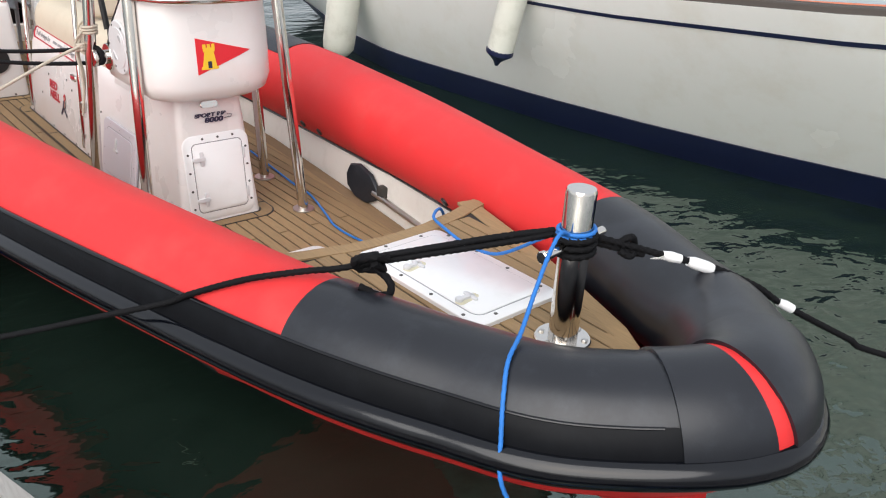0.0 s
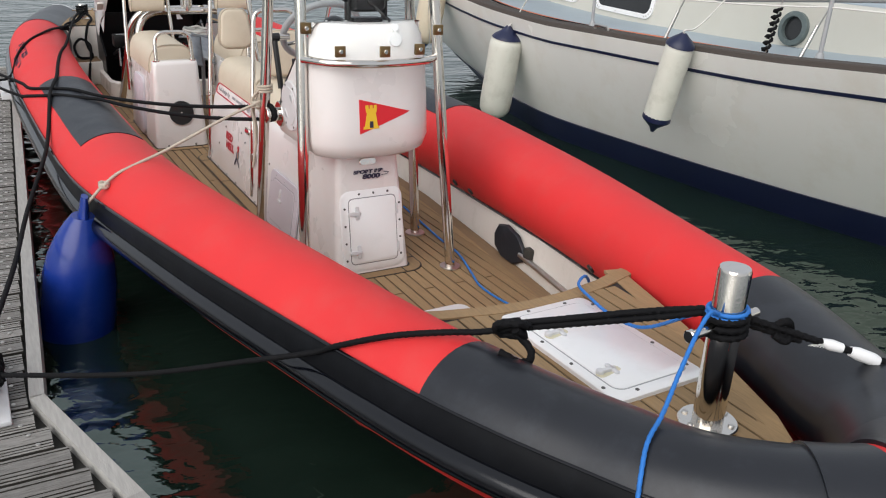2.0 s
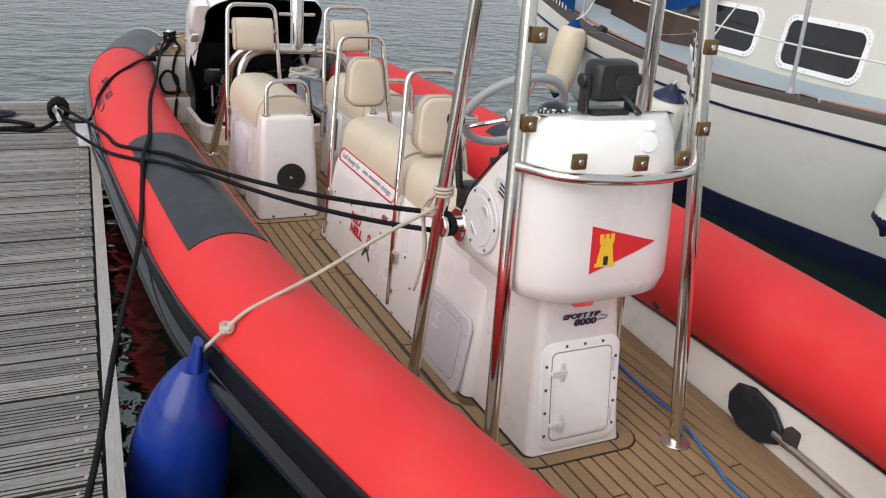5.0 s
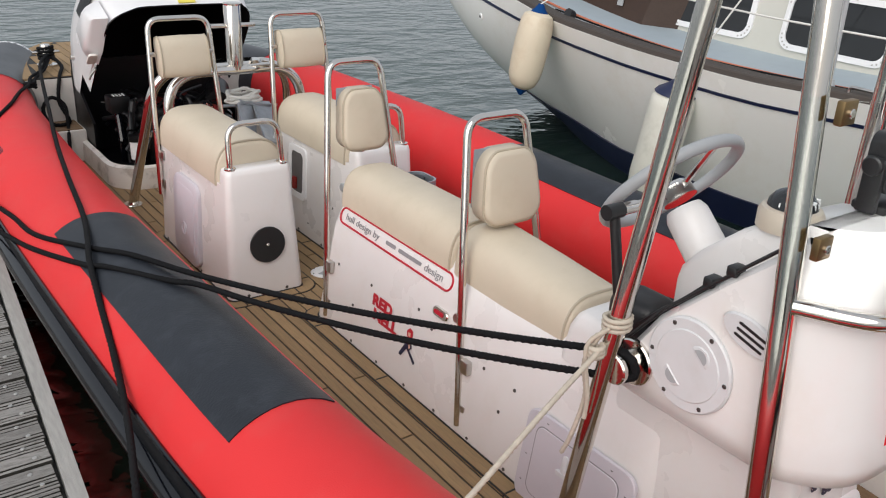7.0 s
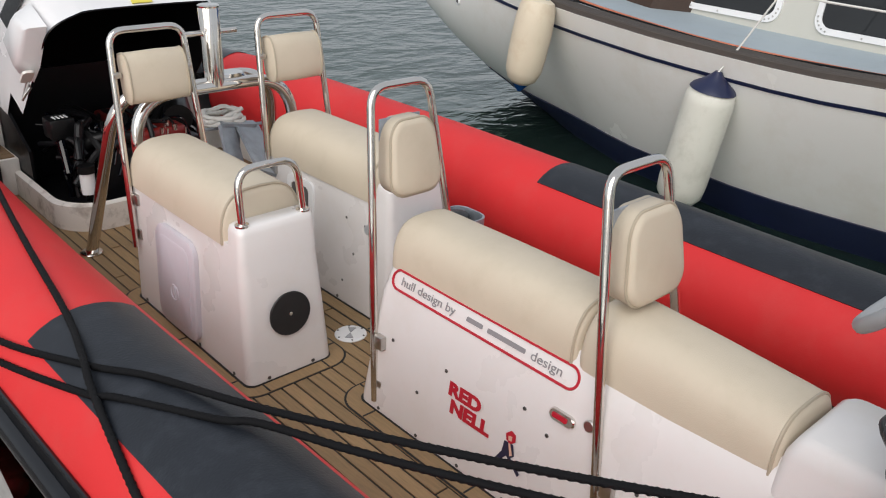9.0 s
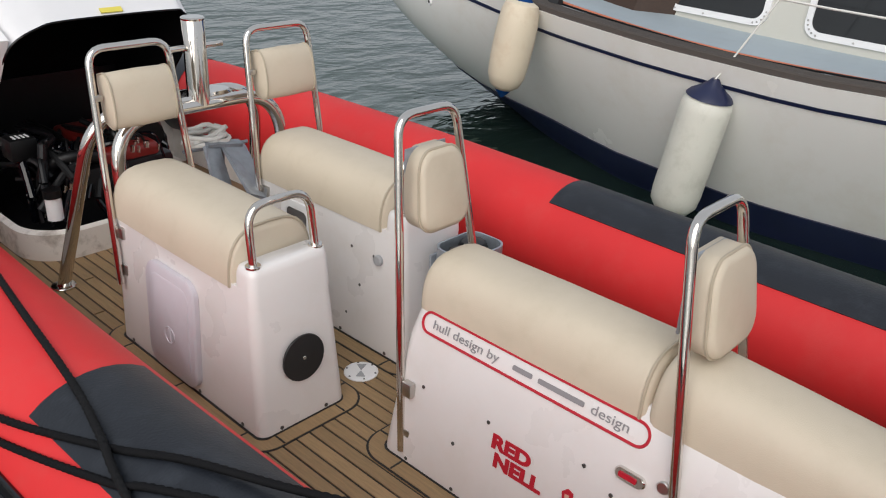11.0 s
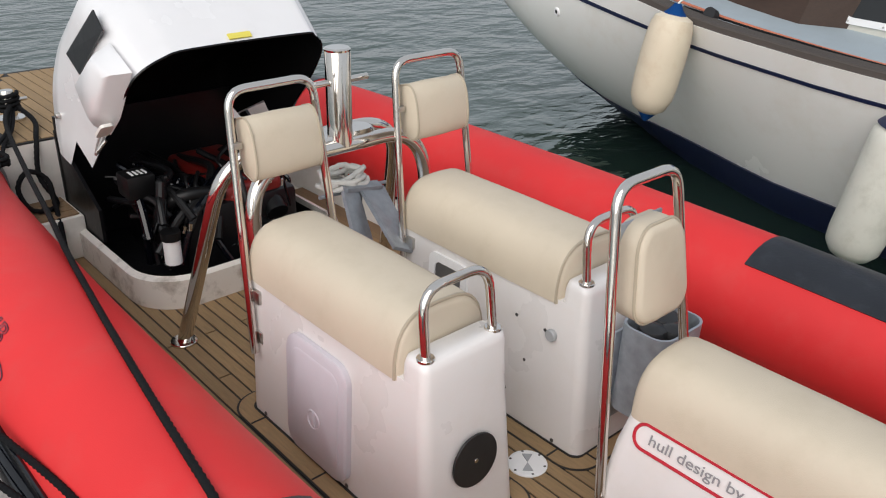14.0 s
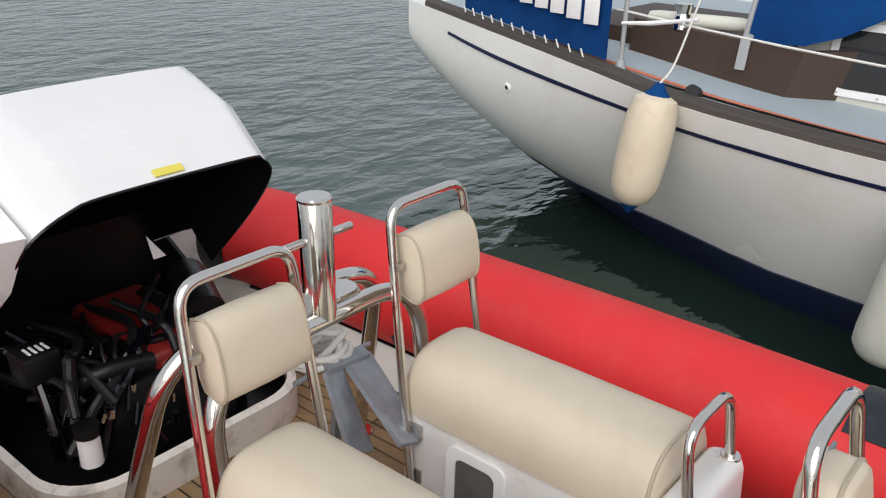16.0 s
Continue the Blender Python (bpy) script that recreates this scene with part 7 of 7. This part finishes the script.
def kerb(p, r, w=0.045, h=0.012):
    p, r = V((*p, 0)), V((*r, 0))
    d = (r - p).normalized()
    n = V((-d.y, d.x, 0)) * w
    a, b, c2, d2 = p, r, r - n, p - n
    return loft([[V((k.x, k.y, PONT - 0.16)) for k in (a, b, c2, d2)], [V((k.x, k.y, PONT + h)) for k in (a, b, c2, d2)]])


for p, r in zip(EDGE, EDGE[1:]):
    part("kerb", kerb(p, r), PLANK_EDGE, pont, smooth=0)
part("kerb", kerb((-2.55, 8.045), (-1.165, 8.045)), PLANK_EDGE, pont, smooth=0)
rnd = random.Random(3)
y = -1.98
while y < 7.9:
    w = 0.118
    x1 = edge_x(y + w / 2) - 0.05 if y > 0.2 else 2.9
    x0 = -2.53 if y > 0.4 else -4.9
    if 0.2 < y < 7.9:
        x1 = min(edge_x(y), edge_x(y + w)) - 0.055
    dz = rnd.uniform(-0.003, 0.003)
    ribs = [rnd.choice((0.009, 0.011, 0.013)) for k in range(4)]
    ribs.insert(rnd.randrange(5), 0.0)
    gap = 0.0055
    ribs[ribs.index(0.0)] = w - sum(ribs) - 5 * gap
    prof, a = [], y
    for r in ribs:
        s = rnd.uniform(-0.0015, 0.0005)
        prof += [(a, PONT + dz + s - 0.001), (a + 0.0012, PONT + dz + s), (a + r - 0.0012, PONT + dz + s), (a + r, PONT + dz + s - 0.001), (a + r + 0.0008, PONT + dz - 0.011), (a + r + gap - 0.0008, PONT + dz - 0.011)]
        a += r + gap
    prof = prof[:-2] + [(y + w - gap, PONT - 0.03), (y, PONT - 0.03)]
    bm = loft([[V((xx, a, z)) for a, z in prof] for xx in (x0, x1)])
    board = part("board", bm, PLANK, pont, smooth=0)
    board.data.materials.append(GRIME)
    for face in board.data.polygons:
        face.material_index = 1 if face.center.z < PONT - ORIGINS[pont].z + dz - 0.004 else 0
    if y > 2.4:
        for xs, ys in ((x1 - 0.04, 0.25), (x1 - 0.06, 0.75), (x1 - 0.52, 0.5)):
            part("board_screw", disc((xs, y + w * ys, PONT + dz - 0.001), (0, 0, 1), 0.007, 0.003, 8), DULL_STEEL, board)
    y += 0.123
cl = thing("pontoon_cleat", (-1.59, 2.83, PONT), "galvanised pontoon cleat with black rope turns", "cleat", "pontoon cleats", afloat=False)
part("base", box(-1.645, -1.535, 2.60, 3.01, PONT + 0.004, PONT + 0.022, 0.006), PALE_PLASTIC, cl)
part("horn", pipe([(-1.59, 2.63, PONT + 0.075), (-1.59, 2.73, PONT + 0.085), (-1.59, 2.91, PONT + 0.085), (-1.59, 3.05, PONT + 0.075)], [0.017, 0.02, 0.02, 0.015], 12), PALE_PLASTIC, cl)
for yy in (2.77, 2.89):
    part("leg", pipe([(-1.59, yy, PONT + 0.015), (-1.59, yy, PONT + 0.08)], 0.018, 10), PALE_PLASTIC, cl)
pts = []
for k in range(40):
    a = k * 0.6
    pts.append(V((-1.59 + 0.045 * math.cos(a), 2.75 + 0.0045 * k, PONT + 0.075 + 0.04 * math.sin(a))))
part("rope_wrap", rope(pts, 0.0125, 3), BLACK_ROPE, cl)
cl2 = thing("pontoon_cleat", (-1.42, 7.42, PONT), "pontoon cleat buried under black rope", "cleat", "pontoon cleats", afloat=False)
part("horn", pipe([(-1.42, 7.26, PONT + 0.08), (-1.42, 7.58, PONT + 0.08)], 0.018, 10), PALE_PLASTIC, cl2)
part("leg", pipe([(-1.42, 7.42, PONT), (-1.42, 7.42, PONT + 0.08)], 0.03, 10), PALE_PLASTIC, cl2)
pts = []
for k in range(46):
    a = k * 0.6
    pts.append(V((-1.42 + 0.055 * math.cos(a), 7.36 + 0.003 * k, PONT + 0.10 + 0.06 * math.sin(a))))
part("rope_wrap", rope(pts, 0.0135, 3), BLACK_ROPE, cl2)
coil = thing("rope_tail", (-1.8, 7.45, PONT), "loose black rope lying on the pontoon end", "rope", afloat=False)
part("line", rope([(-1.42, 7.36, PONT + 0.05), (-1.55, 7.25, PONT + 0.014), (-1.75, 7.30, PONT + 0.014), (-1.92, 7.42, PONT + 0.014), (-1.80, 7.52, PONT + 0.014), (-1.60, 7.40, PONT + 0.014), (-1.62, 7.28, PONT + 0.026), (-1.85, 7.30, PONT + 0.02), (-2.05, 7.50, PONT + 0.014), (-2.1, 7.7, PONT + 0.014), (-2.0, 7.78, PONT + 0.014), (-2.15, 7.85, PONT + 0.02)], 0.014, 8), BLACK_ROPE, coil)
part("line", rope([(-1.95, 7.55, PONT + 0.03), (-1.75, 7.62, PONT + 0.014), (-1.70, 7.72, PONT + 0.014), (-1.9, 7.76, PONT + 0.014), (-2.1, 7.72, PONT + 0.03)], 0.012, 8), shader("navy_rope", (0.012, 0.016, 0.05), 0.8), coil)
blk = thing("pontoon_fender_block", (-1.235, 7.15, PONT), "dirty white plastic block on the pontoon edge", "bumper", afloat=False)
part("block", box(-1.33, -1.14, 6.90, 7.40, PONT - 0.13, PONT + 0.03, 0.015), PALE_PLASTIC, blk)
part("block_top", box(-1.31, -1.165, 6.98, 7.32, PONT + 0.03, PONT + 0.05, 0.008), PALE_PLASTIC, blk)
